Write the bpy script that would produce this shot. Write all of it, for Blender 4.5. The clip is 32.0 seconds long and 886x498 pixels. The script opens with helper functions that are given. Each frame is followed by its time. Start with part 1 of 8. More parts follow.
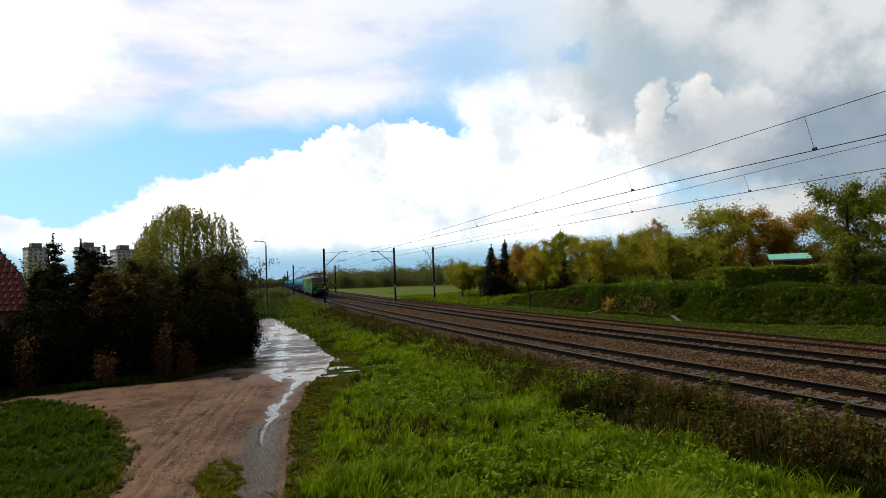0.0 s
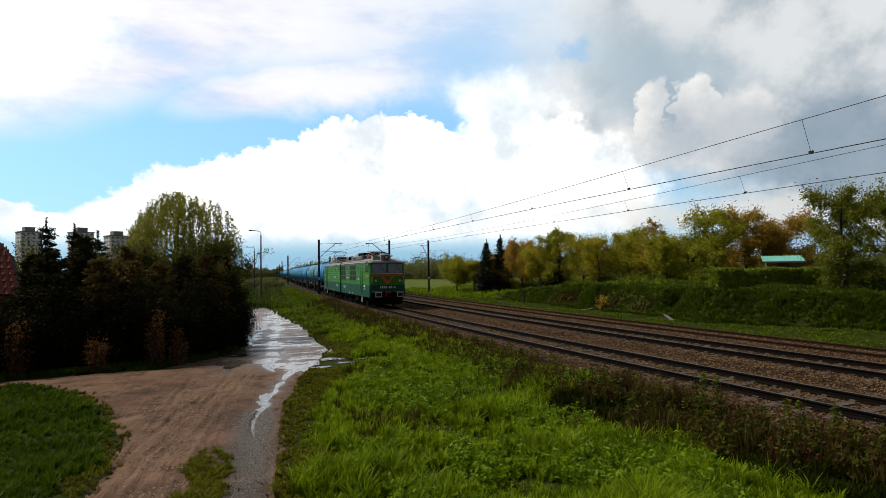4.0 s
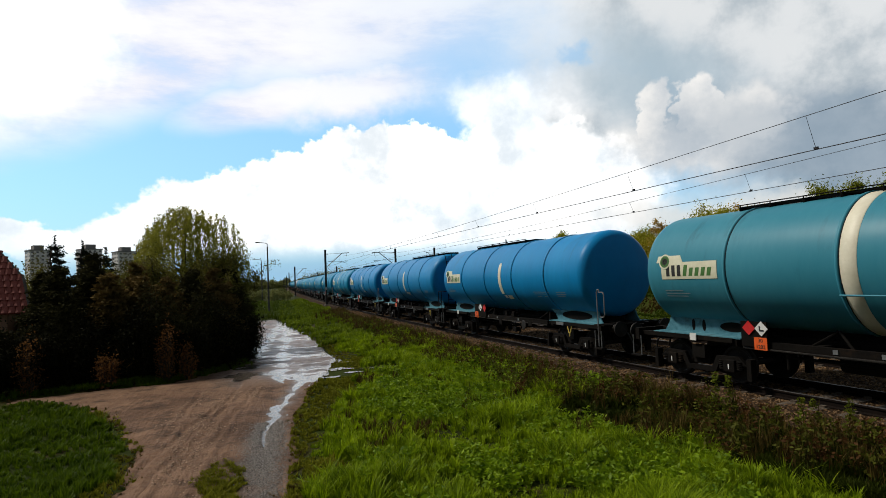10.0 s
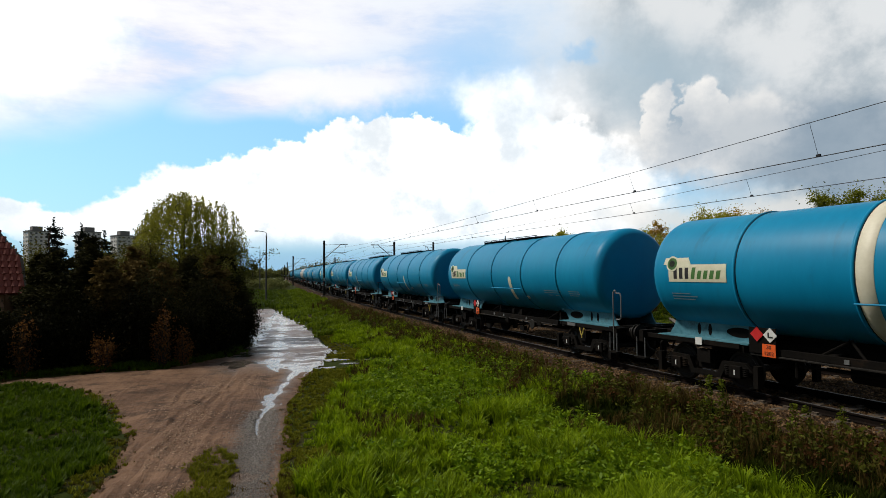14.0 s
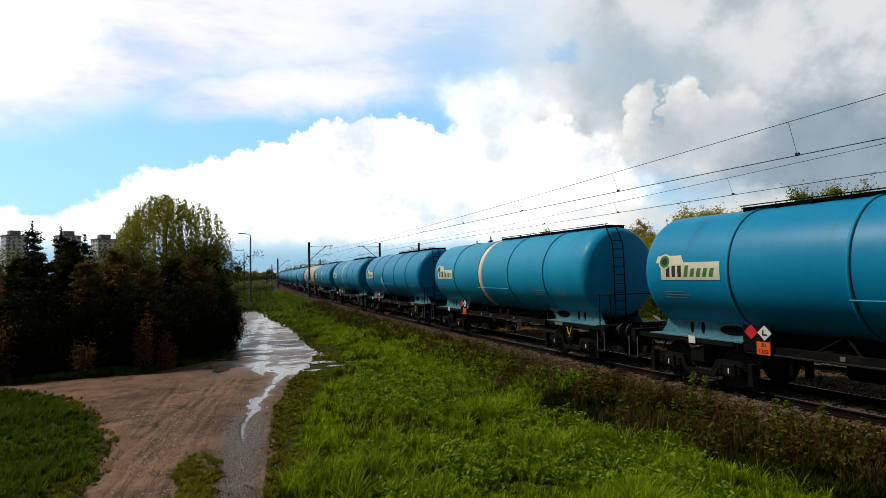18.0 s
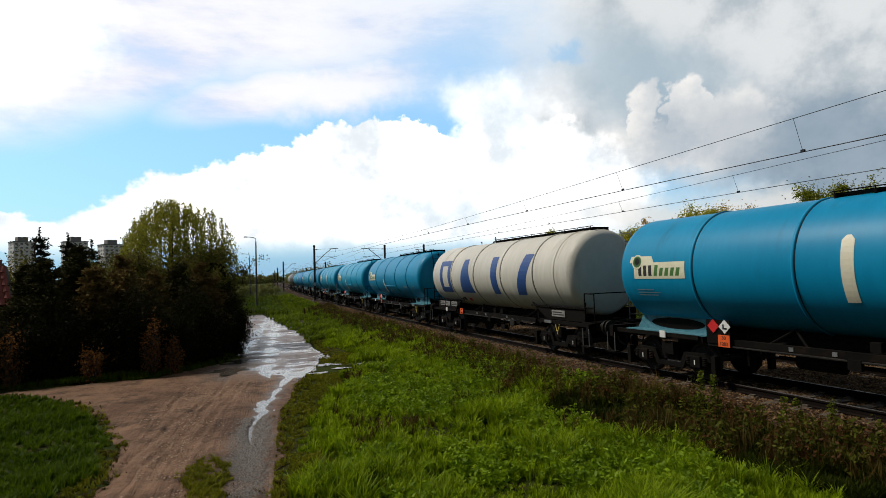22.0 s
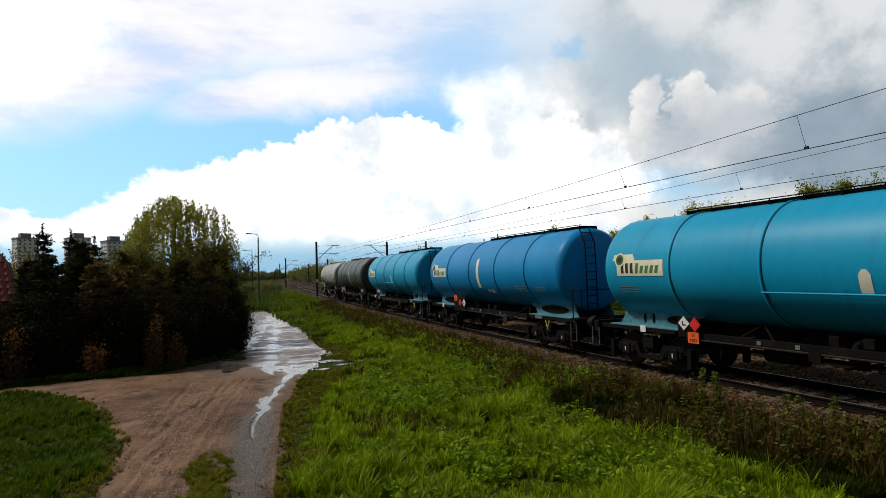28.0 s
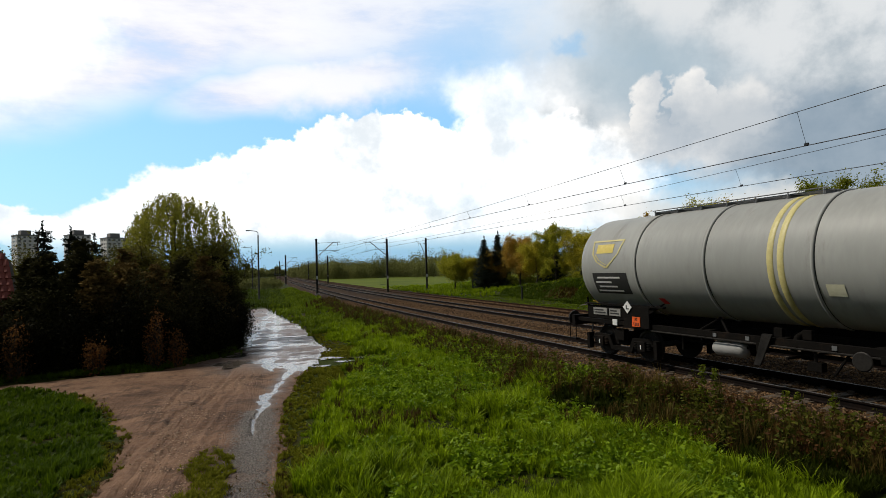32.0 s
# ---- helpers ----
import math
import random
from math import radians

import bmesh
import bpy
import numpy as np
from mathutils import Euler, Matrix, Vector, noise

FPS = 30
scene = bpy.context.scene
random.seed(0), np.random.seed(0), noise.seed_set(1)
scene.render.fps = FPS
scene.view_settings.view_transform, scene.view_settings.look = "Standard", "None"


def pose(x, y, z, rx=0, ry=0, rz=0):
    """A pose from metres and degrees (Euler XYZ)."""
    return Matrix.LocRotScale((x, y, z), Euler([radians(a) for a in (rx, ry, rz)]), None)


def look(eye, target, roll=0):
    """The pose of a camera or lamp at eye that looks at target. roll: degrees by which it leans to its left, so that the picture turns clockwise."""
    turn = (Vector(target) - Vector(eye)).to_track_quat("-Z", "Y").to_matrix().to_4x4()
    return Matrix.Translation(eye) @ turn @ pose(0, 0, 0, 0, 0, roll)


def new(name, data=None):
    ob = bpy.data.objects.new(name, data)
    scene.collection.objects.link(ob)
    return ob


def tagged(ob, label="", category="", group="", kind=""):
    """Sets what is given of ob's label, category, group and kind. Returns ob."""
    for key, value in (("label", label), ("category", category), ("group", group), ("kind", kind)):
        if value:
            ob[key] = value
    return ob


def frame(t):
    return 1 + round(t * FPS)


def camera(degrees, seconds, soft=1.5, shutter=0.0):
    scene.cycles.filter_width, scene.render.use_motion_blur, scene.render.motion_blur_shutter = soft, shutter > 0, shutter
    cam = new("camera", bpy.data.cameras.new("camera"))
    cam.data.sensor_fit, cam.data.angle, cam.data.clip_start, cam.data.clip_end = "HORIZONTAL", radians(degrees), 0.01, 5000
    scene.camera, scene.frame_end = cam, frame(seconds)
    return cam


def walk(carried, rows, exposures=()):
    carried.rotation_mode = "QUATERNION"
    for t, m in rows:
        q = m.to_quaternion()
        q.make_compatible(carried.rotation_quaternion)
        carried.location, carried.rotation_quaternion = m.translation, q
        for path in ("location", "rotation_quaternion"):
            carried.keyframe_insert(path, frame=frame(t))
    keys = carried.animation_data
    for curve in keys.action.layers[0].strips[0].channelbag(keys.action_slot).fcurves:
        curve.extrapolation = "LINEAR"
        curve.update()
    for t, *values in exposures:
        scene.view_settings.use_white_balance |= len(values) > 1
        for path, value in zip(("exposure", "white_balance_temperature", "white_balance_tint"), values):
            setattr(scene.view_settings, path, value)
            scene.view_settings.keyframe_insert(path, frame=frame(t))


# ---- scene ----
# camera: held on a tall pole, it only sways
EYE = (0.0, 0.0, 2.856)
cam = camera(75.5, 32.0, soft=0.6)


def view(yaw, pitch, roll):
    return pose(*EYE, 90 + pitch, 0, yaw) @ pose(0, 0, 0, 0, 0, roll)


SWAY = (  # seconds, yaw, pitch, roll
    (0, -16.32, 2.82, -2.19),
    (0.5, -16.65, 2.81, -2.04),
    (1, -16.52, 2.61, -1.91),
    (1.5, -16.52, 2.32, -1.70),
    (2, -16.64, 2.27, -1.41),
    (2.5, -16.99, 2.27, -1.74),
    (3, -16.85, 2.34, -1.49),
    (3.5, -16.67, 2.09, -0.70),
    (5.5, -17.55, 2.74, -1.73),
    (6, -17.52, 2.64, -2.00),
    (6.5, -17.31, 3.03, -2.36),
    (7, -17.51, 2.79, -2.37),
    (7.5, -17.24, 2.63, -2.36),
    (8, -17.02, 2.74, -2.35),
    (8.5, -16.80, 2.87, -2.25),
    (9, -16.81, 3.07, -2.13),
    (9.5, -16.72, 3.07, -1.85),
    (10, -16.19, 2.90, -2.39),
    (10.5, -15.60, 2.96, -1.86),
    (11, -15.36, 3.17, -0.70),
    (11.5, -15.46, 3.07, -0.93),
    (12, -15.70, 3.07, -0.81),
    (12.5, -16.33, 2.64, 0.13),
    (13, -16.70, 2.55, 0.22),
    (13.5, -16.14, 2.35, -0.24),
    (14, -16.28, 2.37, -0.46),
    (14.5, -16.35, 2.68, -0.68),
    (16.5, -17.13, 1.99, -1.04),
    (17, -17.64, 2.02, -0.72),
    (17.5, -17.73, 2.29, -0.92),
    (18, -17.72, 2.41, -1.07),
    (18.5, -17.50, 2.53, -1.30),
    (19, -17.56, 2.43, -1.28),
    (19.5, -17.46, 2.39, -1.37),
    (20, -17.50, 2.48, -1.66),
    (20.5, -17.43, 2.51, -1.78),
    (21, -17.38, 2.55, -1.89),
    (21.5, -17.21, 2.76, -1.83),
    (22, -17.23, 2.55, -1.73),
    (22.5, -17.12, 2.50, -1.46),
    (23, -17.38, 2.52, -1.48),
    (23.5, -17.42, 2.33, -1.67),
    (24, -17.35, 2.18, -1.33),
    (24.5, -17.44, 2.08, -1.39),
    (25, -17.53, 1.97, -1.19),
    (25.5, -17.31, 2.18, -1.15),
    (27.5, -16.89, 2.54, -1.73),
    (28, -17.01, 2.24, -1.64),
    (28.5, -16.96, 1.92, -1.56),
    (29, -16.86, 2.00, -1.47),
    (29.5, -16.67, 1.98, -1.41),
    (30, -16.70, 2.17, -1.40),
    (30.5, -16.91, 2.19, -1.54),
    (31, -17.00, 2.08, -1.56),
    (31.5, -16.99, 2.03, -1.61),
    (32, -17.01, 1.93, -1.67),
)
walk(cam, [(t, view(a, b, c)) for t, a, b, c in SWAY])

# ---- world and sun ----
SUN_AZ, SUN_EL = radians(-60), radians(50)   # from +y towards +x
sun = new("sun", bpy.data.lights.new("sun", "SUN"))
sun.data.energy, sun.data.angle, sun.data.color = 3.1, radians(6), (1.0, 0.93, 0.82)
sun.matrix_world = look((0, 0, 60), (-math.sin(SUN_AZ) * 60 * math.cos(SUN_EL), -math.cos(SUN_AZ) * 60 * math.cos(SUN_EL), 60 - 60 * math.sin(SUN_EL)))
scene.view_settings.exposure = 0.0

world = bpy.data.worlds.new("sky")
scene.world = world
world.use_nodes = True
wn, wl = world.node_tree.nodes, world.node_tree.links
wn.clear()


def wnode(kind, **inputs):
    n = wn.new(kind)
    for k, v in inputs.items():
        n.inputs[k].default_value = v
    return n


def wmath(op, a, b=None, c=None, clamp=False):
    n = wn.new("ShaderNodeMath")
    n.operation, n.use_clamp = op, clamp
    for i, v in enumerate((a, b, c)):
        if v is None:
            continue
        if isinstance(v, (int, float)):
            n.inputs[i].default_value = v
        else:
            wl.new(v, n.inputs[i])
    return n.outputs[0]


def wstep(v, lo, hi, a=0.0, b=1.0):
    n = wn.new("ShaderNodeMapRange")
    n.interpolation_type = "SMOOTHSTEP"
    wl.new(v, n.inputs[0])
    for i, k in enumerate((lo, hi, a, b)):
        n.inputs[i + 1].default_value = k
    return n.outputs[0]


def wmix(fac, a, b):
    n = wn.new("ShaderNodeMix")
    n.data_type = "RGBA"
    wl.new(fac, n.inputs["Factor"])
    for v, k in ((a, "A"), (b, "B")):
        sock = [s for s in n.inputs if s.name == k and s.type == "RGBA"][0]
        if isinstance(v, tuple):
            sock.default_value = (*v, 1)
        else:
            wl.new(v, sock)
    return [s for s in n.outputs if s.type == "RGBA"][0]


def wnoise(vec, scale, detail=6, rough=0.55, lac=2.0):
    n = wnode("ShaderNodeTexNoise", Scale=scale, Detail=detail, Roughness=rough, Lacunarity=lac)
    wl.new(vec, n.inputs["Vector"])
    return n.outputs["Fac"], n.outputs["Color"]


tc = wn.new("ShaderNodeTexCoord")
sep = wn.new("ShaderNodeSeparateXYZ")
wl.new(tc.outputs["Generated"], sep.inputs[0])
AZ = wmath("DEGREES", wmath("ARCTAN2", sep.outputs[0], sep.outputs[1]))     # degrees, 0 along the railway
EL = wmath("DEGREES", wmath("ARCSINE", sep.outputs[2]))
azel = wn.new("ShaderNodeCombineXYZ")
wl.new(AZ, azel.inputs[0])
wl.new(EL, azel.inputs[1])
# billowing edges: the sky's map is warped by two sizes of noise
warp_v = azel.outputs[0]
for size, amount in ((0.09, 6.0), (0.30, 3.4), (0.85, 1.9), (2.4, 0.7)):
    _, col = wnoise(azel.outputs[0], size, 3, 0.5)
    sub = wn.new("ShaderNodeVectorMath")
    sub.operation = "SUBTRACT"
    wl.new(col, sub.inputs[0])
    sub.inputs[1].default_value = (0.5, 0.5, 0.5)
    mad = wn.new("ShaderNodeVectorMath")
    mad.operation = "MULTIPLY_ADD"
    wl.new(sub.outputs[0], mad.inputs[0])
    mad.inputs[1].default_value = (amount, amount * 0.7, 0)
    wl.new(warp_v, mad.inputs[2])
    warp_v = mad.outputs[0]
    if size == 0.09:
        warp_soft = warp_v


def bank(az, el, wide, high, tilt, edge, vec=None):
    """One body of cloud: 1 inside an ellipse of the sky, falling to 0 over its edge."""
    m = wn.new("ShaderNodeMapping")
    m.vector_type = "TEXTURE"
    m.inputs["Location"].default_value = (az, el, 0)
    m.inputs["Rotation"].default_value = (0, 0, radians(tilt))
    m.inputs["Scale"].default_value = (wide, high, 1)
    wl.new(vec or warp_v, m.inputs["Vector"])
    n = wn.new("ShaderNodeVectorMath")
    n.operation = "LENGTH"
    wl.new(m.outputs[0], n.inputs[0])
    return wstep(n.outputs["Value"], 1 + edge, 1 - edge)


def union(parts):
    out = parts[0]
    for p in parts[1:]:
        out = wmath("MAXIMUM", out, p)
    return out


sky = wn.new("ShaderNodeTexSky")
sky.sky_type, sky.sun_disc = "NISHITA", False
sky.sun_elevation, sky.sun_rotation = SUN_EL, SUN_AZ
sky.air_density, sky.dust_density, sky.ozone_density = 1.2, 1.5, 1.6
skyc = wn.new("ShaderNodeMix")
skyc.data_type, skyc.blend_type = "RGBA", "MULTIPLY"
skyc.inputs["Factor"].default_value = 1.0
_a = [s for s in skyc.inputs if s.type == "RGBA"]
wl.new(sky.outputs[0], _a[0])
_a[1].default_value = (0.13, 0.185, 0.235, 1)
base = [s for s in skyc.outputs if s.type == "RGBA"][0]
fine, _ = wnoise(azel.outputs[0], 0.12, 7, 0.6)
soft, _ = wnoise(azel.outputs[0], 0.045, 4, 0.5)

def shade(fac_socket, lo, hi, a, b):
    return wmix(wstep(fac_socket, lo, hi), a, b)


# dark cloud added over the unseen rest of the sky, to dim the fill light
away = wstep(wmath("ABSOLUTE", wmath("SUBTRACT", AZ, 14.0)), 46, 80)
high = wstep(EL, 27, 42)
rest = wmath("MULTIPLY", wmath("MAXIMUM", away, high), wstep(soft, 0.30, 0.45, 0.6, 1.0))
# haze low down
half = wn.new("ShaderNodeValue")
half.outputs[0].default_value = 0.6
base = wmix(half.outputs[0], base, (0.33, 0.64, 0.88))
out = wmix(wstep(EL, 4.5, 0.5, 0.0, 0.85), base, (0.32, 0.56, 0.78))
# pale high sheet
sheet = union([bank(-17, 26, 34, 12.0, 22, 0.2, warp_soft), bank(6, 25.5, 17, 6.0, 12, 0.5, warp_soft), bank(7, 18.6, 8, 2.4, 8, 0.7), bank(0, 17.5, 9, 2.0, 12, 0.6, warp_soft)])
stretch = wn.new("ShaderNodeMapping")
stretch.inputs["Rotation"].default_value = (0, 0, radians(-20))
stretch.inputs["Scale"].default_value = (0.35, 1.2, 1)
wl.new(azel.outputs[0], stretch.inputs["Vector"])
streak, _ = wnoise(stretch.outputs[0], 0.16, 6, 0.6)
sheet = wmath("MULTIPLY", sheet, wstep(streak, 0.25, 0.52, 0.45, 1.0))
out = wmix(sheet, out, shade(streak, 0.36, 0.62, (0.80, 0.82, 0.96), (1.0, 1.0, 1.02)))
out = wmix(wmath("MULTIPLY", bank(-23, 22, 9, 7, 30, 0.5), 0.95), out, (1.7, 1.7, 1.7))
# thin veil over the blue
out = wmix(wmath("MULTIPLY", bank(18, 23.5, 11, 5.5, 0, 0.8, warp_soft), wstep(streak, 0.35, 0.62, 0.25, 0.8)), out, (0.84, 0.91, 1.0))
# grey layer
grey = union([bank(53, 23, 28, 13, -6, 0.30), bank(33, 15, 9, 6.0, -10, 0.5), bank(80, 14, 40, 14, 0, 0.4)])
hole = bank(29.5, 20.6, 1.3, 0.9, -10, 0.6)
grey = wmath("MULTIPLY", grey, wmath("SUBTRACT", 1.0, wmath("MULTIPLY", hole, 0.8)))
greyc = shade(fine, 0.36, 0.60, (0.45, 0.515, 0.565), (0.76, 0.785, 0.80))
greyc = wmix(wmath("MULTIPLY", bank(37, 17.0, 9, 4.0, -18, 0.7), 0.65), greyc, (0.44, 0.54, 0.62))
greyc = wmix(wmath("MULTIPLY", bank(55, 8.0, 11, 3.6, -12, 0.7), 0.85), greyc, (0.25, 0.34, 0.43))
greyc = wmix(wmath("MULTIPLY", union([bank(24, 22.5, 9, 4.5, -15, 0.6), bank(25.5, 17.8, 5.5, 3.0, -10, 0.5)]), 0.85), greyc, (0.93, 0.95, 0.97))
out = wmix(grey, out, greyc)
# great white cumulus
cum = union([bank(6.0, 3.8, 26.5, 8.9, 9, 0.03), bank(10, 10.5, 8.5, 5.0, 3, 0.035), bank(24, 10.5, 6.5, 5.6, 0, 0.12), bank(30, 8.0, 8, 5.0, -12, 0.2), bank(23, 16.5, 4.5, 2.6, -20, 0.6), bank(-19, 4.3, 4.0, 1.6, 0, 0.12)])
cum = wmath("MULTIPLY", cum, wstep(EL, 1.8, 4.0))
cumc = shade(fine, 0.34, 0.60, (0.84, 0.90, 0.95), (1.65, 1.60, 1.54))
cumc = wmix(wmath("MULTIPLY", bank(20, 7.0, 6, 2.2, 0, 0.8), 0.5), cumc, (0.60, 0.76, 0.88))
cumc = wmix(wmath("MULTIPLY", wstep(soft, 0.46, 0.6), 0.5), cumc, (0.70, 0.82, 0.92))
cumc = wmix(wstep(EL, 5.0, 2.4, 0.0, 0.6), cumc, (0.56, 0.74, 0.86))
out = wmix(cum, out, cumc)
out = wmix(wmath("MULTIPLY", bank(51, 9.0, 13, 4.4, -16, 0.55), 0.92), out, shade(fine, 0.35, 0.62, (0.17, 0.25, 0.33), (0.33, 0.40, 0.47)))
out = wmix(wmath("MULTIPLY", bank(36, 17.5, 8, 3.6, -22, 0.7), 0.5), out, (0.40, 0.52, 0.60))
heads = union([bank(37.4, 14.0, 1.9, 2.6, 0, 0.15), bank(41.2, 14.4, 1.5, 2.6, 0, 0.15), bank(44.8, 12.8, 3.4, 2.8, 0, 0.25), bank(40.5, 10.8, 6.5, 2.2, -10, 0.5)])
out = wmix(wmath("MULTIPLY", heads, 0.9), out, shade(fine, 0.35, 0.6, (0.66, 0.69, 0.72), (1.0, 0.97, 0.93)))
out = wmix(wmath("MULTIPLY", bank(46, 4.4, 14, 1.5, -6, 0.6), 0.75), out, (0.80, 0.77, 0.72))
out = wmix(rest, out, shade(fine, 0.3, 0.7, (0.06, 0.075, 0.09), (0.20, 0.215, 0.235)))
out = wmix(wmath("MULTIPLY", bank(47, 11.0, 9, 3.2, -14, 0.6), 0.6), out, (0.33, 0.41, 0.49))
bg = wn.new("ShaderNodeBackground")
bg.inputs[1].default_value = 1.0
wl.new(out, bg.inputs[0])
wo = wn.new("ShaderNodeOutputWorld")
wl.new(bg.outputs[0], wo.inputs[0])

# ---- materials ----
def mat(name, a, b=None, rough=0.6, metal=0.0, grain=8.0, fine=60.0, bump=0.1, dist=0.01, spot=None, spec=0.5, rnd=0.0, coat=0.0, leafy=0.0, stretch=None, island=False):
    """A two-scale procedural surface: base colours a and b mixed by broad and fine noise, relief, optional stains."""
    m = bpy.data.materials.new(name)
    m.use_nodes = True
    n, l = m.node_tree.nodes, m.node_tree.links
    p = n["Principled BSDF"]
    b = b or tuple(min(1, c * 1.25 + 0.01) for c in a)
    t = n.new("ShaderNodeTexCoord")
    vec = t.outputs["Object"]
    if stretch:
        mp = n.new("ShaderNodeMapping")
        mp.inputs["Scale"].default_value = stretch
        l.new(vec, mp.inputs["Vector"])
        vec = mp.outputs[0]
    n1, n2 = n.new("ShaderNodeTexNoise"), n.new("ShaderNodeTexNoise")
    for k, s in ((n1, grain), (n2, fine)):
        k.inputs["Scale"].default_value, k.inputs["Detail"].default_value, k.inputs["Roughness"].default_value = s, 5, 0.6
        l.new(vec, k.inputs["Vector"])
    mixf = n.new("ShaderNodeMath")
    mixf.operation = "MULTIPLY_ADD"
    l.new(n1.outputs["Fac"], mixf.inputs[0])
    mixf.inputs[1].default_value = 0.65
    sc = n.new("ShaderNodeMath")
    sc.operation = "MULTIPLY"
    l.new(n2.outputs["Fac"], sc.inputs[0])
    sc.inputs[1].default_value = 0.35
    l.new(sc.outputs[0], mixf.inputs[2])
    ramp = n.new("ShaderNodeMapRange")
    ramp.inputs[1].default_value, ramp.inputs[2].default_value = 0.34, 0.66
    l.new(mixf.outputs[0], ramp.inputs[0])
    fac = ramp.outputs[0]
    if rnd or island:
        src = n.new("ShaderNodeNewGeometry").outputs["Random Per Island"] if island else n.new("ShaderNodeObjectInfo").outputs["Random"]
        r2 = n.new("ShaderNodeMix")
        r2.inputs["Factor"].default_value = rnd or 0.6
        l.new(fac, r2.inputs["A"])
        l.new(src, r2.inputs["B"])
        fac = r2.outputs["Result"]
    mx = n.new("ShaderNodeMix")
    mx.data_type = "RGBA"
    l.new(fac, mx.inputs["Factor"])
    ca, cb = [s for s in mx.inputs if s.type == "RGBA"]
    ca.default_value, cb.default_value = (*a, 1), (*b, 1)
    col = [s for s in mx.outputs if s.type == "RGBA"][0]
    if spot:
        n3 = n.new("ShaderNodeTexNoise")
        n3.inputs["Scale"].default_value, n3.inputs["Detail"].default_value, n3.inputs["Roughness"].default_value = spot[1], 8, 0.7
        l.new(vec, n3.inputs["Vector"])
        st = n.new("ShaderNodeMapRange")
        st.inputs[1].default_value, st.inputs[2].default_value, st.inputs[4].default_value = spot[2], spot[2] + 0.12, spot[3] if len(spot) > 3 else 1.0
        l.new(n3.outputs["Fac"], st.inputs[0])
        m3 = n.new("ShaderNodeMix")
        m3.data_type = "RGBA"
        l.new(st.outputs[0], m3.inputs["Factor"])
        sa, sb = [s for s in m3.inputs if s.type == "RGBA"]
        l.new(col, sa)
        sb.default_value = (*spot[0], 1)
        col = [s for s in m3.outputs if s.type == "RGBA"][0]
    l.new(col, p.inputs["Base Color"])
    p.inputs["Roughness"].default_value, p.inputs["Metallic"].default_value = rough, metal
    p.inputs["Specular IOR Level"].default_value = spec
    p.inputs["Coat Weight"].default_value = coat
    p.inputs["Coat Roughness"].default_value = 0.15
    if rough > 0.05:
        rr = n.new("ShaderNodeMapRange")
        rr.inputs[3].default_value, rr.inputs[4].default_value = max(0.02, rough - 0.1), min(1, rough + 0.1)
        l.new(n1.outputs["Fac"], rr.inputs[0])
        l.new(rr.outputs[0], p.inputs["Roughness"])
    if bump:
        bp = n.new("ShaderNodeBump")
        bp.inputs["Strength"].default_value, bp.inputs["Distance"].default_value = bump, dist
        l.new(n2.outputs["Fac"], bp.inputs["Height"])
        l.new(bp.outputs[0], p.inputs["Normal"])
    if leafy:
        tr = n.new("ShaderNodeBsdfTranslucent")
        l.new(col, tr.inputs["Color"])
        ms = n.new("ShaderNodeMixShader")
        ms.inputs[0].default_value = leafy
        l.new(p.outputs[0], ms.inputs[1])
        l.new(tr.outputs[0], ms.inputs[2])
        l.new(ms.outputs[0], n["Material Output"].inputs["Surface"])
    return m


M_GRASS = mat("grass_blades", (0.010, 0.045, 0.001), (0.40, 0.53, 0.010), 0.6, grain=0.7, fine=2.6, bump=0, leafy=0.42, island=True, rnd=0.5, spec=0.10)
M_BANKGRASS = mat("bank_grass", (0.020, 0.040, 0.002), (0.115, 0.165, 0.008), 0.6, grain=0.3, fine=1.8, bump=0, leafy=0.35, island=True, rnd=0.5, spec=0.15)
M_MEADOW = mat("far_meadow", (0.06, 0.09, 0.010), (0.125, 0.15, 0.02), 0.9, grain=0.05, fine=0.9, bump=0.3, dist=0.1, spec=0.05)
M_SOIL = mat("meadow_soil", (0.013, 0.020, 0.003), (0.036, 0.048, 0.006), 0.95, grain=0.12, fine=5, bump=0.6, dist=0.05, spot=((0.045, 0.027, 0.011), 0.6, 0.52, 0.85), spec=0.05)
M_WATER = mat("puddle_water", (0.06, 0.05, 0.04), (0.10, 0.085, 0.07), 0.10, grain=0.8, fine=3.0, bump=0.5, dist=0.05, spec=0.9, stretch=(0.6, 1.6, 1))
M_BALLAST = mat("ballast_bed", (0.022, 0.013, 0.008), (0.070, 0.046, 0.029), 0.95, grain=1.2, fine=16, bump=1.0, dist=0.06, spec=0.03, spot=((0.020, 0.010, 0.005), 0.5, 0.55, 0.7))
M_STONE = mat("ballast_stone", (0.015, 0.008, 0.004), (0.215, 0.133, 0.070), 0.95, grain=5, fine=30, bump=0.3, island=True, rnd=0.85, spec=0.05)
M_ROADSTONE = mat("road_gravel", (0.04, 0.028, 0.020), (0.17, 0.145, 0.125), 0.5, grain=5, fine=30, bump=0.3, island=True, rnd=0.85, spec=0.4)
M_CLOD = mat("mud_clods", (0.10, 0.058, 0.034), (0.36, 0.24, 0.16), 0.7, grain=5, fine=30, bump=0.3, island=True, rnd=0.8, spec=0.2)
M_RAIL = mat("rail_rust", (0.004, 0.003, 0.0025), (0.012, 0.007, 0.005), 0.9, 0.0, 6, 40, 0.3, spec=0.1)
M_RAILOLD = mat("rusty_rail", (0.022, 0.012, 0.007), (0.06, 0.033, 0.02), 0.95, 0.0, 6, 40, 0.3, spec=0.05)
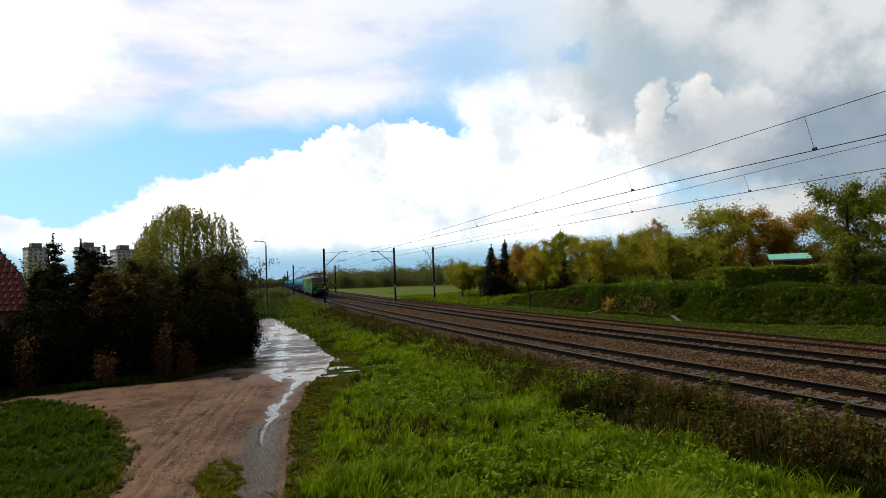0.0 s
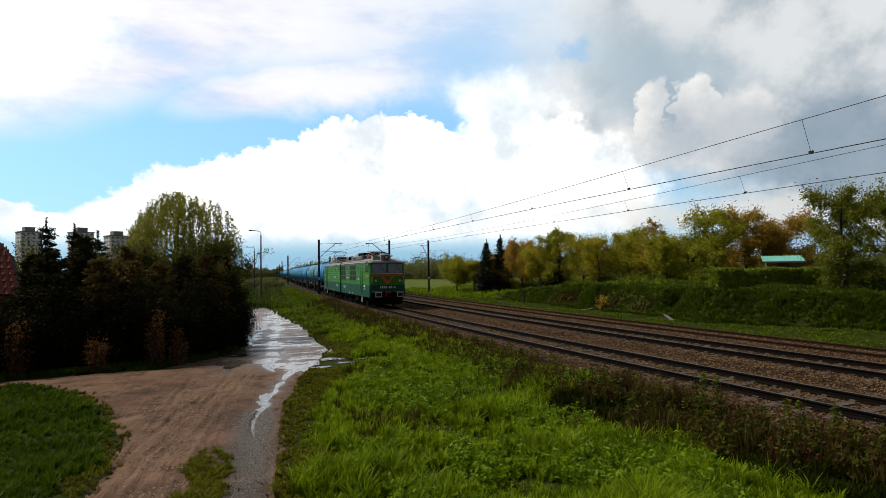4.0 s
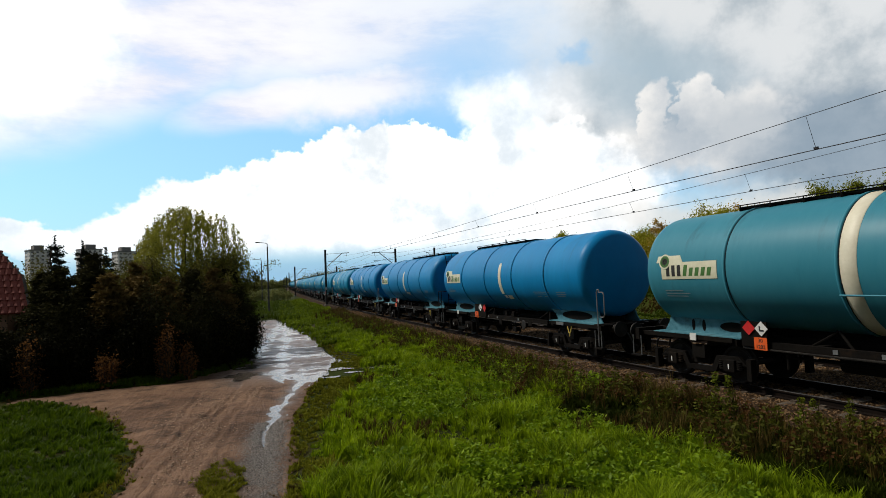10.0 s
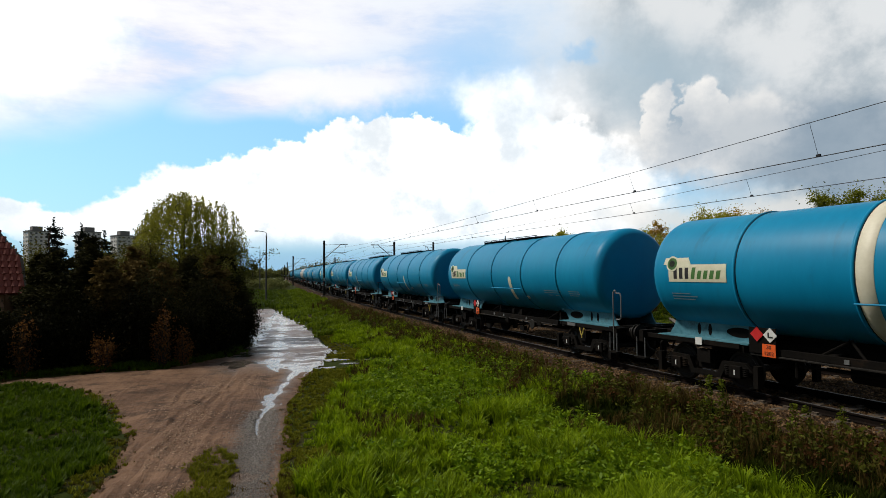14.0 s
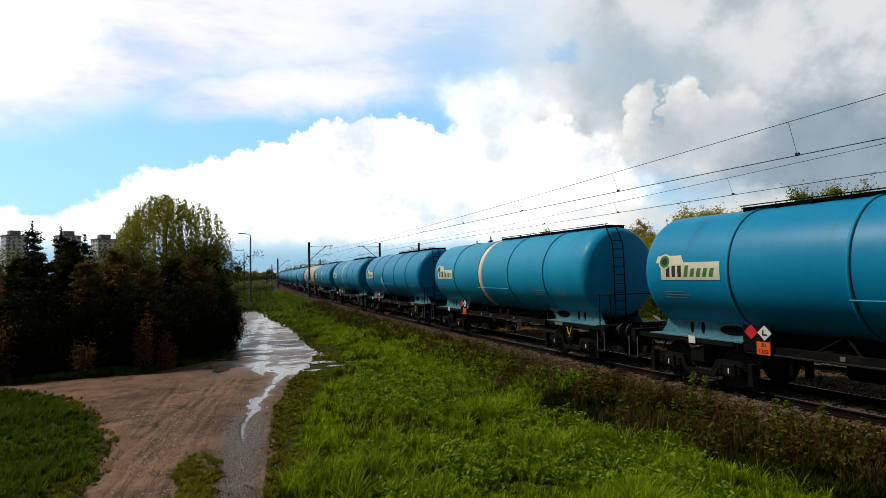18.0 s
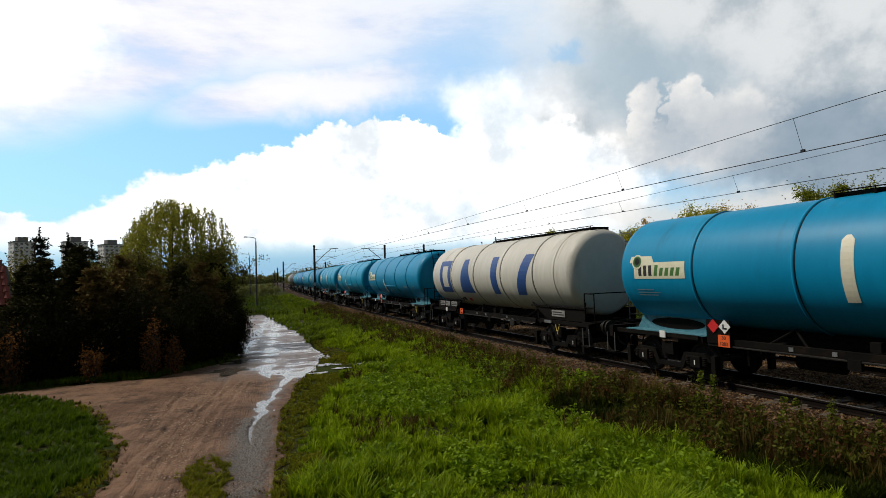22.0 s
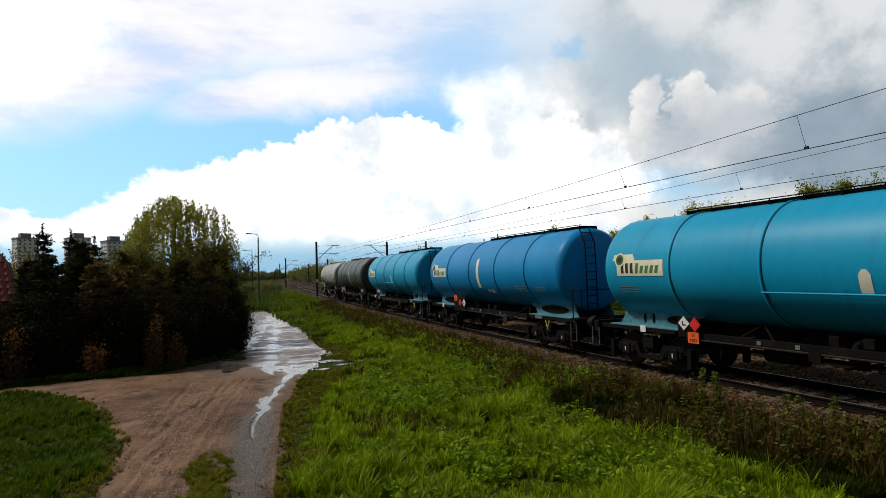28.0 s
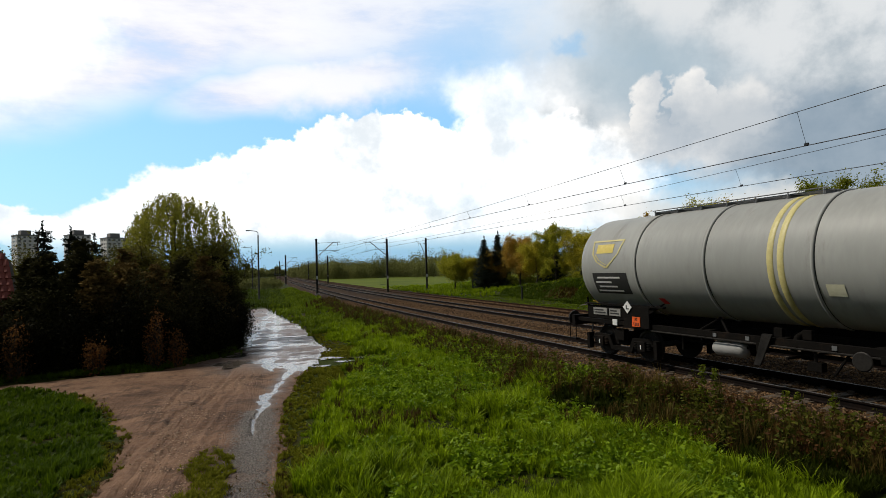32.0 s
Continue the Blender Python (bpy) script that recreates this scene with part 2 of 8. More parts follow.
M_RAILTOP = mat("rail_polish", (0.030, 0.027, 0.026), (0.085, 0.08, 0.078), 0.55, 0.6, 3, 30, 0)
M_SLEEPER = mat("sleeper_concrete", (0.055, 0.042, 0.031), (0.16, 0.132, 0.105), 0.95, grain=3, fine=30, bump=0.4, rnd=0.35, spot=((0.035, 0.023, 0.015), 4, 0.5, 0.8), spec=0.1)
M_SLEEPOLD = mat("sleeper_timber", (0.03, 0.022, 0.016), (0.07, 0.05, 0.035), 0.9, grain=3, fine=30, bump=0.4)
M_MAST = mat("mast_steel", (0.018, 0.017, 0.016), (0.04, 0.036, 0.032), 0.7, 0.3, 4, 30, 0.2)
M_WIRE = mat("wire_copper", (0.02, 0.019, 0.019), (0.035, 0.03, 0.03), 0.5, 0.6, 4, 30, 0)
M_GREYSTEEL = mat("galvanised", (0.16, 0.165, 0.17), (0.26, 0.265, 0.27), 0.5, 0.6, 3, 25, 0.1)
M_POST = mat("wet_concrete_post", (0.05, 0.048, 0.044), (0.12, 0.115, 0.105), 0.8, grain=1.5, fine=14, bump=0.2, spec=0.2)
M_BARK = mat("bark", (0.03, 0.024, 0.018), (0.08, 0.065, 0.05), 0.95, grain=4, fine=24, bump=0.8, dist=0.03, spec=0.1)
# needles of the low bushes, the thicket's shade put into a near-black colour
M_NEEDLESHADE = mat("conifer_needles", (0.005, 0.006, 0.0025), (0.018, 0.017, 0.006), 0.85, grain=0.5, fine=3, bump=0, leafy=0.1, island=True, rnd=0.5, spec=0.05)
M_SPRUCE = mat("spruce_needles", (0.012, 0.018, 0.012), (0.035, 0.045, 0.03), 0.8, grain=0.6, fine=4, bump=0, leafy=0.12, island=True, rnd=0.5, spec=0.1)
M_DRYBUSH = mat("bronze_leaves", (0.04, 0.017, 0.005), (0.12, 0.055, 0.016), 0.7, grain=0.6, fine=4, bump=0, leafy=0.3, island=True, rnd=0.5, spec=0.1)
M_BROWNCON = mat("brown_conifer_needles", (0.05, 0.034, 0.010), (0.21, 0.14, 0.045), 0.85, grain=0.5, fine=3, bump=0, leafy=0.15, island=True, rnd=0.5, spec=0.05)
M_OLIVE = mat("olive_leaves", (0.06, 0.06, 0.010), (0.17, 0.155, 0.03), 0.65, grain=0.5, fine=3, bump=0, leafy=0.4, island=True, rnd=0.5, spec=0.1)
M_WILLOW = mat("willow_leaves", (0.15, 0.165, 0.018), (0.38, 0.36, 0.05), 0.6, grain=0.5, fine=3, bump=0, leafy=0.55, island=True, rnd=0.5, spec=0.15)
M_LEAF = mat("fresh_leaves", (0.20, 0.225, 0.014), (0.50, 0.46, 0.04), 0.6, grain=0.5, fine=3, bump=0, leafy=0.5, island=True, rnd=0.5, spec=0.15)
M_LEAFDK = mat("dark_leaves", (0.085, 0.11, 0.007), (0.30, 0.31, 0.022), 0.6, grain=0.5, fine=3, bump=0, leafy=0.45, island=True, rnd=0.5, spec=0.15)
M_LEAFYL = mat("yellow_green_leaves", (0.29, 0.26, 0.015), (0.54, 0.46, 0.04), 0.6, grain=0.5, fine=3, bump=0, leafy=0.5, island=True, rnd=0.5, spec=0.15)
M_LEAFBR = mat("bronze_spring_leaves", (0.34, 0.20, 0.03), (0.62, 0.42, 0.07), 0.6, grain=0.5, fine=3, bump=0, leafy=0.45, island=True, rnd=0.5, spec=0.15)
M_BLOSSOM = mat("white_blossom", (0.55, 0.55, 0.48), (0.75, 0.75, 0.68), 0.7, grain=2, fine=9, bump=0, leafy=0.3, island=True)
M_HEDGE = mat("hedge_leaves", (0.10, 0.15, 0.012), (0.30, 0.36, 0.03), 0.7, grain=0.8, fine=5, bump=0, leafy=0.35, island=True, rnd=0.5, spec=0.1)
M_FOREST = mat("far_forest", (0.115, 0.135, 0.045), (0.29, 0.285, 0.10), 0.9, grain=0.04, fine=0.3, bump=0, leafy=0.25, island=True, rnd=0.6, spec=0.02)
M_WEED = mat("weed_stems", (0.028, 0.017, 0.005), (0.13, 0.092, 0.020), 0.8, grain=0.8, fine=4, bump=0, leafy=0.25, island=True, rnd=0.5, spec=0.1)
M_WEEDLEAF = mat("weed_leaves", (0.025, 0.032, 0.003), (0.115, 0.12, 0.012), 0.7, grain=0.8, fine=4, bump=0, leafy=0.3, island=True, rnd=0.5, spec=0.1)
# darker copy of the grass: the dim corner of the view is in its colour
M_CORNERDIM = mat("corner_dimmed_grass", (0.004, 0.008, 0.001), (0.044, 0.060, 0.003), 0.7, grain=0.7, fine=3, bump=0, leafy=0.3, island=True, rnd=0.5, spec=0.06)
M_TURF = mat("trodden_turf", (0.070, 0.072, 0.006), (0.25, 0.25, 0.018), 0.8, grain=0.9, fine=4, bump=0, leafy=0.3, island=True, rnd=0.45, spec=0.05)
M_HERB = mat("herb_leaves", (0.030, 0.09, 0.002), (0.33, 0.46, 0.014), 0.55, grain=0.7, fine=3, bump=0, leafy=0.42, island=True, rnd=0.5, spec=0.15)
# lighter needles for taller growth, painting in the light from above
M_NEEDLELIT = mat("dull_conifer_needles", (0.012, 0.013, 0.004), (0.062, 0.056, 0.018), 0.85, grain=0.5, fine=3, bump=0, leafy=0.15, island=True, rnd=0.5, spec=0.05)
M_RIM = mat("rim_grass", (0.05, 0.085, 0.005), (0.20, 0.27, 0.015), 0.7, grain=0.5, fine=3, bump=0, leafy=0.4, island=True, rnd=0.45, spec=0.1)
M_BRONZE = mat("bronze_bush_leaves", (0.11, 0.046, 0.013), (0.33, 0.155, 0.048), 0.7, grain=0.6, fine=4, bump=0, leafy=0.35, island=True, rnd=0.5, spec=0.1)
M_VERGEFAR = mat("far_verge_grass", (0.035, 0.065, 0.004), (0.25, 0.33, 0.014), 0.6, grain=0.5, fine=3, bump=0, leafy=0.4, island=True, rnd=0.4, spec=0.08)
M_TALLWEED = mat("tall_weed_leaves", (0.05, 0.075, 0.005), (0.19, 0.22, 0.018), 0.6, grain=0.8, fine=4, bump=0, leafy=0.4, island=True, rnd=0.5, spec=0.1)
# grass on the left with shading and corner darkening put into its green
M_VERGEDIM = mat("short_grass_dimmed", (0.014, 0.038, 0.001), (0.120, 0.184, 0.005), 0.6, grain=0.6, fine=3, bump=0, leafy=0.4, island=True, rnd=0.45, spec=0.1)
M_GREEN = mat("loco_green", (0.022, 0.172, 0.007), (0.032, 0.212, 0.011), 0.5, grain=0.7, fine=7, bump=0.03, spot=((0.035, 0.13, 0.015), 1.3, 0.60, 0.55), spec=0.3, coat=0.04, stretch=(0.6, 1, 1.6))
M_TEAL = mat("loco_teal", (0.001, 0.058, 0.030), (0.004, 0.080, 0.041), 0.5, grain=0.7, fine=7, bump=0.03, spot=((0.008, 0.035, 0.022), 1.3, 0.6, 0.55), spec=0.25, coat=0.03, stretch=(0.6, 1, 1.6))
M_ROOF = mat("loco_roof_grey", (0.20, 0.20, 0.19), (0.32, 0.315, 0.30), 0.65, grain=0.8, fine=9, bump=0.1, spot=((0.09, 0.08, 0.07), 1.0, 0.55, 0.7), stretch=(0.5, 1, 1))
M_ORANGE = mat("loco_orange", (0.62, 0.055, 0.008), (0.72, 0.085, 0.015), 0.4, grain=1, fine=9, bump=0.02)
M_RED = mat("pantograph_red", (0.26, 0.012, 0.015), (0.36, 0.03, 0.03), 0.55, grain=2, fine=12, bump=0.05)
M_DARK = mat("underframe_black", (0.003, 0.0026, 0.0022), (0.009, 0.0075, 0.006), 0.9, grain=2, fine=18, bump=0.2, spot=((0.028, 0.017, 0.010), 1.5, 0.58, 0.6), spec=0.1)
M_LOUVRE = mat("louvre_dark", (0.003, 0.004, 0.003), (0.010, 0.012, 0.009), 0.7, grain=2, fine=18, bump=0.1)
M_LOUVFRAME = mat("louvre_frame_green", (0.035, 0.16, 0.02), (0.055, 0.21, 0.035), 0.6, grain=2, fine=18, bump=0.1)
# body green brightened, so ribs and porthole rims carry a painted highlight
M_GREENLIT = mat("highlight_green", (0.085, 0.36, 0.05), (0.12, 0.42, 0.07), 0.5, grain=0.7, fine=7, bump=0.02, spec=0.4)
M_PALEYEL = mat("pale_yellow_paint", (0.48, 0.41, 0.15), (0.62, 0.55, 0.24), 0.5, bump=0.02)
# both cab glasses have the reflected grey sky painted into their base colour
M_GLASS = mat("cab_glass_grey_reflection", (0.03, 0.036, 0.036), (0.055, 0.062, 0.062), 0.06, grain=1, fine=3, bump=0, spec=0.7)
M_SCREEN = mat("windscreen_grey_reflection", (0.075, 0.09, 0.092), (0.12, 0.135, 0.135), 0.08, grain=1, fine=3, bump=0, spec=0.8)
M_RUBBER = mat("black_rubber", (0.010, 0.010, 0.010), (0.02, 0.02, 0.02), 0.7)
M_WHITE = mat("white_paint", (0.62, 0.62, 0.60), (0.78, 0.78, 0.76), 0.5, grain=3, fine=20, bump=0.02)
M_BUFFER = mat("buffer_steel", (0.012, 0.011, 0.010), (0.04, 0.036, 0.032), 0.6, 0.5, 3, 20, 0.1, spec=0.3)
M_REDDARK = mat("red_front_paint", (0.22, 0.012, 0.01), (0.30, 0.02, 0.016), 0.5)
M_LENS = mat("lamp_glass", (0.45, 0.47, 0.46), (0.6, 0.62, 0.6), 0.1, 0.3, bump=0)
M_CREAM = mat("cream_stripe", (0.62, 0.58, 0.44), (0.74, 0.70, 0.56), 0.5, grain=2, fine=15, bump=0.02, spot=((0.4, 0.33, 0.2), 2, 0.62, 0.6))
M_PLACARD = mat("placard_orange", (0.75, 0.10, 0.01), (0.82, 0.13, 0.02), 0.5, bump=0)
M_HAZRED = mat("placard_red", (0.50, 0.012, 0.012), (0.6, 0.02, 0.02), 0.5, bump=0)
M_LOGO = mat("logo_cream", (0.62, 0.60, 0.42), (0.74, 0.72, 0.55), 0.5, bump=0.01)
M_LOGOGREEN = mat("logo_green", (0.05, 0.16, 0.03), (0.08, 0.2, 0.05), 0.5, bump=0)
M_LETBLUE = mat("letter_blue", (0.010, 0.05, 0.20), (0.016, 0.07, 0.26), 0.5, grain=2, fine=12, bump=0.02)
M_YELLOW = mat("yellow_paint", (0.55, 0.42, 0.06), (0.68, 0.54, 0.12), 0.5, bump=0.02)
M_TILE = mat("roof_tile_red", (0.22, 0.045, 0.03), (0.36, 0.085, 0.055), 0.7, grain=2, fine=20, bump=0.2, rnd=0.4)
M_BRICKWALL = mat("house_wall", (0.35, 0.19, 0.12), (0.46, 0.28, 0.18), 0.85, grain=2, fine=20, bump=0.2)
M_TOWER = mat("tower_plaster", (0.74, 0.72, 0.70), (0.84, 0.82, 0.80), 0.85, grain=0.1, fine=0.8, bump=0.05)
M_TOWERDK = mat("tower_band", (0.20, 0.19, 0.185), (0.28, 0.27, 0.26), 0.85, grain=0.1, fine=0.8, bump=0.05)
M_PANE = mat("window_pane", (0.12, 0.12, 0.125), (0.22, 0.22, 0.22), 0.2, bump=0, rnd=0.7)
M_SHEDROOF = mat("shed_roof_teal", (0.16, 0.50, 0.40), (0.24, 0.60, 0.50), 0.5, grain=1, fine=8, bump=0.05)
M_SHEDWALL = mat("shed_wall", (0.20, 0.13, 0.08), (0.30, 0.21, 0.14), 0.85, grain=2, fine=12, bump=0.1)
M_CONCRETE = mat("pole_concrete", (0.16, 0.155, 0.145), (0.25, 0.24, 0.225), 0.85, grain=2, fine=20, bump=0.1)
M_WOOD = mat("grey_wood", (0.09, 0.075, 0.06), (0.16, 0.14, 0.115), 0.85, grain=3, fine=20, bump=0.3)


def road_material():
    """Mud that turns dark and shiny where rain stands, and gravelly in the wheel rut (two masks on the mesh)."""
    m = mat("wet_mud", (0.082, 0.042, 0.023), (0.245, 0.142, 0.086), 0.7, grain=0.7, fine=7, bump=0, spot=((0.05, 0.028, 0.016), 1.1, 0.52, 0.85), spec=0.3)
    n, l = m.node_tree.nodes, m.node_tree.links
    p = n["Principled BSDF"]
    wet, rut = n.new("ShaderNodeAttribute"), n.new("ShaderNodeAttribute")
    wet.attribute_name, rut.attribute_name = "wet", "rut"
    t = n.new("ShaderNodeTexCoord")
    v1 = n.new("ShaderNodeTexVoronoi")
    v1.inputs["Scale"].default_value = 22
    n2 = n.new("ShaderNodeTexNoise")
    n2.inputs["Scale"].default_value, n2.inputs["Detail"].default_value, n2.inputs["Roughness"].default_value = 3.2, 9, 0.72
    for k in (v1, n2):
        l.new(t.outputs["Object"], k.inputs["Vector"])

    def mix(fac, a, b, col=True):
        k = n.new("ShaderNodeMix")
        k.data_type = "RGBA" if col else "FLOAT"
        l.new(fac, k.inputs["Factor"])
        ia = [s for s in k.inputs if s.name == "A" and s.type == ("RGBA" if col else "VALUE")][0]
        ib = [s for s in k.inputs if s.name == "B" and s.type == ("RGBA" if col else "VALUE")][0]
        for sock, v in ((ia, a), (ib, b)):
            if isinstance(v, (tuple, float)):
                sock.default_value = (*v, 1) if col else v
            else:
                l.new(v, sock)
        return [s for s in k.outputs if s.type == ("RGBA" if col else "VALUE")][0]

    base_c = p.inputs["Base Color"].links[0].from_socket
    stone = mix(v1.outputs["Distance"], (0.20, 0.17, 0.15), (0.05, 0.04, 0.033))
    c = mix(rut.outputs["Fac"], base_c, stone)
    c = mix(wet.outputs["Fac"], c, (0.075, 0.062, 0.052))
    l.new(c, p.inputs["Base Color"])
    r = mix(rut.outputs["Fac"], 0.72, 0.42, False)
    r = mix(wet.outputs["Fac"], r, 0.12, False)
    l.new(r, p.inputs["Roughness"])
    sp = mix(wet.outputs["Fac"], 0.14, 0.6, False)
    l.new(sp, p.inputs["Specular IOR Level"])
    tyre = n.new("ShaderNodeTexNoise")
    tyre.inputs["Scale"].default_value, tyre.inputs["Detail"].default_value, tyre.inputs["Distortion"].default_value = 2.6, 6, 1.2
    mp = n.new("ShaderNodeMapping")
    mp.inputs["Rotation"].default_value = (0, 0, radians(-14))
    mp.inputs["Scale"].default_value = (3.2, 0.35, 1)
    l.new(t.outputs["Object"], mp.inputs["Vector"])
    l.new(mp.outputs[0], tyre.inputs["Vector"])
    both = n.new("ShaderNodeMath")
    both.operation = "MULTIPLY_ADD"
    l.new(tyre.outputs["Fac"], both.inputs[0])
    both.inputs[1].default_value = 0.6
    l.new(n2.outputs["Fac"], both.inputs[2])
    hgt = mix(rut.outputs["Fac"], both.outputs[0], v1.outputs["Distance"], False)
    b = n.new("ShaderNodeBump")
    b.inputs["Distance"].default_value = 0.08
    st = mix(wet.outputs["Fac"], 1.0, 0.22, False)
    l.new(st, b.inputs["Strength"])
    l.new(hgt, b.inputs["Height"])
    l.new(b.outputs[0], p.inputs["Normal"])
    return m


M_ROAD = road_material()


# ---- mesh tools ----
def mesh_np(name, verts, faces, mats, smooth=False):
    """A mesh from arrays: verts (n, 3), faces (m, 3 or 4)."""
    me = bpy.data.meshes.new(name)
    verts, faces = np.asarray(verts, np.float32), np.asarray(faces, np.int32)
    k = faces.shape[1]
    me.vertices.add(len(verts))
    me.vertices.foreach_set("co", verts.ravel())
    me.loops.add(faces.size)
    me.loops.foreach_set("vertex_index", faces.ravel())
    me.polygons.add(len(faces))
    me.polygons.foreach_set("loop_start", np.arange(0, faces.size, k, dtype=np.int32))
    me.polygons.foreach_set("use_smooth", np.full(len(faces), smooth))
    me.update(calc_edges=True)
    for m in mats if isinstance(mats, (list, tuple)) else [mats]:
        me.materials.append(m)
    return me


def part(name, shape, material, parent=None, label="", m=None, smooth=False):
    """Links a bmesh or a mesh as one object under its thing."""
    if isinstance(shape, bmesh.types.BMesh):
        me = bpy.data.meshes.new(name)
        shape.normal_update()
        shape.to_mesh(me)
        shape.free()
        if smooth:
            me.polygons.foreach_set("use_smooth", np.full(len(me.polygons), True))
    else:
        me = shape
    if material is not None and not me.materials:
        me.materials.append(material)
    ob = new(name, me)
    if parent is not None:
        ob.parent = parent
    if m is not None:
        ob.matrix_basis = m
    if label:
        ob["label"] = label
    return ob


def empty(name, m=None):
    ob = new(name)
    ob.empty_display_size = 0.2
    if m is not None:
        ob.matrix_basis = m
    return ob


def box(bm, x0, x1, y0, y1, z0, z1, bevel=0.0):
    m = Matrix.Translation(((x0 + x1) / 2, (y0 + y1) / 2, (z0 + z1) / 2)) @ Matrix.Diagonal((abs(x1 - x0), abs(y1 - y0), abs(z1 - z0), 1))
    r = bmesh.ops.create_cube(bm, size=1, matrix=m)
    if bevel:
        es = list({e for v in r["verts"] for e in v.link_edges})
        bmesh.ops.bevel(bm, geom=es, offset=bevel, segments=2, affect="EDGES", profile=0.6)
    return bm


def boxes(*args, bevel=0.0):
    bm = bmesh.new()
    for a in args:
        box(bm, *a, bevel=bevel)
    return bm


def rod(bm, a, b, r, r2=None, seg=8, caps=True):
    a, b = Vector(a), Vector(b)
    d = b - a
    m = Matrix.Translation((a + b) / 2) @ d.to_track_quat("Z", "Y").to_matrix().to_4x4()
    bmesh.ops.create_cone(bm, cap_ends=caps, segments=seg, radius1=r, radius2=r if r2 is None else r2, depth=d.length, matrix=m)
    return bm


def rods(*segs, r=0.02, seg=8):
    bm = bmesh.new()
    for a, b in segs:
        rod(bm, a, b, r, seg=seg)
    return bm


def pipe(points, r=0.02, seg=8):
    """A tube along a chain of points, with a small ball at each bend."""
    bm = bmesh.new()
    for a, b in zip(points, points[1:]):
        rod(bm, a, b, r, seg=seg)
    for p in points[1:-1]:
        bmesh.ops.create_icosphere(bm, subdivisions=1, radius=r * 1.03, matrix=Matrix.Translation(p))
    return bm


def lathe(bm, profile, axis="x", seg=32, centre=(0, 0, 0)):
    """Turns (along, radius) pairs round an axis."""
    rings = []
    for s, r in profile:
        ring = []
        for i in range(seg):
            a = 2 * math.pi * i / seg
            c, d = math.cos(a) * r, math.sin(a) * r
            co = {"x": (s, c, d), "y": (c, s, d), "z": (c, d, s)}[axis]
            ring.append(bm.verts.new(Vector(co) + Vector(centre)))
        rings.append(ring)
    for p, q in zip(rings, rings[1:]):
        for i in range(seg):
            j = (i + 1) % seg
            bm.faces.new((p[i], p[j], q[j], q[i]))
    bm.faces.new(rings[0][::-1])
    bm.faces.new(rings[-1])
    bmesh.ops.recalc_face_normals(bm, faces=bm.faces)
    return bm


def prism(bm, outline, axis, lo, hi):
    """Pushes a flat outline of (a, b) pairs along an axis."""
    def put(p, k):
        return {"x": (k, p[0], p[1]), "y": (p[0], k, p[1]), "z": (p[0], p[1], k)}[axis]
    a = [bm.verts.new(put(p, lo)) for p in outline]
    b = [bm.verts.new(put(p, hi)) for p in outline]
    bm.faces.new(a)
    bm.faces.new(b[::-1])
    for i in range(len(a)):
        j = (i + 1) % len(a)
        bm.faces.new((a[i], b[i], b[j], a[j]))
    bmesh.ops.recalc_face_normals(bm, faces=bm.faces)
    return bm


def words(body, size, depth=0.004):
    """Raised writing in the built-in font as a mesh, centred, facing up its own z."""
    cu = bpy.data.curves.new("writing", "FONT")
    cu.body, cu.size, cu.align_x, cu.align_y, cu.extrude = body, size, "CENTER", "CENTER", depth
    ob = bpy.data.objects.new("writing", cu)
    me = bpy.data.meshes.new_from_object(ob)
    bpy.data.objects.remove(ob)
    bpy.data.curves.remove(cu)
    me.materials.clear()
    return me


# ---- the line of the railway ----
X_FAR, X_SWING, Y_SWING, TRACK_GAP, SPEED = 7.195, 5.795, 39.53, 4.73, 15.05


def line_x(y):
    """Centre of the near track: it swings away from the road towards the viewer."""
    y = np.asarray(y, float)
    return X_FAR + X_SWING * np.exp(-np.maximum(y, 0) / Y_SWING) - np.minimum(y, 0) * X_SWING / Y_SWING


_ys = np.linspace(-700, 1500, 44001)
_arc = np.cumsum(np.r_[0, np.hypot(np.diff(_ys), np.diff(line_x(_ys)))])
_arc -= np.interp(0, _ys, _arc)


def on_line(s, side=0.0):
    """Place and heading on the near track at the way s from the viewer; heading: local x towards the viewer."""
    y = float(np.interp(s, _arc, _ys))
    dx = float(line_x(y + 0.05) - line_x(y - 0.05)) / 0.1
    a = math.atan2(-1, -dx)
    return pose(float(line_x(y)) + side, y, 0, 0, 0, math.degrees(a))


def smooth01(v):
    v = np.clip(v, 0, 1)
    return v * v * (3 - 2 * v)


def wobble(x, y, s, k=0):
    """Cheap smooth noise for arrays, about -1 to 1."""
    return (np.sin(x / s + 1.3 * k) * np.cos(y / s * 1.1 + 2.1 * k) + 0.5 * np.sin(x / s * 2.3 + y / s * 1.7 + k) + 0.3 * np.sin(x / s * 4.1 - y / s * 3.7 + 3 * k)) / 1.5


def rough(x, y, size, seed=0, octaves=4):
    """Natural fractal noise for arrays, about -1 to 1."""
    x, y = np.asarray(x, float), np.asarray(y, float)
    out = np.zeros(x.shape)
    for o in range(octaves):
        k = size / 2 ** o
        gx, gy = x / k + 17.3 * seed + 5.1 * o, y / k + 9.7 * seed + 3.3 * o
        ix, iy = np.floor(gx), np.floor(gy)
        fx, fy = smooth01(gx - ix), smooth01(gy - iy)
        val = lambda a, b: np.modf(np.abs(np.sin(a * 127.1 + b * 311.7) * 43758.5453))[0]
        top = val(ix, iy) * (1 - fx) + val(ix + 1, iy) * fx
        low = val(ix, iy + 1) * (1 - fx) + val(ix + 1, iy + 1) * fx
        out += (top * (1 - fy) + low * fy - 0.5) * 2 * 0.55 ** o
    return out / 1.5


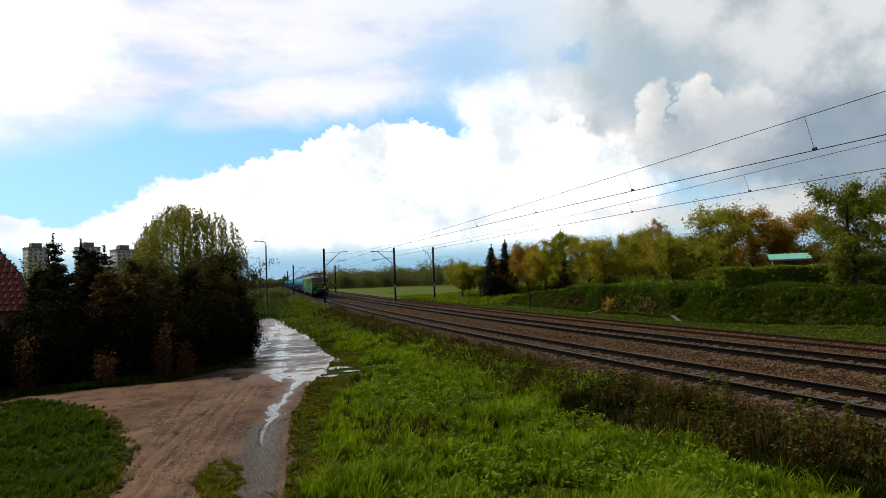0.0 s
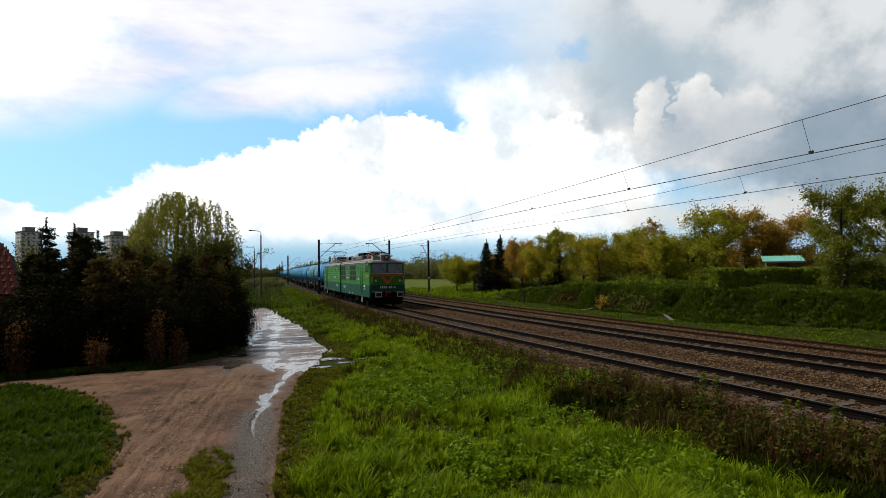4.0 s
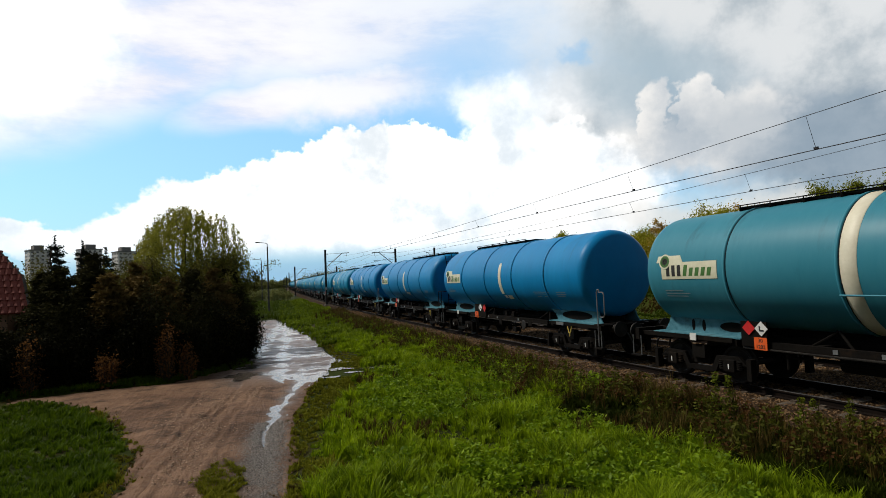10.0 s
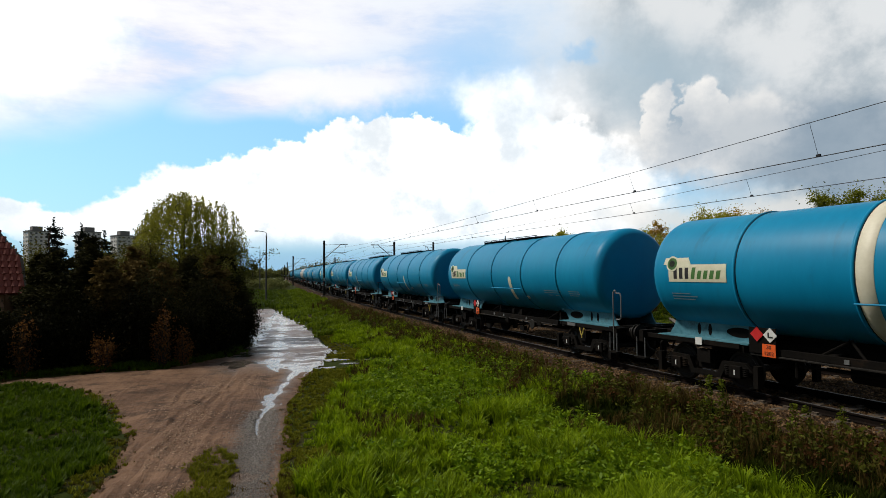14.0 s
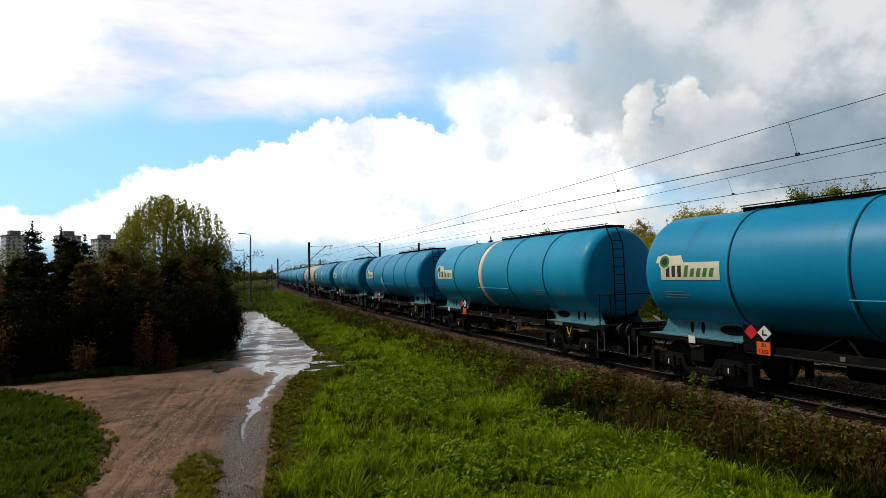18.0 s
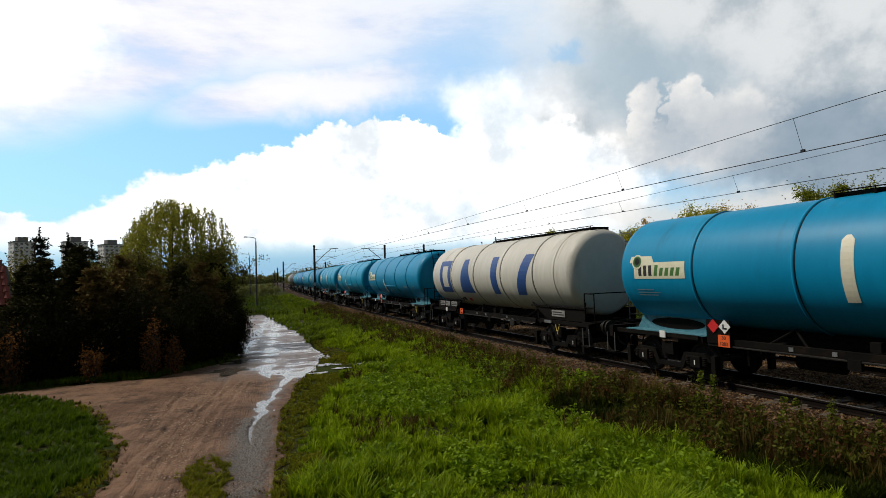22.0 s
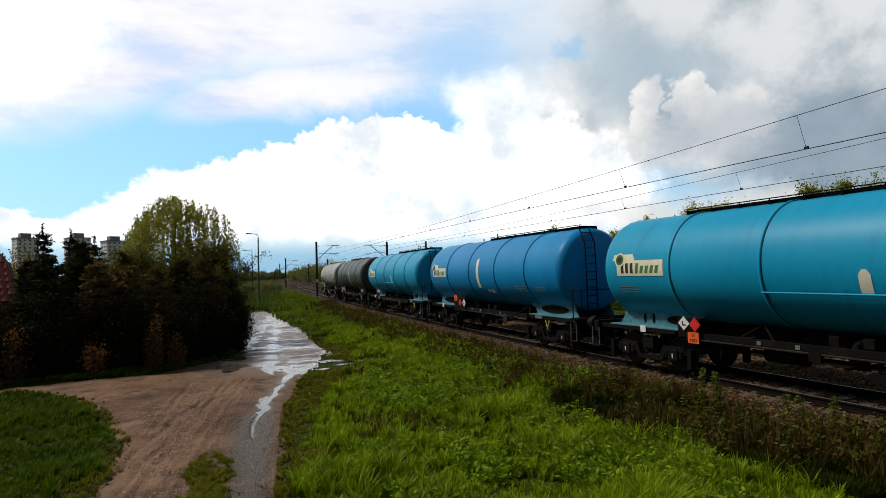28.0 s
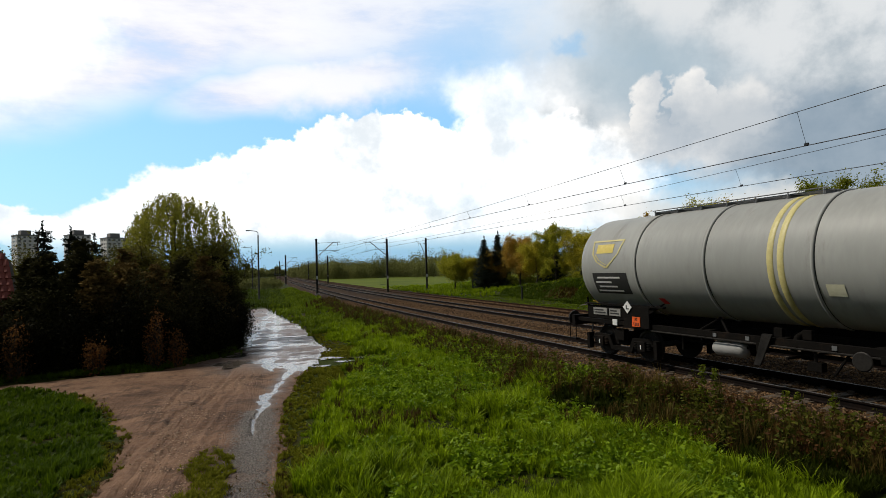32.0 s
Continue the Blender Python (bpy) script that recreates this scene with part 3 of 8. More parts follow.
def bank_foot(y):
    """Where the grassy bank beyond the sidings begins to rise."""
    y = np.asarray(y, float)
    return 26.2 + 0.60 * np.clip(30 - y, 0, 14) + 0.35 * wobble(y, y, 3.0, 1)


def ground_z(x, y):
    x, y = np.asarray(x, float), np.asarray(y, float)
    z = -0.62 + 0.05 * wobble(x, y, 3.1) + 0.03 * wobble(x, y, 1.1, 2)
    near = np.exp(-((y - 20) / 60.0) ** 2)
    # grassy bank beyond the sidings
    u = x - bank_foot(y)
    up = smooth01(u / (1.9 + 0.3 * wobble(y, x, 2.1, 3))) * (1 - smooth01((y - 44) / 34)) * smooth01((y + 40) / 30)
    # a trodden gully climbs the bank
    up = up * (1 - 0.75 * np.exp(-((y - 34.2 - 0.35 * (x - 26.3)) / 0.8) ** 2) * (1 - smooth01((u - 2.2) / 1.6)))
    z = z + up * (1.85 + 0.15 * wobble(x, y, 2.3, 5))
    # low rise under the row of trees
    z = z + 0.35 * smooth01((x - 28) / 10) * smooth01((y - 40) / 20) * (1 - smooth01((y - 130) / 60))
    # verge swelling between road and railway
    z = z + 0.22 * np.exp(-((x - 4.6) / 1.8) ** 2) * smooth01((y - 22) / 10) * near
    far = smooth01((np.hypot(x, y) - 250) / 600)
    return z * (1 - far) + far * (-0.4)

# ---- ground, road, water ----
ROAD = ((-2.5, 3), (-2.7, 10.9), (-2.95, 14.2), (-4.0, 17), (-5.3, 19.4), (-6.6, 21.2), (-8.6, 22.3), (-8.8, 23.0), (-6.4, 23.2), (-3.7, 23.8), (-1.5, 27.2), (-1.75, 40), (-2.1, 56), (-1.9, 60.5),
        (0.0, 60), (0.35, 54), (2.1, 36), (2.4, 26), (0.9, 19.6), (0.25, 15.5), (0.05, 9.8), (0.0, 3))


def inside(outline, x, y):
    hit = np.zeros(x.shape, bool)
    for (xa, ya), (xb, yb) in zip(outline, outline[1:] + outline[:1]):
        if ya != yb:
            hit ^= ((ya > y) != (yb > y)) & (x < (xb - xa) * (y - ya) / (yb - ya) + xa)
    return hit


def on_road(x, y):
    wx = x + 0.16 * wobble(x, y, 0.5, 1) + 0.08 * wobble(x, y, 0.17, 4)
    wy = y + 0.22 * wobble(x, y, 0.6, 7)
    strip = (np.abs(wx + 1.1) < 0.34 * np.clip((13.0 - wy) / 1.5, 0, 1))
    return inside(ROAD, wx, wy) & ~strip


def road_share(x, y):
    """1 well inside the road, 0 well outside, by sampling round about."""
    wx, wy = x + 0.12 * rough(x, y, 0.8, 1), y + 0.15 * rough(x, y, 0.9, 2)
    return sum(inside(ROAD, wx + a, wy + b).astype(float) for a in (-0.4, -0.2, 0.0, 0.2, 0.4) for b in (-0.3, 0.0, 0.3)) / 15


def road_bed(x, y):
    return road_share(x, y) > 0.02


def stream(y):
    """Where the rainwater runs down the road, and how wide."""
    cx = np.interp(y, [8, 11, 13.3, 15.7, 17.1, 18.4, 19.5, 21, 22.7, 60], [-0.75, -0.59, -0.40, -0.22, 0.0, 0.22, 0.45, 0.62, 0.85, 0.2])
    cx = cx + 0.15 * rough(y * 0 + 1.5, y, 1.1, 5) * smooth01((24 - y) / 2)
    return cx, np.interp(y, [12.8, 14.2, 16, 18, 19.5, 21, 22.2, 23.6], [0.02, 0.05, 0.06, 0.08, 0.10, 0.17, 0.45, 1.7])


def road_z(x, y):
    rut = 0.035 * np.exp(-((x + 2.05 - 0.05 * (y - 10)) / 0.32) ** 2) + 0.035 * np.exp(-((x + 0.45 - 0.03 * (y - 10)) / 0.35) ** 2)
    for shift, bow, k in ((-2.45, 0.10, 1), (-2.2, 0.085, 2), (-1.75, 0.06, 3), (-1.5, 0.075, 4), (-3.0, 0.13, 5), (-2.75, 0.03, 6)):   # tyre tracks with trodden lugs
        c = shift + bow * (y - 10) + 0.006 * (y - 13) ** 2 * (1 if k % 2 else -0.4) + 0.06 * wobble(y, y, 1.7, k)
        print_ = np.exp(-((x - c) / 0.085) ** 4) * smooth01((23 - y) / 3) * smooth01(0.7 + rough(x * 0.3, y, 2.2, k + 20))
        rut = rut + print_ * (0.028 + 0.010 * np.sin(y * 26 + k)) - 0.014 * np.exp(-((np.abs(x - c) - 0.14) / 0.05) ** 2) * smooth01((23 - y) / 3)
    z = -0.60 - rut + 0.022 * rough(x, y, 0.9, 3) + 0.010 * rough(x, y, 0.25, 6, 3)
    cx, cw = stream(y)
    run = np.exp(-((x - cx) / cw) ** 2) * smooth01((y - 12.6) / 1.2)
    pond = smooth01((y - 21.6) / 2.2) * smooth01((62 - y) / 6)
    z = z - run * 0.055 * (1 - 0.75 * pond)
    ripple = 0.05 * rough(x * 0.22, y, 0.75, 8, 3) + 0.02 * rough(x * 0.5, y, 0.3, 2, 3)
    z = z + pond * (ripple + 0.004) + run * (1 - pond) * 0.035 * rough(x, y, 0.22, 11, 3)
    return z - 0.13 * (1 - road_share(x, y)) ** 1.5


def water_z(x, y):
    return -0.628 - 0.0022 * np.clip(21 - y, 0, 20)


def grid(xs, ys, zf, keep=None):
    gx, gy = np.meshgrid(xs, ys)
    verts = np.stack([gx, gy, zf(gx, gy)], -1).reshape(-1, 3)
    idx = np.arange(gx.size).reshape(gx.shape)
    faces = np.stack([idx[:-1, :-1], idx[:-1, 1:], idx[1:, 1:], idx[1:, :-1]], -1).reshape(-1, 4)
    if keep is not None:
        c = verts[faces].mean(1)
        faces = faces[keep(c[:, 0], c[:, 1])]
        used, inv = np.unique(faces, return_inverse=True)
        verts, faces = verts[used], inv.reshape(-1, 4)
    return verts, faces


def spread(lo, hi, step, out, growth=1.28):
    mid = list(np.arange(lo, hi + step / 2, step))
    a, d = [], step
    x = lo
    while x > -out:
        d *= growth
        x -= d
        a.append(x)
    b, d, x = [], step, mid[-1]
    while x < out:
        d *= growth
        x += d
        b.append(x)
    return np.array(a[::-1] + mid + b)


def soil_z(x, y):
    u = x - line_x(y)
    z = ground_z(x, y) + 0.30 * smooth01((u + 5.6) / 3.0) * (1 - smooth01((u + 1.0) / 1.0))
    return np.where(inside(ROAD, x, y), np.minimum(z, -0.70), z)


v, f = grid(spread(-17, 34, 0.45, 4000), spread(2, 90, 0.45, 4000), soil_z)
tagged(part("ground", mesh_np("ground", v, f, M_SOIL, True), None), "uneven grassy ground with patches of bare soil", "ground", kind="structure")
v, f = grid(np.arange(-9.2, 3.4, 0.055), np.r_[np.arange(7, 22, 0.055), np.arange(22, 40, 0.14), np.arange(40, 110, 0.4)], road_z, road_bed)
v2, f2 = grid(np.linspace(17, 190, 60), np.linspace(97, 262, 50), lambda x, y: soil_z(x, y) + 0.10 + 0.05 * wobble(x, y, 6), lambda x, y: x > line_x(y) + 11 + 3 * wobble(y, y, 9, 1))
tagged(part("meadow", mesh_np("meadow", v2, f2, M_MEADOW, True), None), "open bright green meadow beyond the railway", "meadow", kind="structure")
me = mesh_np("road", v, f, M_ROAD, True)
px_, py_, pz_ = v[:, 0], v[:, 1], v[:, 2]
zone = smooth01((py_ - 20.3) / 3.2) * smooth01((px_ + 3.3 - 0.012 * py_) / 1.6)
wet = zone * (0.45 + 0.7 * smooth01((water_z(px_, py_) - pz_) / 0.03 + 0.5))
cx_s, cw_s = stream(py_)
wet = np.maximum(wet, 0.8 * np.exp(-((px_ - cx_s) / (cw_s + 0.18)) ** 2) * smooth01((py_ - 11) / 3) * (0.7 + 0.5 * rough(px_, py_, 0.4, 1)))
rut = np.exp(-((px_ + 0.42 - 0.03 * (py_ - 10) + 0.25 * rough(px_, py_, 0.7, 4)) / 0.42) ** 4) * smooth01((16.5 - py_) / 3) * (0.65 + 0.35 * rough(px_, py_, 0.5, 9))
for nm, val in (("wet", wet), ("rut", rut)):
    at_ = me.attributes.new(nm, "FLOAT", "POINT")
    at_.data.foreach_set("value", np.clip(val, 0, 1).astype(np.float32))
tagged(part("road", me, None), "muddy brown dirt road with wheel ruts and loose gravel", "dirt road", kind="structure")
WET = tuple((x - (0.35 if x < 0 else -0.25), y) for x, y in ROAD)
v, f = grid(np.arange(-3.2, 3.0, 0.08), np.r_[np.arange(13, 24, 0.10), np.arange(24, 62, 0.25)], water_z, lambda x, y: inside(WET, x, y) & (np.abs(x - stream(y)[0]) < 0.12 + 2.0 * stream(y)[1]))
tagged(part("water", mesh_np("water", v, f, M_WATER, True), None), "shallow rain puddles lying across the dirt road", "puddle", kind="structure")


def puddle(x, y, rx, ry, seed):
    """A small pool with a ragged shore, lying in the trodden turf."""
    rng = np.random.default_rng(seed)
    n = 28
    a = np.linspace(0, 2 * math.pi, n, endpoint=False)
    k = 1 + 0.22 * np.sin(3 * a + rng.uniform(0, 6)) + 0.16 * np.sin(5 * a + rng.uniform(0, 6)) + 0.10 * rng.normal(size=n)
    z = float(soil_z(np.array(float(x)), np.array(float(y)))) + 0.035
    rim = np.stack([x + rx * k * np.cos(a), y + ry * k * np.sin(a), np.full(n, z - 0.002)], -1)
    mid = np.stack([x + 0.8 * rx * k * np.cos(a), y + 0.8 * ry * k * np.sin(a), np.full(n, z)], -1)
    vs = np.concatenate([rim, mid, [[x, y, z]]])
    nx = [(q + 1) % n for q in range(n)]
    fs = [(q, nx[q], n + nx[q]) for q in range(n)] + [(q, n + nx[q], n + q) for q in range(n)] + [(n + q, n + nx[q], 2 * n) for q in range(n)]
    tagged(part("puddle", mesh_np("puddle", vs, fs, M_WATER, True), None), "small rain puddle in the trodden turf beside the road", "puddle", kind="structure")


for k, (x, y, rx, ry) in enumerate(((2.35, 23.2, 0.55, 0.28), (2.75, 22.2, 0.40, 0.16), (3.35, 22.9, 0.34, 0.20), (3.75, 21.9, 0.30, 0.12), (1.75, 21.4, 0.35, 0.18), (2.6, 25.0, 0.36, 0.30), (4.3, 22.5, 0.22, 0.10), (3.0, 20.7, 0.20, 0.08))):
    puddle(x, y, rx, ry, 60 + k)

# ---- railway ----
def along(y0, y1, step):
    return np.arange(y0, y1, step)


def sweep(name, profile, ys, material, off=0.0, zf=None, closed=True, smooth=False):
    """Pushes a cross-section of (across, up) pairs along the line of the railway."""
    cx = line_x(ys) + off
    k = len(profile)
    vs = np.empty((len(ys), k, 3))
    dx = np.gradient(cx, ys)
    nrm = 1 / np.hypot(1, dx)
    for j, (a, b) in enumerate(profile):
        vs[:, j, 0], vs[:, j, 1], vs[:, j, 2] = cx + a * nrm, ys - a * dx * nrm, b
    if zf is not None:
        vs[:, :, 2] += zf(vs[:, :, 0], vs[:, :, 1])
    idx = np.arange(len(ys) * k).reshape(len(ys), k)
    cols = list(zip(range(k), [*range(1, k), 0])) if closed else list(zip(range(k - 1), range(1, k)))
    fs = np.concatenate([np.stack([idx[:-1, a], idx[:-1, b], idx[1:, b], idx[1:, a]], -1) for a, b in cols])
    return mesh_np(name, vs.reshape(-1, 3), fs, material, smooth)


Y_RAIL = np.r_[along(-60, 120, 1.0), along(120, 900, 8.0)]
G = TRACK_GAP
bed = [(-3.6, -0.72), (-2.9, -0.42), (-2.2, -0.245), (-1.6, -0.19), (-0.8, -0.198), (0, -0.198), (0.8, -0.198), (1.6, -0.188), (2.1, -0.25), (G / 2, -0.28), (G - 2.1, -0.25), (G - 1.6, -0.2), (G - 0.8, -0.198), (G, -0.198),
       (G + 0.8, -0.198), (G + 1.6, -0.2), (G + 2.3, -0.28), (G + 2.9, -0.34), (G + 3.6, -0.33), (G + 4.4, -0.335), (G + 5.2, -0.33), (G + 6.3, -0.40), (G + 7.6, -0.7)]
bed_y = np.r_[along(-20, 60, 0.35), along(60, 900, 6.0)]
me = sweep("ballast", bed, bed_y, M_BALLAST, closed=False, smooth=True, zf=lambda x, y: 0.02 * wobble(x, y, 0.23, 2) + 0.012 * wobble(x, y, 0.09, 5))
tagged(part("ballast", me, None), "brown stone ballast bed under the railway tracks", "ballast", kind="structure")

rail_prof = [(-0.075, -0.172), (0.075, -0.172), (0.075, -0.16), (0.012, -0.14), (0.012, -0.05), (0.036, -0.04), (0.036, -0.004), (-0.036, -0.004), (-0.036, -0.04), (-0.012, -0.05), (-0.012, -0.14), (-0.075, -0.16)]
top_prof = [(-0.034, -0.004), (0.034, -0.004), (0.028, 0.001), (-0.028, 0.001)]


def sleeper_mesh(material, w=0.28, length=2.6):
    bm = bmesh.new()
    prism(bm, [(-w / 2, -0.36), (w / 2, -0.36), (w / 2 - 0.03, -0.175), (-w / 2 + 0.03, -0.175)], "y", -length / 2, length / 2)
    bmesh.ops.rotate(bm, verts=bm.verts, cent=(0, 0, 0), matrix=Matrix.Rotation(radians(90), 3, "Z"))
    for s in (-0.75, 0.75):
        for d in (-0.13, 0.13):
            box(bm, s + d - 0.04, s + d + 0.04, -0.06, 0.06, -0.18, -0.135)
    me = bpy.data.meshes.new("sleeper")
    bm.to_mesh(me)
    bm.free()
    me.materials.append(material)
    return me


def track(off, z, old, label, near):
    t = empty("railway_track")
    tagged(t, label, "railway track", "tracks of the railway", "structure")
    t.location.z = z
    for side in (-0.753, 0.753):
        r = part("rail", sweep("rail", rail_prof, Y_RAIL, M_RAILOLD if old else M_RAIL, off + side), None, t)
        part("rail_head", sweep("rail_head", top_prof, Y_RAIL, M_RAILOLD if old else M_RAILTOP, off + side), None, r, "worn running surface of the rail")
    me = sleeper_mesh(M_SLEEPOLD if old else M_SLEEPER)
    far_v, far_f, proto = [], [], [tuple(v.co) for v in me.vertices]
    pf = [tuple(p.vertices) for p in me.polygons]
    for i, y in enumerate(np.arange(4.0, 190, 0.62)):
        cx = float(line_x(y)) + off
        dx = float(line_x(y + 0.1) - line_x(y - 0.1)) / 0.2
        a = -math.atan(dx) + random.uniform(-0.01, 0.01)
        m = pose(cx, y, random.uniform(-0.020, 0.006), 0, 0, math.degrees(a))
        if y < near:
            part("sleeper", me, None, t, m=m)
        else:
            base_i = len(far_v)
            far_v += [tuple(m @ Vector(c)) for c in proto]
            far_f += [tuple(base_i + k for k in q) for q in pf if len(q) == 4]
    tagged(part("sleepers", mesh_np("sleepers", far_v, far_f, M_SLEEPOLD if old else M_SLEEPER), None, t), kind="stuff")
    return t


# ---- overhead line ----
W_Z = 5.43


def tube(points, r, seg=5):
    cu = bpy.data.curves.new("wire", "CURVE")
    cu.dimensions, cu.bevel_depth, cu.bevel_resolution = "3D", r, 1
    sp = cu.splines.new("POLY")
    sp.points.add(len(points) - 1)
    for p, q in zip(sp.points, points):
        p.co = (*q, 1)
    ob = bpy.data.objects.new("wire", cu)
    me = bpy.data.meshes.new_from_object(ob)
    bpy.data.objects.remove(ob)
    bpy.data.curves.remove(cu)
    return me


SUPPORTS = (-70.0, 4.0, 79.5, 155.0, 231.0, 306.0)


def overhead(off, label):
    w = empty("overhead_wire")
    tagged(w, label, "overhead wire", "overhead wires of the railway")
    for a, b in zip(SUPPORTS, SUPPORTS[1:]):
        ys = np.linspace(a, b, 26)
        k = (ys - a) / (b - a)
        zig = 0.20 * np.cos(math.pi * k)
        con = [(float(line_x(y)) + off + g, y, W_Z) for y, g in zip(ys, zig)]
        sag = 0.26 + 0.72 * (2 * k - 1) ** 2
        mes = [(float(line_x(y)) + off - 0.04, y, W_Z + s) for y, g, s in zip(ys, zig, sag)]
        part("contact_wire", tube(con, 0.011 if b < 200 else 0.02), M_WIRE, w)
        part("catenary_wire", tube(mes, 0.008 if b < 200 else 0.015), M_WIRE, w)
        for j in range(2, 25, 2 if b < 100 else 5):
            part("dropper", rods((con[j], mes[j]), r=0.005, seg=5), M_WIRE, w)
            part("clamp", boxes((con[j][0] - 0.02, con[j][0] + 0.02, con[j][1] - 0.05, con[j][1] + 0.05, W_Z, W_Z + 0.06)), M_WIRE, w)
    return w


def mast(x, y, reach, label, height=7.6, arm=True, r=0.14):
    """Catenary mast with its bracket: reach is the way across to the wire, + or - x."""
    m = empty("catenary_mast", pose(x, y, float(soil_z(np.array(x), np.array(y)))))
    tagged(m, label, "mast", "masts along the railway")
    z0 = float(soil_z(np.array(x), np.array(y)))
    part("footing", boxes((-0.3, 0.3, -0.3, 0.3, -0.5, 0.25), bevel=0.03), M_CONCRETE, m)
    bm = bmesh.new()
    for s in (-1, 1):
        prism(bm, [(s * r * 0.95, -r * 0.6), (s * r * 0.95, r * 0.6), (s * r * 0.72, r * 0.6), (s * r * 0.72, -r * 0.6)], "z", 0.2, height)
    for i in range(12):
        z = 0.5 + i * (height - 0.8) / 12
        rod(bm, (-r * 0.8, 0, z), (r * 0.8, 0, z + 0.5), 0.022, seg=5)
    box(bm, -r * 0.75, r * 0.75, -0.03, 0.03, 0.2, height)
    part("post", bm, M_MAST, m)
    part("number_plate", boxes((-0.1, 0.1, -r - 0.02, -r + 0.0, 2.2, 2.6)), M_WHITE, m, "small white plate")
    if arm:
        s = 1 if reach > 0 else -1
        zc, zm = W_Z - z0, W_Z + 0.98 - z0
        part("tie_rod", rods(((reach * 0.30, 0, zm + 0.40), (reach * 1.06, 0, zm + 0.46)), ((s * r, 0, zm + 0.36), (reach * 0.30, 0, zm + 0.40)), r=0.018), M_GREYSTEEL, m)
        part("strut", rods(((s * r, 0, zc - 0.45), (reach * 0.78, 0, zm + 0.42)), ((reach * 0.74, 0, zm + 0.43), (reach * 1.12, 0, zm + 0.48)), r=0.05), M_GREYSTEEL, m)
        part("hanger", rods(((reach, 0, zm + 0.45), (reach, 0, zm)), r=0.02), M_MAST, m)
        part("registration_arm", rods(((s * r * 2.2, 0, zc + 0.35), (reach * 1.06, 0, zc + 0.3)), ((reach * 0.7, 0, zc + 0.32), (reach, 0, zc + 0.03)), r=0.022), M_MAST, m)
        for px_, pz in ((s * 0.3, zm + 0.37), (s * 0.42, zc - 0.22)):
            bm = bmesh.new()
            lathe(bm, [(-0.12, 0.03), (-0.1, 0.07), (-0.04, 0.04), (0, 0.07), (0.04, 0.04), (0.1, 0.07), (0.12, 0.03)], "x", 10, (px_, 0, pz))
            part("insulator", bm, M_GREYSTEEL, m)
    return m

# ---- locomotive ----
def wheelset_mesh(r):
    bm = bmesh.new()
    for s in (-1, 1):
        lathe(bm, [(s * 0.68, r + 0.03), (s * 0.70, r + 0.03), (s * 0.72, r), (s * 0.80, r - 0.01), (s * 0.80, r - 0.07), (s * 0.77, r - 0.1), (s * 0.77, 0.12), (s * 0.82, 0.11), (s * 0.82, 0.02)], "y", 24)
    rod(bm, (0, -0.85, 0), (0, 0.85, 0), 0.08, seg=10)
    for a in range(0, 360, 90):
        c, d = math.cos(radians(a)), math.sin(radians(a))
        for s in (-1, 1):
            box(bm, c * r * 0.55 - 0.05, c * r * 0.55 + 0.05, s * 0.775 - 0.012, s * 0.775 + 0.012, d * r * 0.55 - 0.05, d * r * 0.55 + 0.05)
    me = bpy.data.meshes.new("wheelset")
    bm.to_mesh(me)
    bm.free()
    me.materials.append(M_BUFFER)
    return me


WHEELS = []     # (wheelset, radius, rest pose, vehicle)
WS_WAGON, WS_LOCO = wheelset_mesh(0.46), wheelset_mesh(0.62)


def coil(bm, x, y, z0, z1, r=0.09):
    for i in range(5):
        z = z0 + (z1 - z0) * (i + 0.5) / 5
        lathe(bm, [(-0.025, r * 0.7), (0, r), (0.025, r * 0.7)], "z", 10, (x, y, z))


def bogie(vehicle, x, base, r, ws):
    bm = bmesh.new()
    zc = r
    for s in (-1, 1):
        y = s * 1.0
        prism(bm, [(x - base / 2 - 0.45, zc + 0.02), (x - base / 2 - 0.25, zc + 0.22), (x - 0.5, zc + 0.2), (x - 0.35, zc - 0.1), (x + 0.35, zc - 0.1), (x + 0.5, zc + 0.2), (x + base / 2 + 0.25, zc + 0.22),
                   (x + base / 2 + 0.45, zc + 0.02), (x + base / 2 + 0.3, zc + 0.02), (x + base / 2 + 0.2, zc + 0.1), (x + base / 2 - 0.3, zc + 0.08), (x + 0.45, zc - 0.22), (x - 0.45, zc - 0.22), (x - base / 2 + 0.3, zc + 0.08),
                   (x - base / 2 - 0.2, zc + 0.1), (x - base / 2 - 0.3, zc + 0.02)], "y", y - 0.05, y + 0.05)
        for k in (-1, 1):
            box(bm, x + k * base / 2 - 0.16, x + k * base / 2 + 0.16, y - 0.12, y + 0.12, zc - 0.15, zc + 0.14, bevel=0.02)
            coil(bm, x + k * base / 2 - 0.25, y + s * 0.02, zc - 0.1, zc + 0.12)
            coil(bm, x + k * base / 2 + 0.25, y + s * 0.02, zc - 0.1, zc + 0.12)
        box(bm, x - 0.2, x + 0.2, y - 0.1, y + 0.1, zc + 0.1, zc + 0.42)
        box(bm, x - base / 2 - 0.62, x - base / 2 - 0.5, y - 0.12, y + 0.06, zc - 0.3, zc + 0.2)
        box(bm, x + base / 2 + 0.5, x + base / 2 + 0.62, y - 0.12, y + 0.06, zc - 0.3, zc + 0.2)
    box(bm, x - 0.25, x + 0.25, -1.0, 1.0, zc - 0.05, zc + 0.3)
    b = part("bogie", bm, M_DARK, vehicle)
    for k in (-1, 1):
        rest = Matrix.Translation((x + k * base / 2, 0, r))
        w = part("wheelset", ws, None, b, m=rest)
        WHEELS.append((w, r, rest, vehicle))
    return b


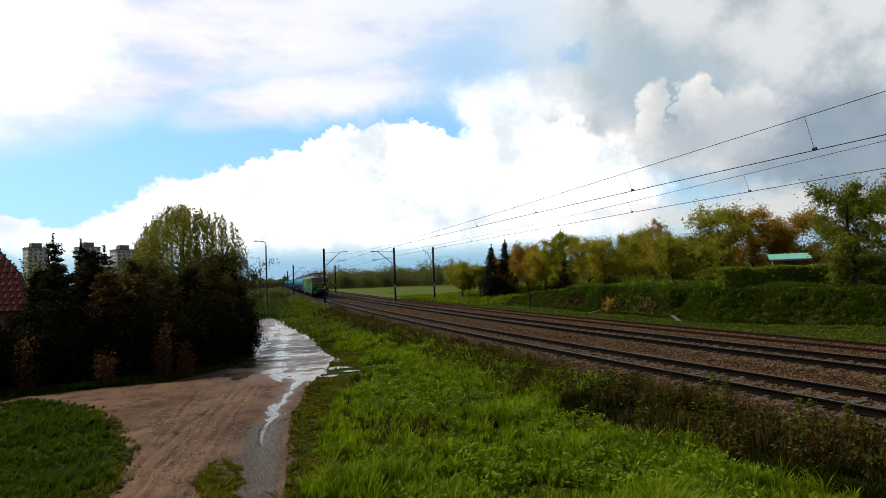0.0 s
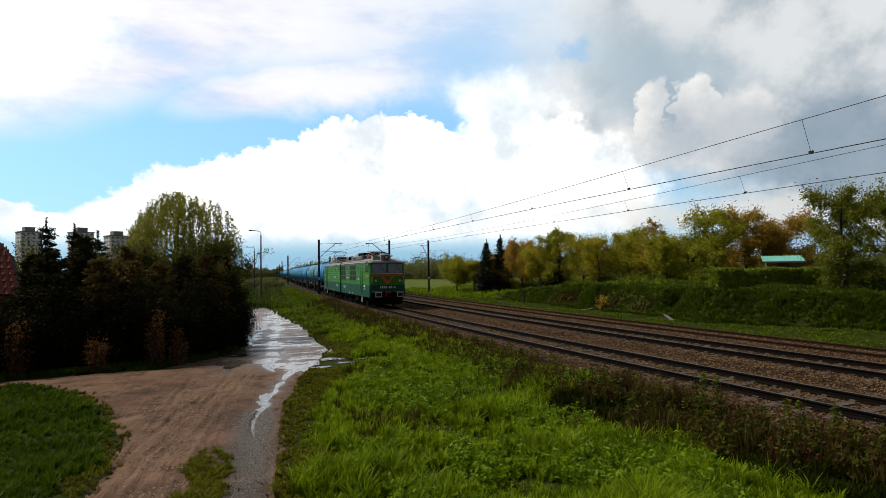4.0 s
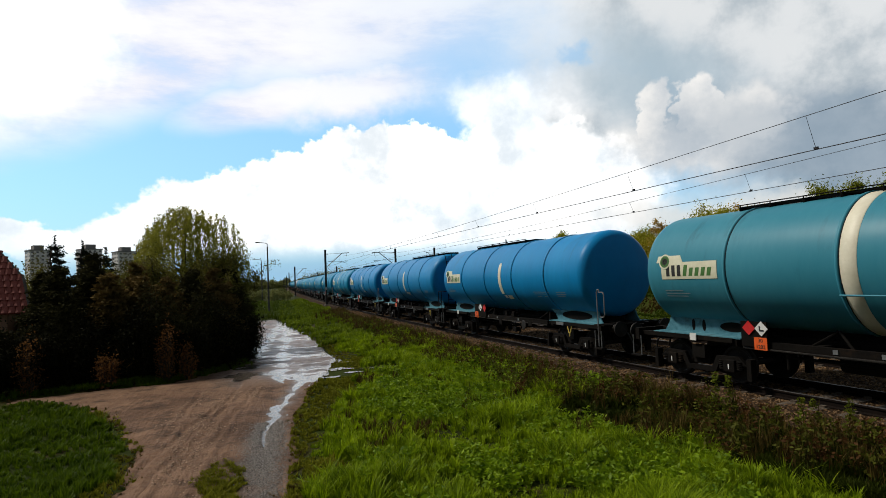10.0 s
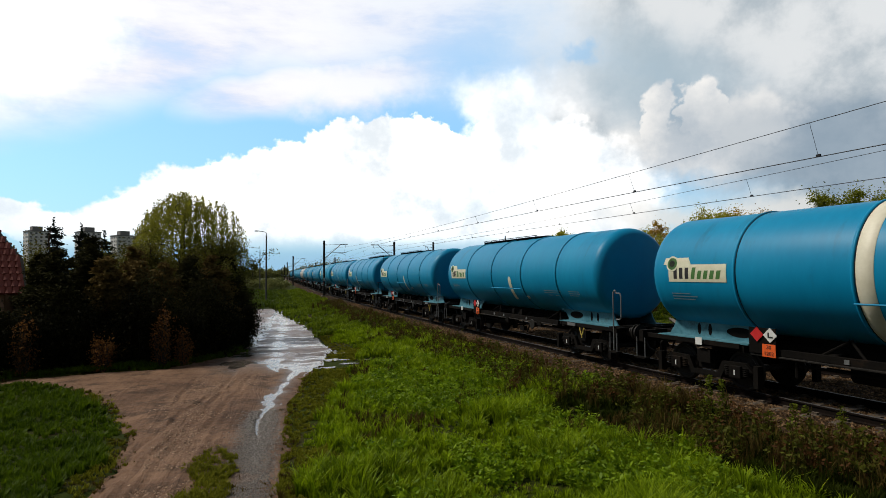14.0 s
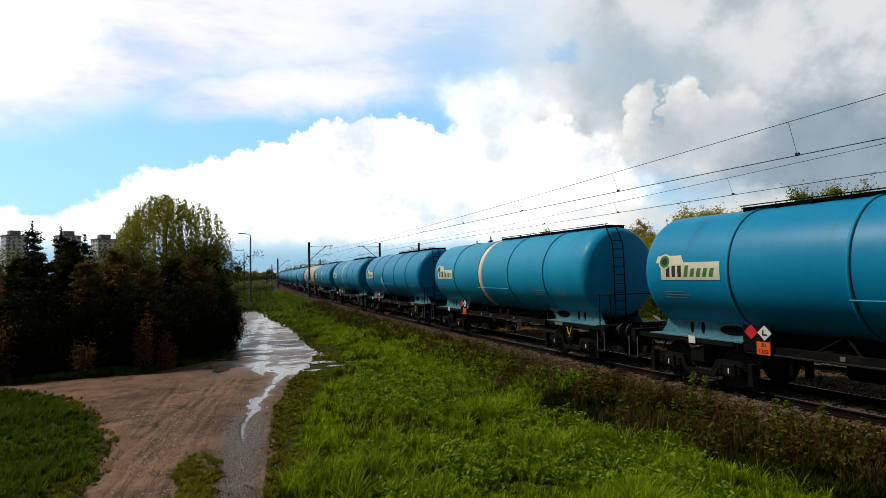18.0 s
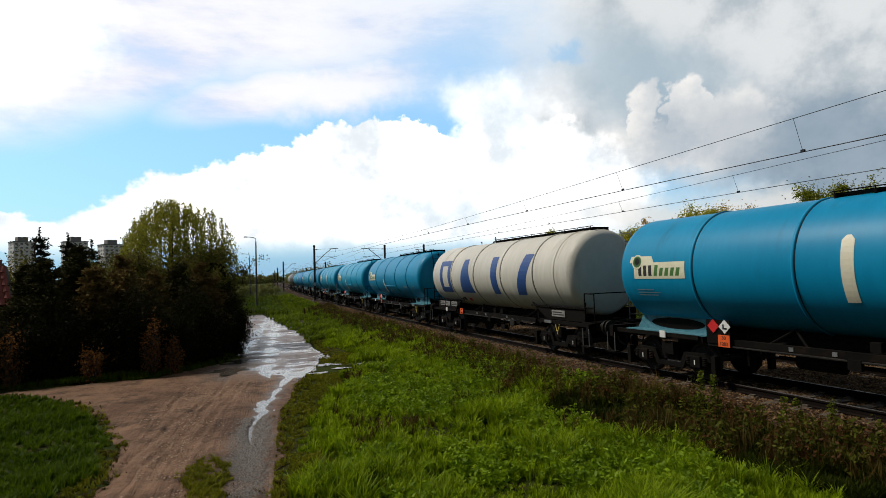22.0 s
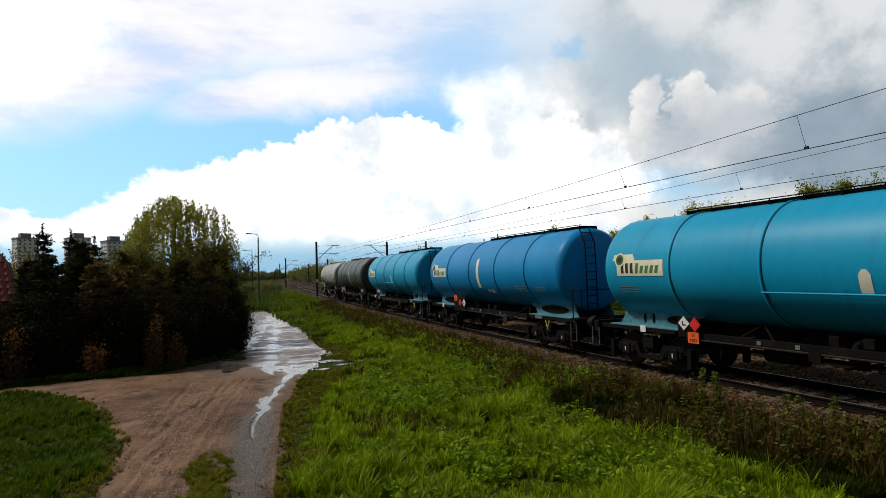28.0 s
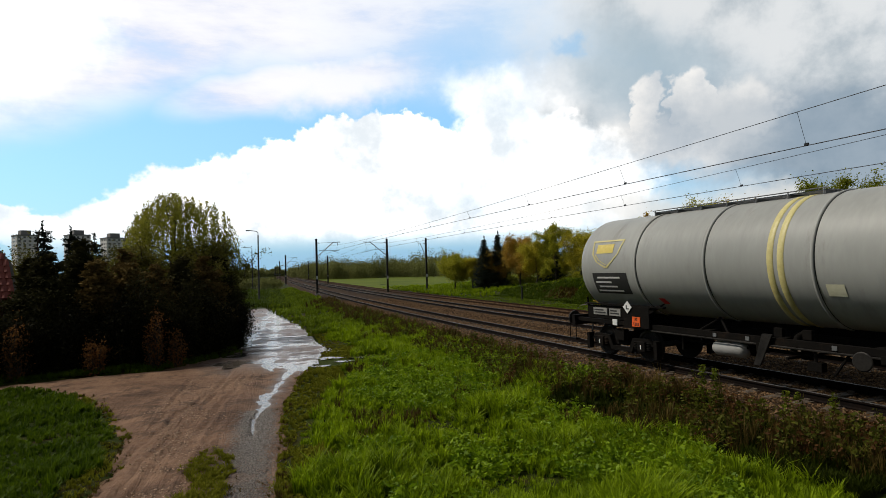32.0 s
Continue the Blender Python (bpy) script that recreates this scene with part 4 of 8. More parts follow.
def buffers(vehicle, x, sgn, z=1.05, plate=False):
    for s in (-0.875, 0.875):
        bm = bmesh.new()
        rod(bm, (x - sgn * 0.55, s, z), (x - sgn * 0.2, s, z), 0.13, seg=14)
        rod(bm, (x - sgn * 0.22, s, z), (x - sgn * 0.03, s, z), 0.09, seg=14)
        if plate:
            box(bm, x - 0.03, x + 0.03, s - 0.25, s + 0.25, z - 0.18, z + 0.18, bevel=0.02)
        else:
            rod(bm, (x - sgn * 0.03, s, z), (x + sgn * 0.02, s, z), 0.24, seg=18)
        b = part("buffer", bm, M_BUFFER, vehicle)
        if plate:
            part("rim", boxes((x + sgn * 0.032, x + sgn * 0.042, s - 0.26, s - 0.22, z - 0.19, z + 0.19), (x + sgn * 0.032, x + sgn * 0.042, s + 0.22, s + 0.26, z - 0.19, z + 0.19),
                               (x + sgn * 0.032, x + sgn * 0.042, s - 0.26, s + 0.26, z + 0.15, z + 0.19), (x + sgn * 0.032, x + sgn * 0.042, s - 0.26, s + 0.26, z - 0.19, z - 0.15)), M_WHITE, b, "white painted rim")
    bm = bmesh.new()
    box(bm, x - sgn * 0.45, x - sgn * 0.1, -0.12, 0.12, z - 0.12, z + 0.1)
    rod(bm, (x - sgn * 0.15, 0, z), (x + sgn * 0.1, 0, z - 0.25), 0.035)
    rod(bm, (x - sgn * 0.2, 0.3, z - 0.1), (x - sgn * 0.05, 0.3, z - 0.5), 0.03)
    part("coupling", bm, M_DARK, vehicle)


def glyphs(vehicle, x0, x1, z0, z1, y, n, material=None, slope=0.0):
    """A row of plain bars standing for characters on a side wall."""
    w = (x1 - x0) / n
    bm = bmesh.new()
    for i in range(n):
        a = x0 + i * w + w * 0.14
        b = x0 + (i + 1) * w - w * 0.14
        if i % 3 == 2 and n > 6:
            box(bm, a, b, y - 0.004, y + 0.004, z0 + (z1 - z0) * 0.42, z0 + (z1 - z0) * 0.58)
        else:
            box(bm, a, b, y - 0.004, y + 0.004, z0, z1)
    return part("lettering", bm, material or M_WHITE, vehicle, "row of plain pale bars")


LH = 7.15      # half the body of one section


def pantograph(sec, x, z, raised):
    p = empty("pantograph")
    p.parent = sec
    p.location = (x, 0, z)
    p["label"] = "red steel pantograph, raised to the wire" if raised else "red steel pantograph, folded down"
    part("base_frame", rods(((-1.1, -0.65, 0.1), (1.1, -0.65, 0.1)), ((-1.1, 0.65, 0.1), (1.1, 0.65, 0.1)), ((-1.1, -0.65, 0.1), (-1.1, 0.65, 0.1)), ((1.1, -0.65, 0.1), (1.1, 0.65, 0.1)), ((-0.4, -0.65, 0.1), (-0.4, 0.65, 0.1)), r=0.045), M_RED, p)
    top = W_Z - z - 0.06 if raised else 0.42
    kz = 0.28 + (top - 0.28) * 0.5 if raised else 0.3
    kx = 0.95 if raised else 1.6
    for s in (-1, 1):
        for k in (-1, 1):
            part("lower_arm", rods(((k * 0.35, s * 0.6, 0.16), (k * kx, s * 0.55, kz)), r=0.035), M_RED, p)
            part("upper_arm", rods(((k * kx, s * 0.55, kz), (k * 0.12, s * 0.45, top - 0.08)), r=0.022), M_MAST if raised else M_RED, p)
    for k in (-1, 1):
        part("knee_bar", rods(((k * kx, -0.6, kz), (k * kx, 0.6, kz)), r=0.025), M_MAST, p)
        part("contact_strip", pipe([(k * 0.18, -0.95, top - 0.16), (k * 0.18, -0.62, top), (k * 0.18, 0.62, top), (k * 0.18, 0.95, top - 0.16)], 0.025), M_MAST, p)
    for a in (-1, 1):
        for b in (-1, 1):
            bm = bmesh.new()
            lathe(bm, [(-0.1, 0.05), (-0.06, 0.09), (-0.03, 0.05), (0.0, 0.09), (0.03, 0.05), (0.08, 0.06)], "z", 10, (a * 0.9, b * 0.65, 0))
            part("insulator", bm, M_ROOF, p)


def loco_section(lead):
    """One half of the locomotive. The cab is at +x; louvres on the -y side, portholes on the +y side."""
    sec = empty("electric_locomotive")
    tagged(sec, "green and teal electric locomotive half, " + ("orange chevron on the cab" if lead else "pantograph raised"), "locomotive", "two halves of the locomotive")
    W = 1.475

    def shell(outline, name, material, bevel=0.22):
        bm = bmesh.new()
        prism(bm, outline, "y", -W, W)
        es = [e for e in bm.edges if abs(e.verts[0].co.y - e.verts[1].co.y) < 1e-4 and abs(abs(e.verts[0].co.y) - W) < 1e-4 and min(v.co.x for v in e.verts) > LH - 0.6 and abs(e.verts[0].co.z - e.verts[1].co.z) > 0.2]
        bmesh.ops.bevel(bm, geom=es, offset=bevel, segments=5, affect="EDGES", profile=0.55)
        return part(name, bm, material, sec)

    shell([(-LH, 0.82), (LH - 0.05, 0.82), (LH, 0.95), (LH, 1.78), (-LH, 1.78)], "lower_body", M_TEAL)
    shell([(-LH, 1.78), (LH, 1.78), (LH, 2.66), (LH - 0.28, 3.60), (-LH, 3.60)], "upper_body", M_GREEN)
    bm = bmesh.new()
    prism(bm, [(-W - 0.03, 3.56), (-W - 0.03, 3.62), (-W + 0.14, 3.86), (-0.7, 4.0), (0.7, 4.0), (W - 0.14, 3.86), (W + 0.03, 3.62), (W + 0.03, 3.56)], "x", -LH, LH - 1.75)
    part("roof", bm, M_ROOF, sec)
    bm = bmesh.new()
    rows = []
    for xx, drop, inset in ((LH - 1.75, 0.0, 0.0), (LH - 1.2, 0.05, 0.0), (LH - 0.62, 0.13, 0.03), (LH - 0.30, 0.22, 0.10), (LH - 0.24, 0.30, 0.16)):
        rows.append([bm.verts.new((xx, yy * (1 - inset * 0.4), max(3.575, zz - drop * (zz - 3.56) / 0.44 * 1.25))) for yy, zz in ((-W - 0.02, 3.58), (-W + 0.14, 3.86), (-0.7, 4.0), (0.7, 4.0), (W - 0.14, 3.86), (W + 0.02, 3.58))])
    for p, q in zip(rows, rows[1:]):
        for k in range(5):
            bm.faces.new((p[k], q[k], q[k + 1], p[k + 1]))
    bm.faces.new(rows[-1][::-1])
    bm.faces.new(rows[0])
    part("cab_roof", bm, M_ROOF, sec, "grey cab roof sloping to the windscreen")
    for s in (-1, 1):
        part("roof_rib", boxes((-LH, LH - 1.2, s * 1.40 - 0.02, s * 1.40 + 0.02, 3.72, 3.80)), M_ROOF, sec)
        part("gutter", boxes((-LH, LH - 0.25, s * (W + 0.02) - 0.02, s * (W + 0.02) + 0.02, 3.60, 3.64)), M_DARK, sec)
    # windscreen: two panes in frames, on the sloping front
    tilt = math.atan2(0.28, 0.94)
    for s in (-1, 1):
        m = Matrix.Translation((LH - 0.135, s * 0.66, 3.12)) @ Matrix.Rotation(-tilt, 4, "Y")
        part("windscreen_frame", boxes((-0.02, 0.030, -0.625, 0.625, -0.435, 0.42), bevel=0.02), M_RUBBER, sec, m=m)
        part("windscreen", boxes((0.0, 0.040, -0.585, 0.585, -0.395, 0.38), bevel=0.015), M_SCREEN, sec, m=m)
        part("wiper", rods(((0.07, 0.1, 0.34), (0.07, 0.35, -0.15)), r=0.012), M_RUBBER, sec, m=m)
    part("sill", boxes((LH - 0.03, LH + 0.05, -1.25, 1.25, 2.68, 2.72), bevel=0.01), M_WHITE, sec)
    # cab side windows, bright band under them
    for s in (-1, 1):
        for a, b in ((LH - 0.93, LH - 0.42), (LH - 1.52, LH - 1.02)):
            f = part("window_frame", boxes((a - 0.05, b + 0.05, s * (W - 0.02), s * (W + 0.018), 2.80, 3.50), bevel=0.012), M_GREEN, sec)
            part("pane", boxes((a, b, s * (W - 0.02), s * (W + 0.026), 2.85, 3.45), bevel=0.008), M_GLASS, f)
        part("band", boxes((LH - 1.5, LH - 0.16, s * (W + 0.002) - 0.012, s * (W + 0.002) + 0.012, 2.48, 2.63)), M_ORANGE, sec, "bright orange band")
    fx = LH + 0.004
    part("band", boxes((fx - 0.012, fx + 0.012, -1.28, 1.28, 2.5, 2.64)), M_ORANGE, sec, "bright orange band")
    bm = bmesh.new()
    prism(bm, [(-0.56, 2.5), (-0.37, 2.5), (0, 2.06), (0.37, 2.5), (0.56, 2.5), (0.09, 1.92), (-0.09, 1.92)], "x", fx - 0.01, fx + 0.014)
    part("chevron", bm, M_ORANGE, sec, "orange chevron on the nose")
    for s in (-1, 1):
        bm = bmesh.new()
        lathe(bm, [(-0.1, 0.17), (0.06, 0.15), (0.09, 0.12)], "x", 16, (LH, s * 0.98, 2.12))
        h = part("headlight", bm, M_GREEN, sec)
        bm = bmesh.new()
        lathe(bm, [(0, 0.10), (0.10, 0.10), (0.115, 0.06)], "x", 16, (LH, s * 0.98, 2.12))
        part("lens", bm, M_LENS, h, "clear lamp glass")
        bm = bmesh.new()
        lathe(bm, [(0, 0.07), (0.07, 0.06)], "x", 12, (LH, s * 0.98, 2.42))
        part("marker_light", bm, M_REDDARK, sec)
        part("handrail", pipe([(LH + 0.0, s * 1.28, 1.95), (LH + 0.07, s * 1.28, 1.98), (LH + 0.07, s * 1.28, 2.42), (LH, s * 1.28, 2.45)], 0.016), M_WHITE, sec)
    part("number_panel", boxes((LH - 0.01, LH + 0.006, -0.8, 0.8, 1.5, 1.74)), M_TEAL, sec)
    bm = bmesh.new()
    for i in range(9):
        if i != 4 and i != 7:
            box(bm, LH + 0.004, LH + 0.014, -0.62 + i * 0.145, -0.62 + i * 0.145 + 0.095, 1.53, 1.70)
        else:
            box(bm, LH + 0.004, LH + 0.014, -0.62 + i * 0.145, -0.62 + i * 0.145 + 0.08, 1.60, 1.63)
    part("lettering", bm, M_WHITE, sec, "row of plain pale bars")
    # buffer beam, plough, hoses
    part("buffer_beam", boxes((LH - 0.1, LH + 0.06, -1.35, 1.35, 0.85, 1.25), bevel=0.03), M_DARK, sec)
    for s in (-1, 1):
        part("step_ledge", boxes((LH + 0.02, LH + 0.3, s * 0.9 - 0.4, s * 0.9 + 0.4, 1.24, 1.28)), M_ROOF, sec)
    part("coupler_cover", boxes((LH + 0.05, LH + 0.3, -0.22, 0.22, 0.85, 1.28), bevel=0.04), M_REDDARK, sec, "dull red coupler")
    bm = bmesh.new()
    prism(bm, [(-1.3, 0.82), (1.3, 0.82), (1.15, 0.25), (-1.15, 0.25)], "x", LH - 0.08, LH - 0.02)
    part("rail_guard", bm, M_DARK, sec)
    buffers(sec, LH + 0.62, 1, plate=True)
    # doors, ribs, louvres, portholes
    for s in (-1, 1):
        y = s * W
        d = part("door", boxes((LH - 3.52, LH - 2.78, y - s * 0.02, y + s * 0.008, 1.1, 3.5)), M_GREEN, sec)
        part("kick_panel", boxes((LH - 3.50, LH - 2.80, y - s * 0.02, y + s * 0.014, 0.95, 1.78)), M_TEAL, d, "teal lower door panel")
        part("door_handle", boxes((LH - 3.42, LH - 3.2, y, y + s * 0.04, 2.5, 2.54)), M_WHITE, d)
        part("door_step", boxes((LH - 3.35, LH - 2.95, y - s * 0.05, y + s * 0.020, 1.12, 1.25)), M_RUBBER, d)
        for a in (LH - 3.62, LH - 2.70):
            part("door_rail", pipe([(a, y, 1.2), (a, y + s * 0.05, 1.25), (a, y + s * 0.05, 3.2), (a, y, 3.25)], 0.018), M_GREEN, sec)
        part("ladder", rods(((LH - 3.35, y, 0.85), (LH - 3.35, y, 0.35)), ((LH - 2.95, y, 0.85), (LH - 2.95, y, 0.35)), ((LH - 3.35, y, 0.6), (LH - 2.95, y, 0.6)), ((LH - 3.35, y, 0.37), (LH - 2.95, y, 0.37)), r=0.018), M_WHITE, sec)
        spans = [(LH - 2.6, LH - 0.45)]
        if s < 0:
            spans += [(LH - 5.8, LH - 3.75), (LH - 11.4, LH - 9.25)]
        else:
            spans += [(-LH + 0.05, LH - 3.75)]
        for z in (1.98, 2.2, 2.42, 2.64, 2.86, 3.08, 3.30):
            for a, b in spans:
                cuts = [(a, b)]
                if b == LH - 0.45 and z > 2.7:
                    cuts = [(a, LH - 1.68)]
                holes = (LH - 4.65, LH - 10.45) if s < 0 else (LH - 13.75, LH - 10.6, LH - 7.45, LH - 4.2)
                if z > 2.95:
                    out_c = []
                    for p, q in cuts:
                        for hx in sorted(holes):
                            if p < hx < q:
                                out_c.append((p, hx - 0.4))
                                p = hx + 0.4
                        out_c.append((p, q))
                    cuts = [c for c in out_c if c[1] - c[0] > 0.15]
                for p, q in cuts:
                    part("rib", boxes((p, q, y - s * 0.02, y + s * 0.022, z - 0.016, z + 0.016)), M_GREENLIT, sec)
        for hx in ((LH - 4.65, LH - 10.45) if s < 0 else (LH - 13.75, LH - 10.6, LH - 7.45, LH - 4.2)):
            bm = bmesh.new()
            lathe(bm, [(-s * 0.03, 0.27), (s * 0.03, 0.26), (s * 0.035, 0.215), (-s * 0.03, 0.215)], "y", 24, (hx, y, 3.2))
            r = part("porthole", bm, M_GREENLIT, sec)
            bm = bmesh.new()
            lathe(bm, [(-s * 0.02, 0.22), (s * 0.037, 0.225), (s * 0.040, 0.1)], "y", 24, (hx, y, 3.2))
            part("pane", bm, M_LOUVRE, r, "dark porthole glass")
        if s < 0:
            for a, b, cols in ((LH - 9.05, LH - 6.05, 2), (-LH + 0.2, LH - 11.62, 2)):
                part("louvre_frame", boxes((a, b, y - s * 0.02, y + s * 0.03, 2.10, 2.14), (a, b, y - s * 0.02, y + s * 0.03, 3.46, 3.50), (a, a + 0.06, y - s * 0.02, y + s * 0.03, 2.1, 3.5), (b - 0.06, b, y - s * 0.02, y + s * 0.03, 2.1, 3.5),
                                           (a, b, y - s * 0.02, y + s * 0.03, 2.54, 2.60), (a, b, y - s * 0.02, y + s * 0.03, 3.0, 3.06), ((a + b) / 2 - 0.04, (a + b) / 2 + 0.04, y - s * 0.02, y + s * 0.03, 2.1, 3.5)), M_LOUVFRAME, sec)
                for z0, z1 in ((2.14, 2.54), (2.60, 3.0), (3.06, 3.46)):
                    for c0, c1 in ((a + 0.06, (a + b) / 2 - 0.04), ((a + b) / 2 + 0.04, b - 0.06)):
                        bm = boxes((c0, c1, y - s * 0.02, y + s * 0.004, z0, z1))
                        for i in range(6):
                            z = z0 + (i + 0.5) * (z1 - z0) / 6
                            box(bm, c0, c1, y, y + s * 0.016, z - 0.012, z + 0.012)
                        part("louvre", bm, M_LOUVRE, sec)
        plate = (LH - 10.9, LH - 9.6) if s < 0 else (LH - 11.45, LH - 9.9)
        part("name_plate", boxes((*plate, y - s * 0.01, y + s * 0.02, 2.24, 2.46), bevel=0.006), M_RUBBER, sec, "black plate with pale bars")
        glyphs(sec, plate[0] + 0.08, plate[1] - 0.08, 2.27, 2.43, y + s * 0.02, 10)
        part("owner_plate", boxes((LH - 4.95, LH - 4.3, y - s * 0.01, y + s * 0.02, 2.16, 2.40), bevel=0.006), M_RUBBER, sec)
        glyphs(sec, LH - 4.9, LH - 4.35, 2.19, 2.37, y + s * 0.02, 3)
        glyphs(sec, -LH + 1.4, -LH + 2.9, 1.44, 1.56, y + s * 0.002, 14)
        glyphs(sec, -LH + 1.9, -LH + 2.4, 1.32, 1.37, y + s * 0.002, 6)
        if lead:
            part("sign", boxes((LH - 2.4, LH - 1.85, y - s * 0.01, y + s * 0.006, 1.6, 1.76)), M_WHITE, sec, "small white notice")
            for k in range(3):
                glyphs(sec, LH - 2.42, LH - 1.8, 1.38 + 0.06 * k, 1.41 + 0.06 * k, y + s * 0.002, 6)
        for xx in (-2.2, -0.4):
            part("sign", boxes((xx - 0.12, xx + 0.12, y - s * 0.01, y + s * 0.006, 0.9, 1.02)), M_WHITE, sec, "small white notice")
    part("end_bellows", boxes((-LH - 0.24, -LH, -0.75, 0.75, 0.9, 3.3), bevel=0.03), M_RUBBER, sec)
    # roof gear
    bm = bmesh.new()
    prism(bm, [(LH - 0.42, 3.7), (LH - 0.40, 4.22), (LH - 0.46, 4.28), (LH - 0.95, 4.28), (LH - 1.5, 4.2), (LH - 1.6, 3.85)], "y", -0.42, 0.30)
    part("headlight_housing", bm, M_ROOF, sec)
    bm = bmesh.new()
    lathe(bm, [(0, 0.19), (0.18, 0.2), (0.2, 0.17), (0.16, 0.15)], "x", 18, (LH - 0.44, -0.02, 4.04))
    hl = part("headlight", bm, M_RUBBER, sec)
    bm = bmesh.new()
    lathe(bm, [(0, 0.15), (0.15, 0.15), (0.18, 0.08)], "x", 18, (LH - 0.44, -0.02, 4.04))
    part("lens", bm, M_LENS, hl, "clear lamp glass")
    part("cooling_unit", boxes((LH - 1.65, LH - 0.8, -1.0, -0.46, 3.72, 4.16), bevel=0.03), M_ROOF, sec)
    part("horn", rods(((LH - 0.9, 0.5, 4.15), (LH - 0.45, 0.5, 4.15)), r=0.06), M_ROOF, sec)
    pantograph(sec, LH - 3.6, 4.12, not lead)
    part("resistor_housing", boxes((LH - 8.7, LH - 6.1, -0.86, 0.86, 3.95, 4.34), bevel=0.03), M_ROOF, sec)
    for i in range(4):
        part("housing_rib", boxes((LH - 8.72, LH - 6.08, -0.88, 0.88, 4.02 + 0.08 * i, 4.035 + 0.08 * i)), M_DARK, sec)
    part("resistor_grille", boxes((LH - 8.55, LH - 6.25, -0.74, 0.74, 4.34, 4.58), bevel=0.03), M_DARK if lead else M_GRILLE, sec, "dark slatted grille" if lead else "rusty red slatted grille")
    for i in range(8):
        part("grille_bar", boxes((LH - 8.5 + i * 0.31, LH - 8.46 + i * 0.31, -0.77, 0.77, 4.34, 4.62)), M_ROOF if i in (0, 3, 7) else M_DARK, sec)
    bm = bmesh.new()
    lathe(bm, [(-1.1, 0.1), (-1.05, 0.25), (-0.95, 0.30), (0.95, 0.30), (1.05, 0.25), (1.1, 0.1)], "x", 20, (LH - 10.2, -0.3, 4.36))
    part("air_reservoir", bm, M_ROOF, sec)
    for xx in (LH - 10.85, LH - 9.55):
        part("air_reservoir_cradle", boxes((xx - 0.05, xx + 0.05, -0.6, 0.1, 3.95, 4.2)), M_DARK, sec)
    for xx in (LH - 12.6, LH - 11.9, LH - 13.4, LH - 5.6):
        bm = bmesh.new()
        lathe(bm, [(3.95, 0.12), (4.05, 0.07), (4.1, 0.13), (4.16, 0.07), (4.2, 0.13), (4.26, 0.07), (4.32, 0.1)], "z", 12, (xx, 0.4, 0))
        part("insulator", bm, M_ROOF, sec)
    for yy in (-0.55, 0.45):
        part("busbar", pipe([(LH - 2.6, yy, 4.3), (LH - 5.6, yy, 4.36), (LH - 9, yy, 4.7 if yy > 0 else 4.3), (-LH + 0.3, yy, 4.36)], 0.018), M_ROOF, sec)
    part("breaker_box", boxes((-LH + 0.5, -LH + 1.3, -0.5, 0.3, 4.0, 4.32), bevel=0.03), M_ROOF, sec)
    bm = bmesh.new()
    lathe(bm, [(-0.25, 0.16), (-0.2, 0.22), (0.2, 0.22), (0.25, 0.16)], "x", 14, (-LH + 0.4, 0.3, 4.3))
    part("air_reservoir", bm, M_DARK, sec)
    for s in (-1, 1):
        part("roof_walk", boxes((-LH + 0.2, LH - 5.0, s * 1.05 - 0.14, s * 1.05 + 0.14, 4.0, 4.04)), M_ROOF, sec)
    # running gear
    part("equipment_case", boxes((-1.1, 1.1, -1.2, 1.2, 0.35, 0.85), bevel=0.04), M_DARK, sec)
    bogie(sec, 4.3, 3.05, 0.62, WS_LOCO)
    bogie(sec, -4.3, 3.05, 0.62, WS_LOCO)
    return sec


# ---- tank wagons ----
R_TANK, Z_TANK, L_TANK = 1.47, 2.78, 6.1


def paint(name, a, b, dirt=(0.02, 0.05, 0.06), amount=0.35):
    return mat(name, a, b, 0.44, grain=0.45, fine=5, bump=0.03, spot=(dirt, 1.0, 0.56, amount), spec=0.20, stretch=(1.5, 0.5, 0.35))


PAINT = {
    "bright": paint("tank_bright_blue", (0.0, 0.175, 0.42), (0.003, 0.235, 0.53)),
    "mid": paint("tank_sky_blue", (0.0, 0.195, 0.375), (0.003, 0.255, 0.465)),
    "light": paint("tank_light_blue", (0.001, 0.24, 0.42), (0.008, 0.305, 0.52)),
    "teal": paint("tank_faded_teal", (0.028, 0.195, 0.27), (0.05, 0.24, 0.32)),
    "white": paint("tank_dirty_white", (0.47, 0.455, 0.40), (0.63, 0.61, 0.545), (0.30, 0.22, 0.13), 0.6),
    "dark": paint("tank_dark_grey", (0.035, 0.038, 0.034), (0.085, 0.085, 0.072), (0.055, 0.075, 0.085), 0.6),
    "grey": paint("tank_light_grey", (0.27, 0.275, 0.26), (0.36, 0.365, 0.345), (0.14, 0.12, 0.09), 0.4),
}
M_FAINT = mat("faded_lettering", (0.13, 0.22, 0.27), (0.30, 0.38, 0.42), 0.6, grain=3, fine=20, bump=0)
M_PLATE = mat("worn_plate", (0.16, 0.155, 0.145), (0.34, 0.33, 0.31), 0.6, grain=4, fine=22, bump=0.05)
M_SEAM = mat("dark_seam", (0.012, 0.014, 0.014), (0.035, 0.038, 0.036), 0.8, grain=2, fine=14, bump=0.1, spec=0.1)
M_GRILLE = mat("rusty_grille", (0.10, 0.02, 0.015), (0.17, 0.045, 0.03), 0.7, grain=3, fine=18, bump=0.2)
M_SADDLE = mat("dusty_saddle_steel", (0.035, 0.13, 0.17), (0.11, 0.28, 0.34), 0.75, grain=1.5, fine=9, bump=0.05, spot=((0.03, 0.03, 0.028), 1.5, 0.55, 0.7), spec=0.2)
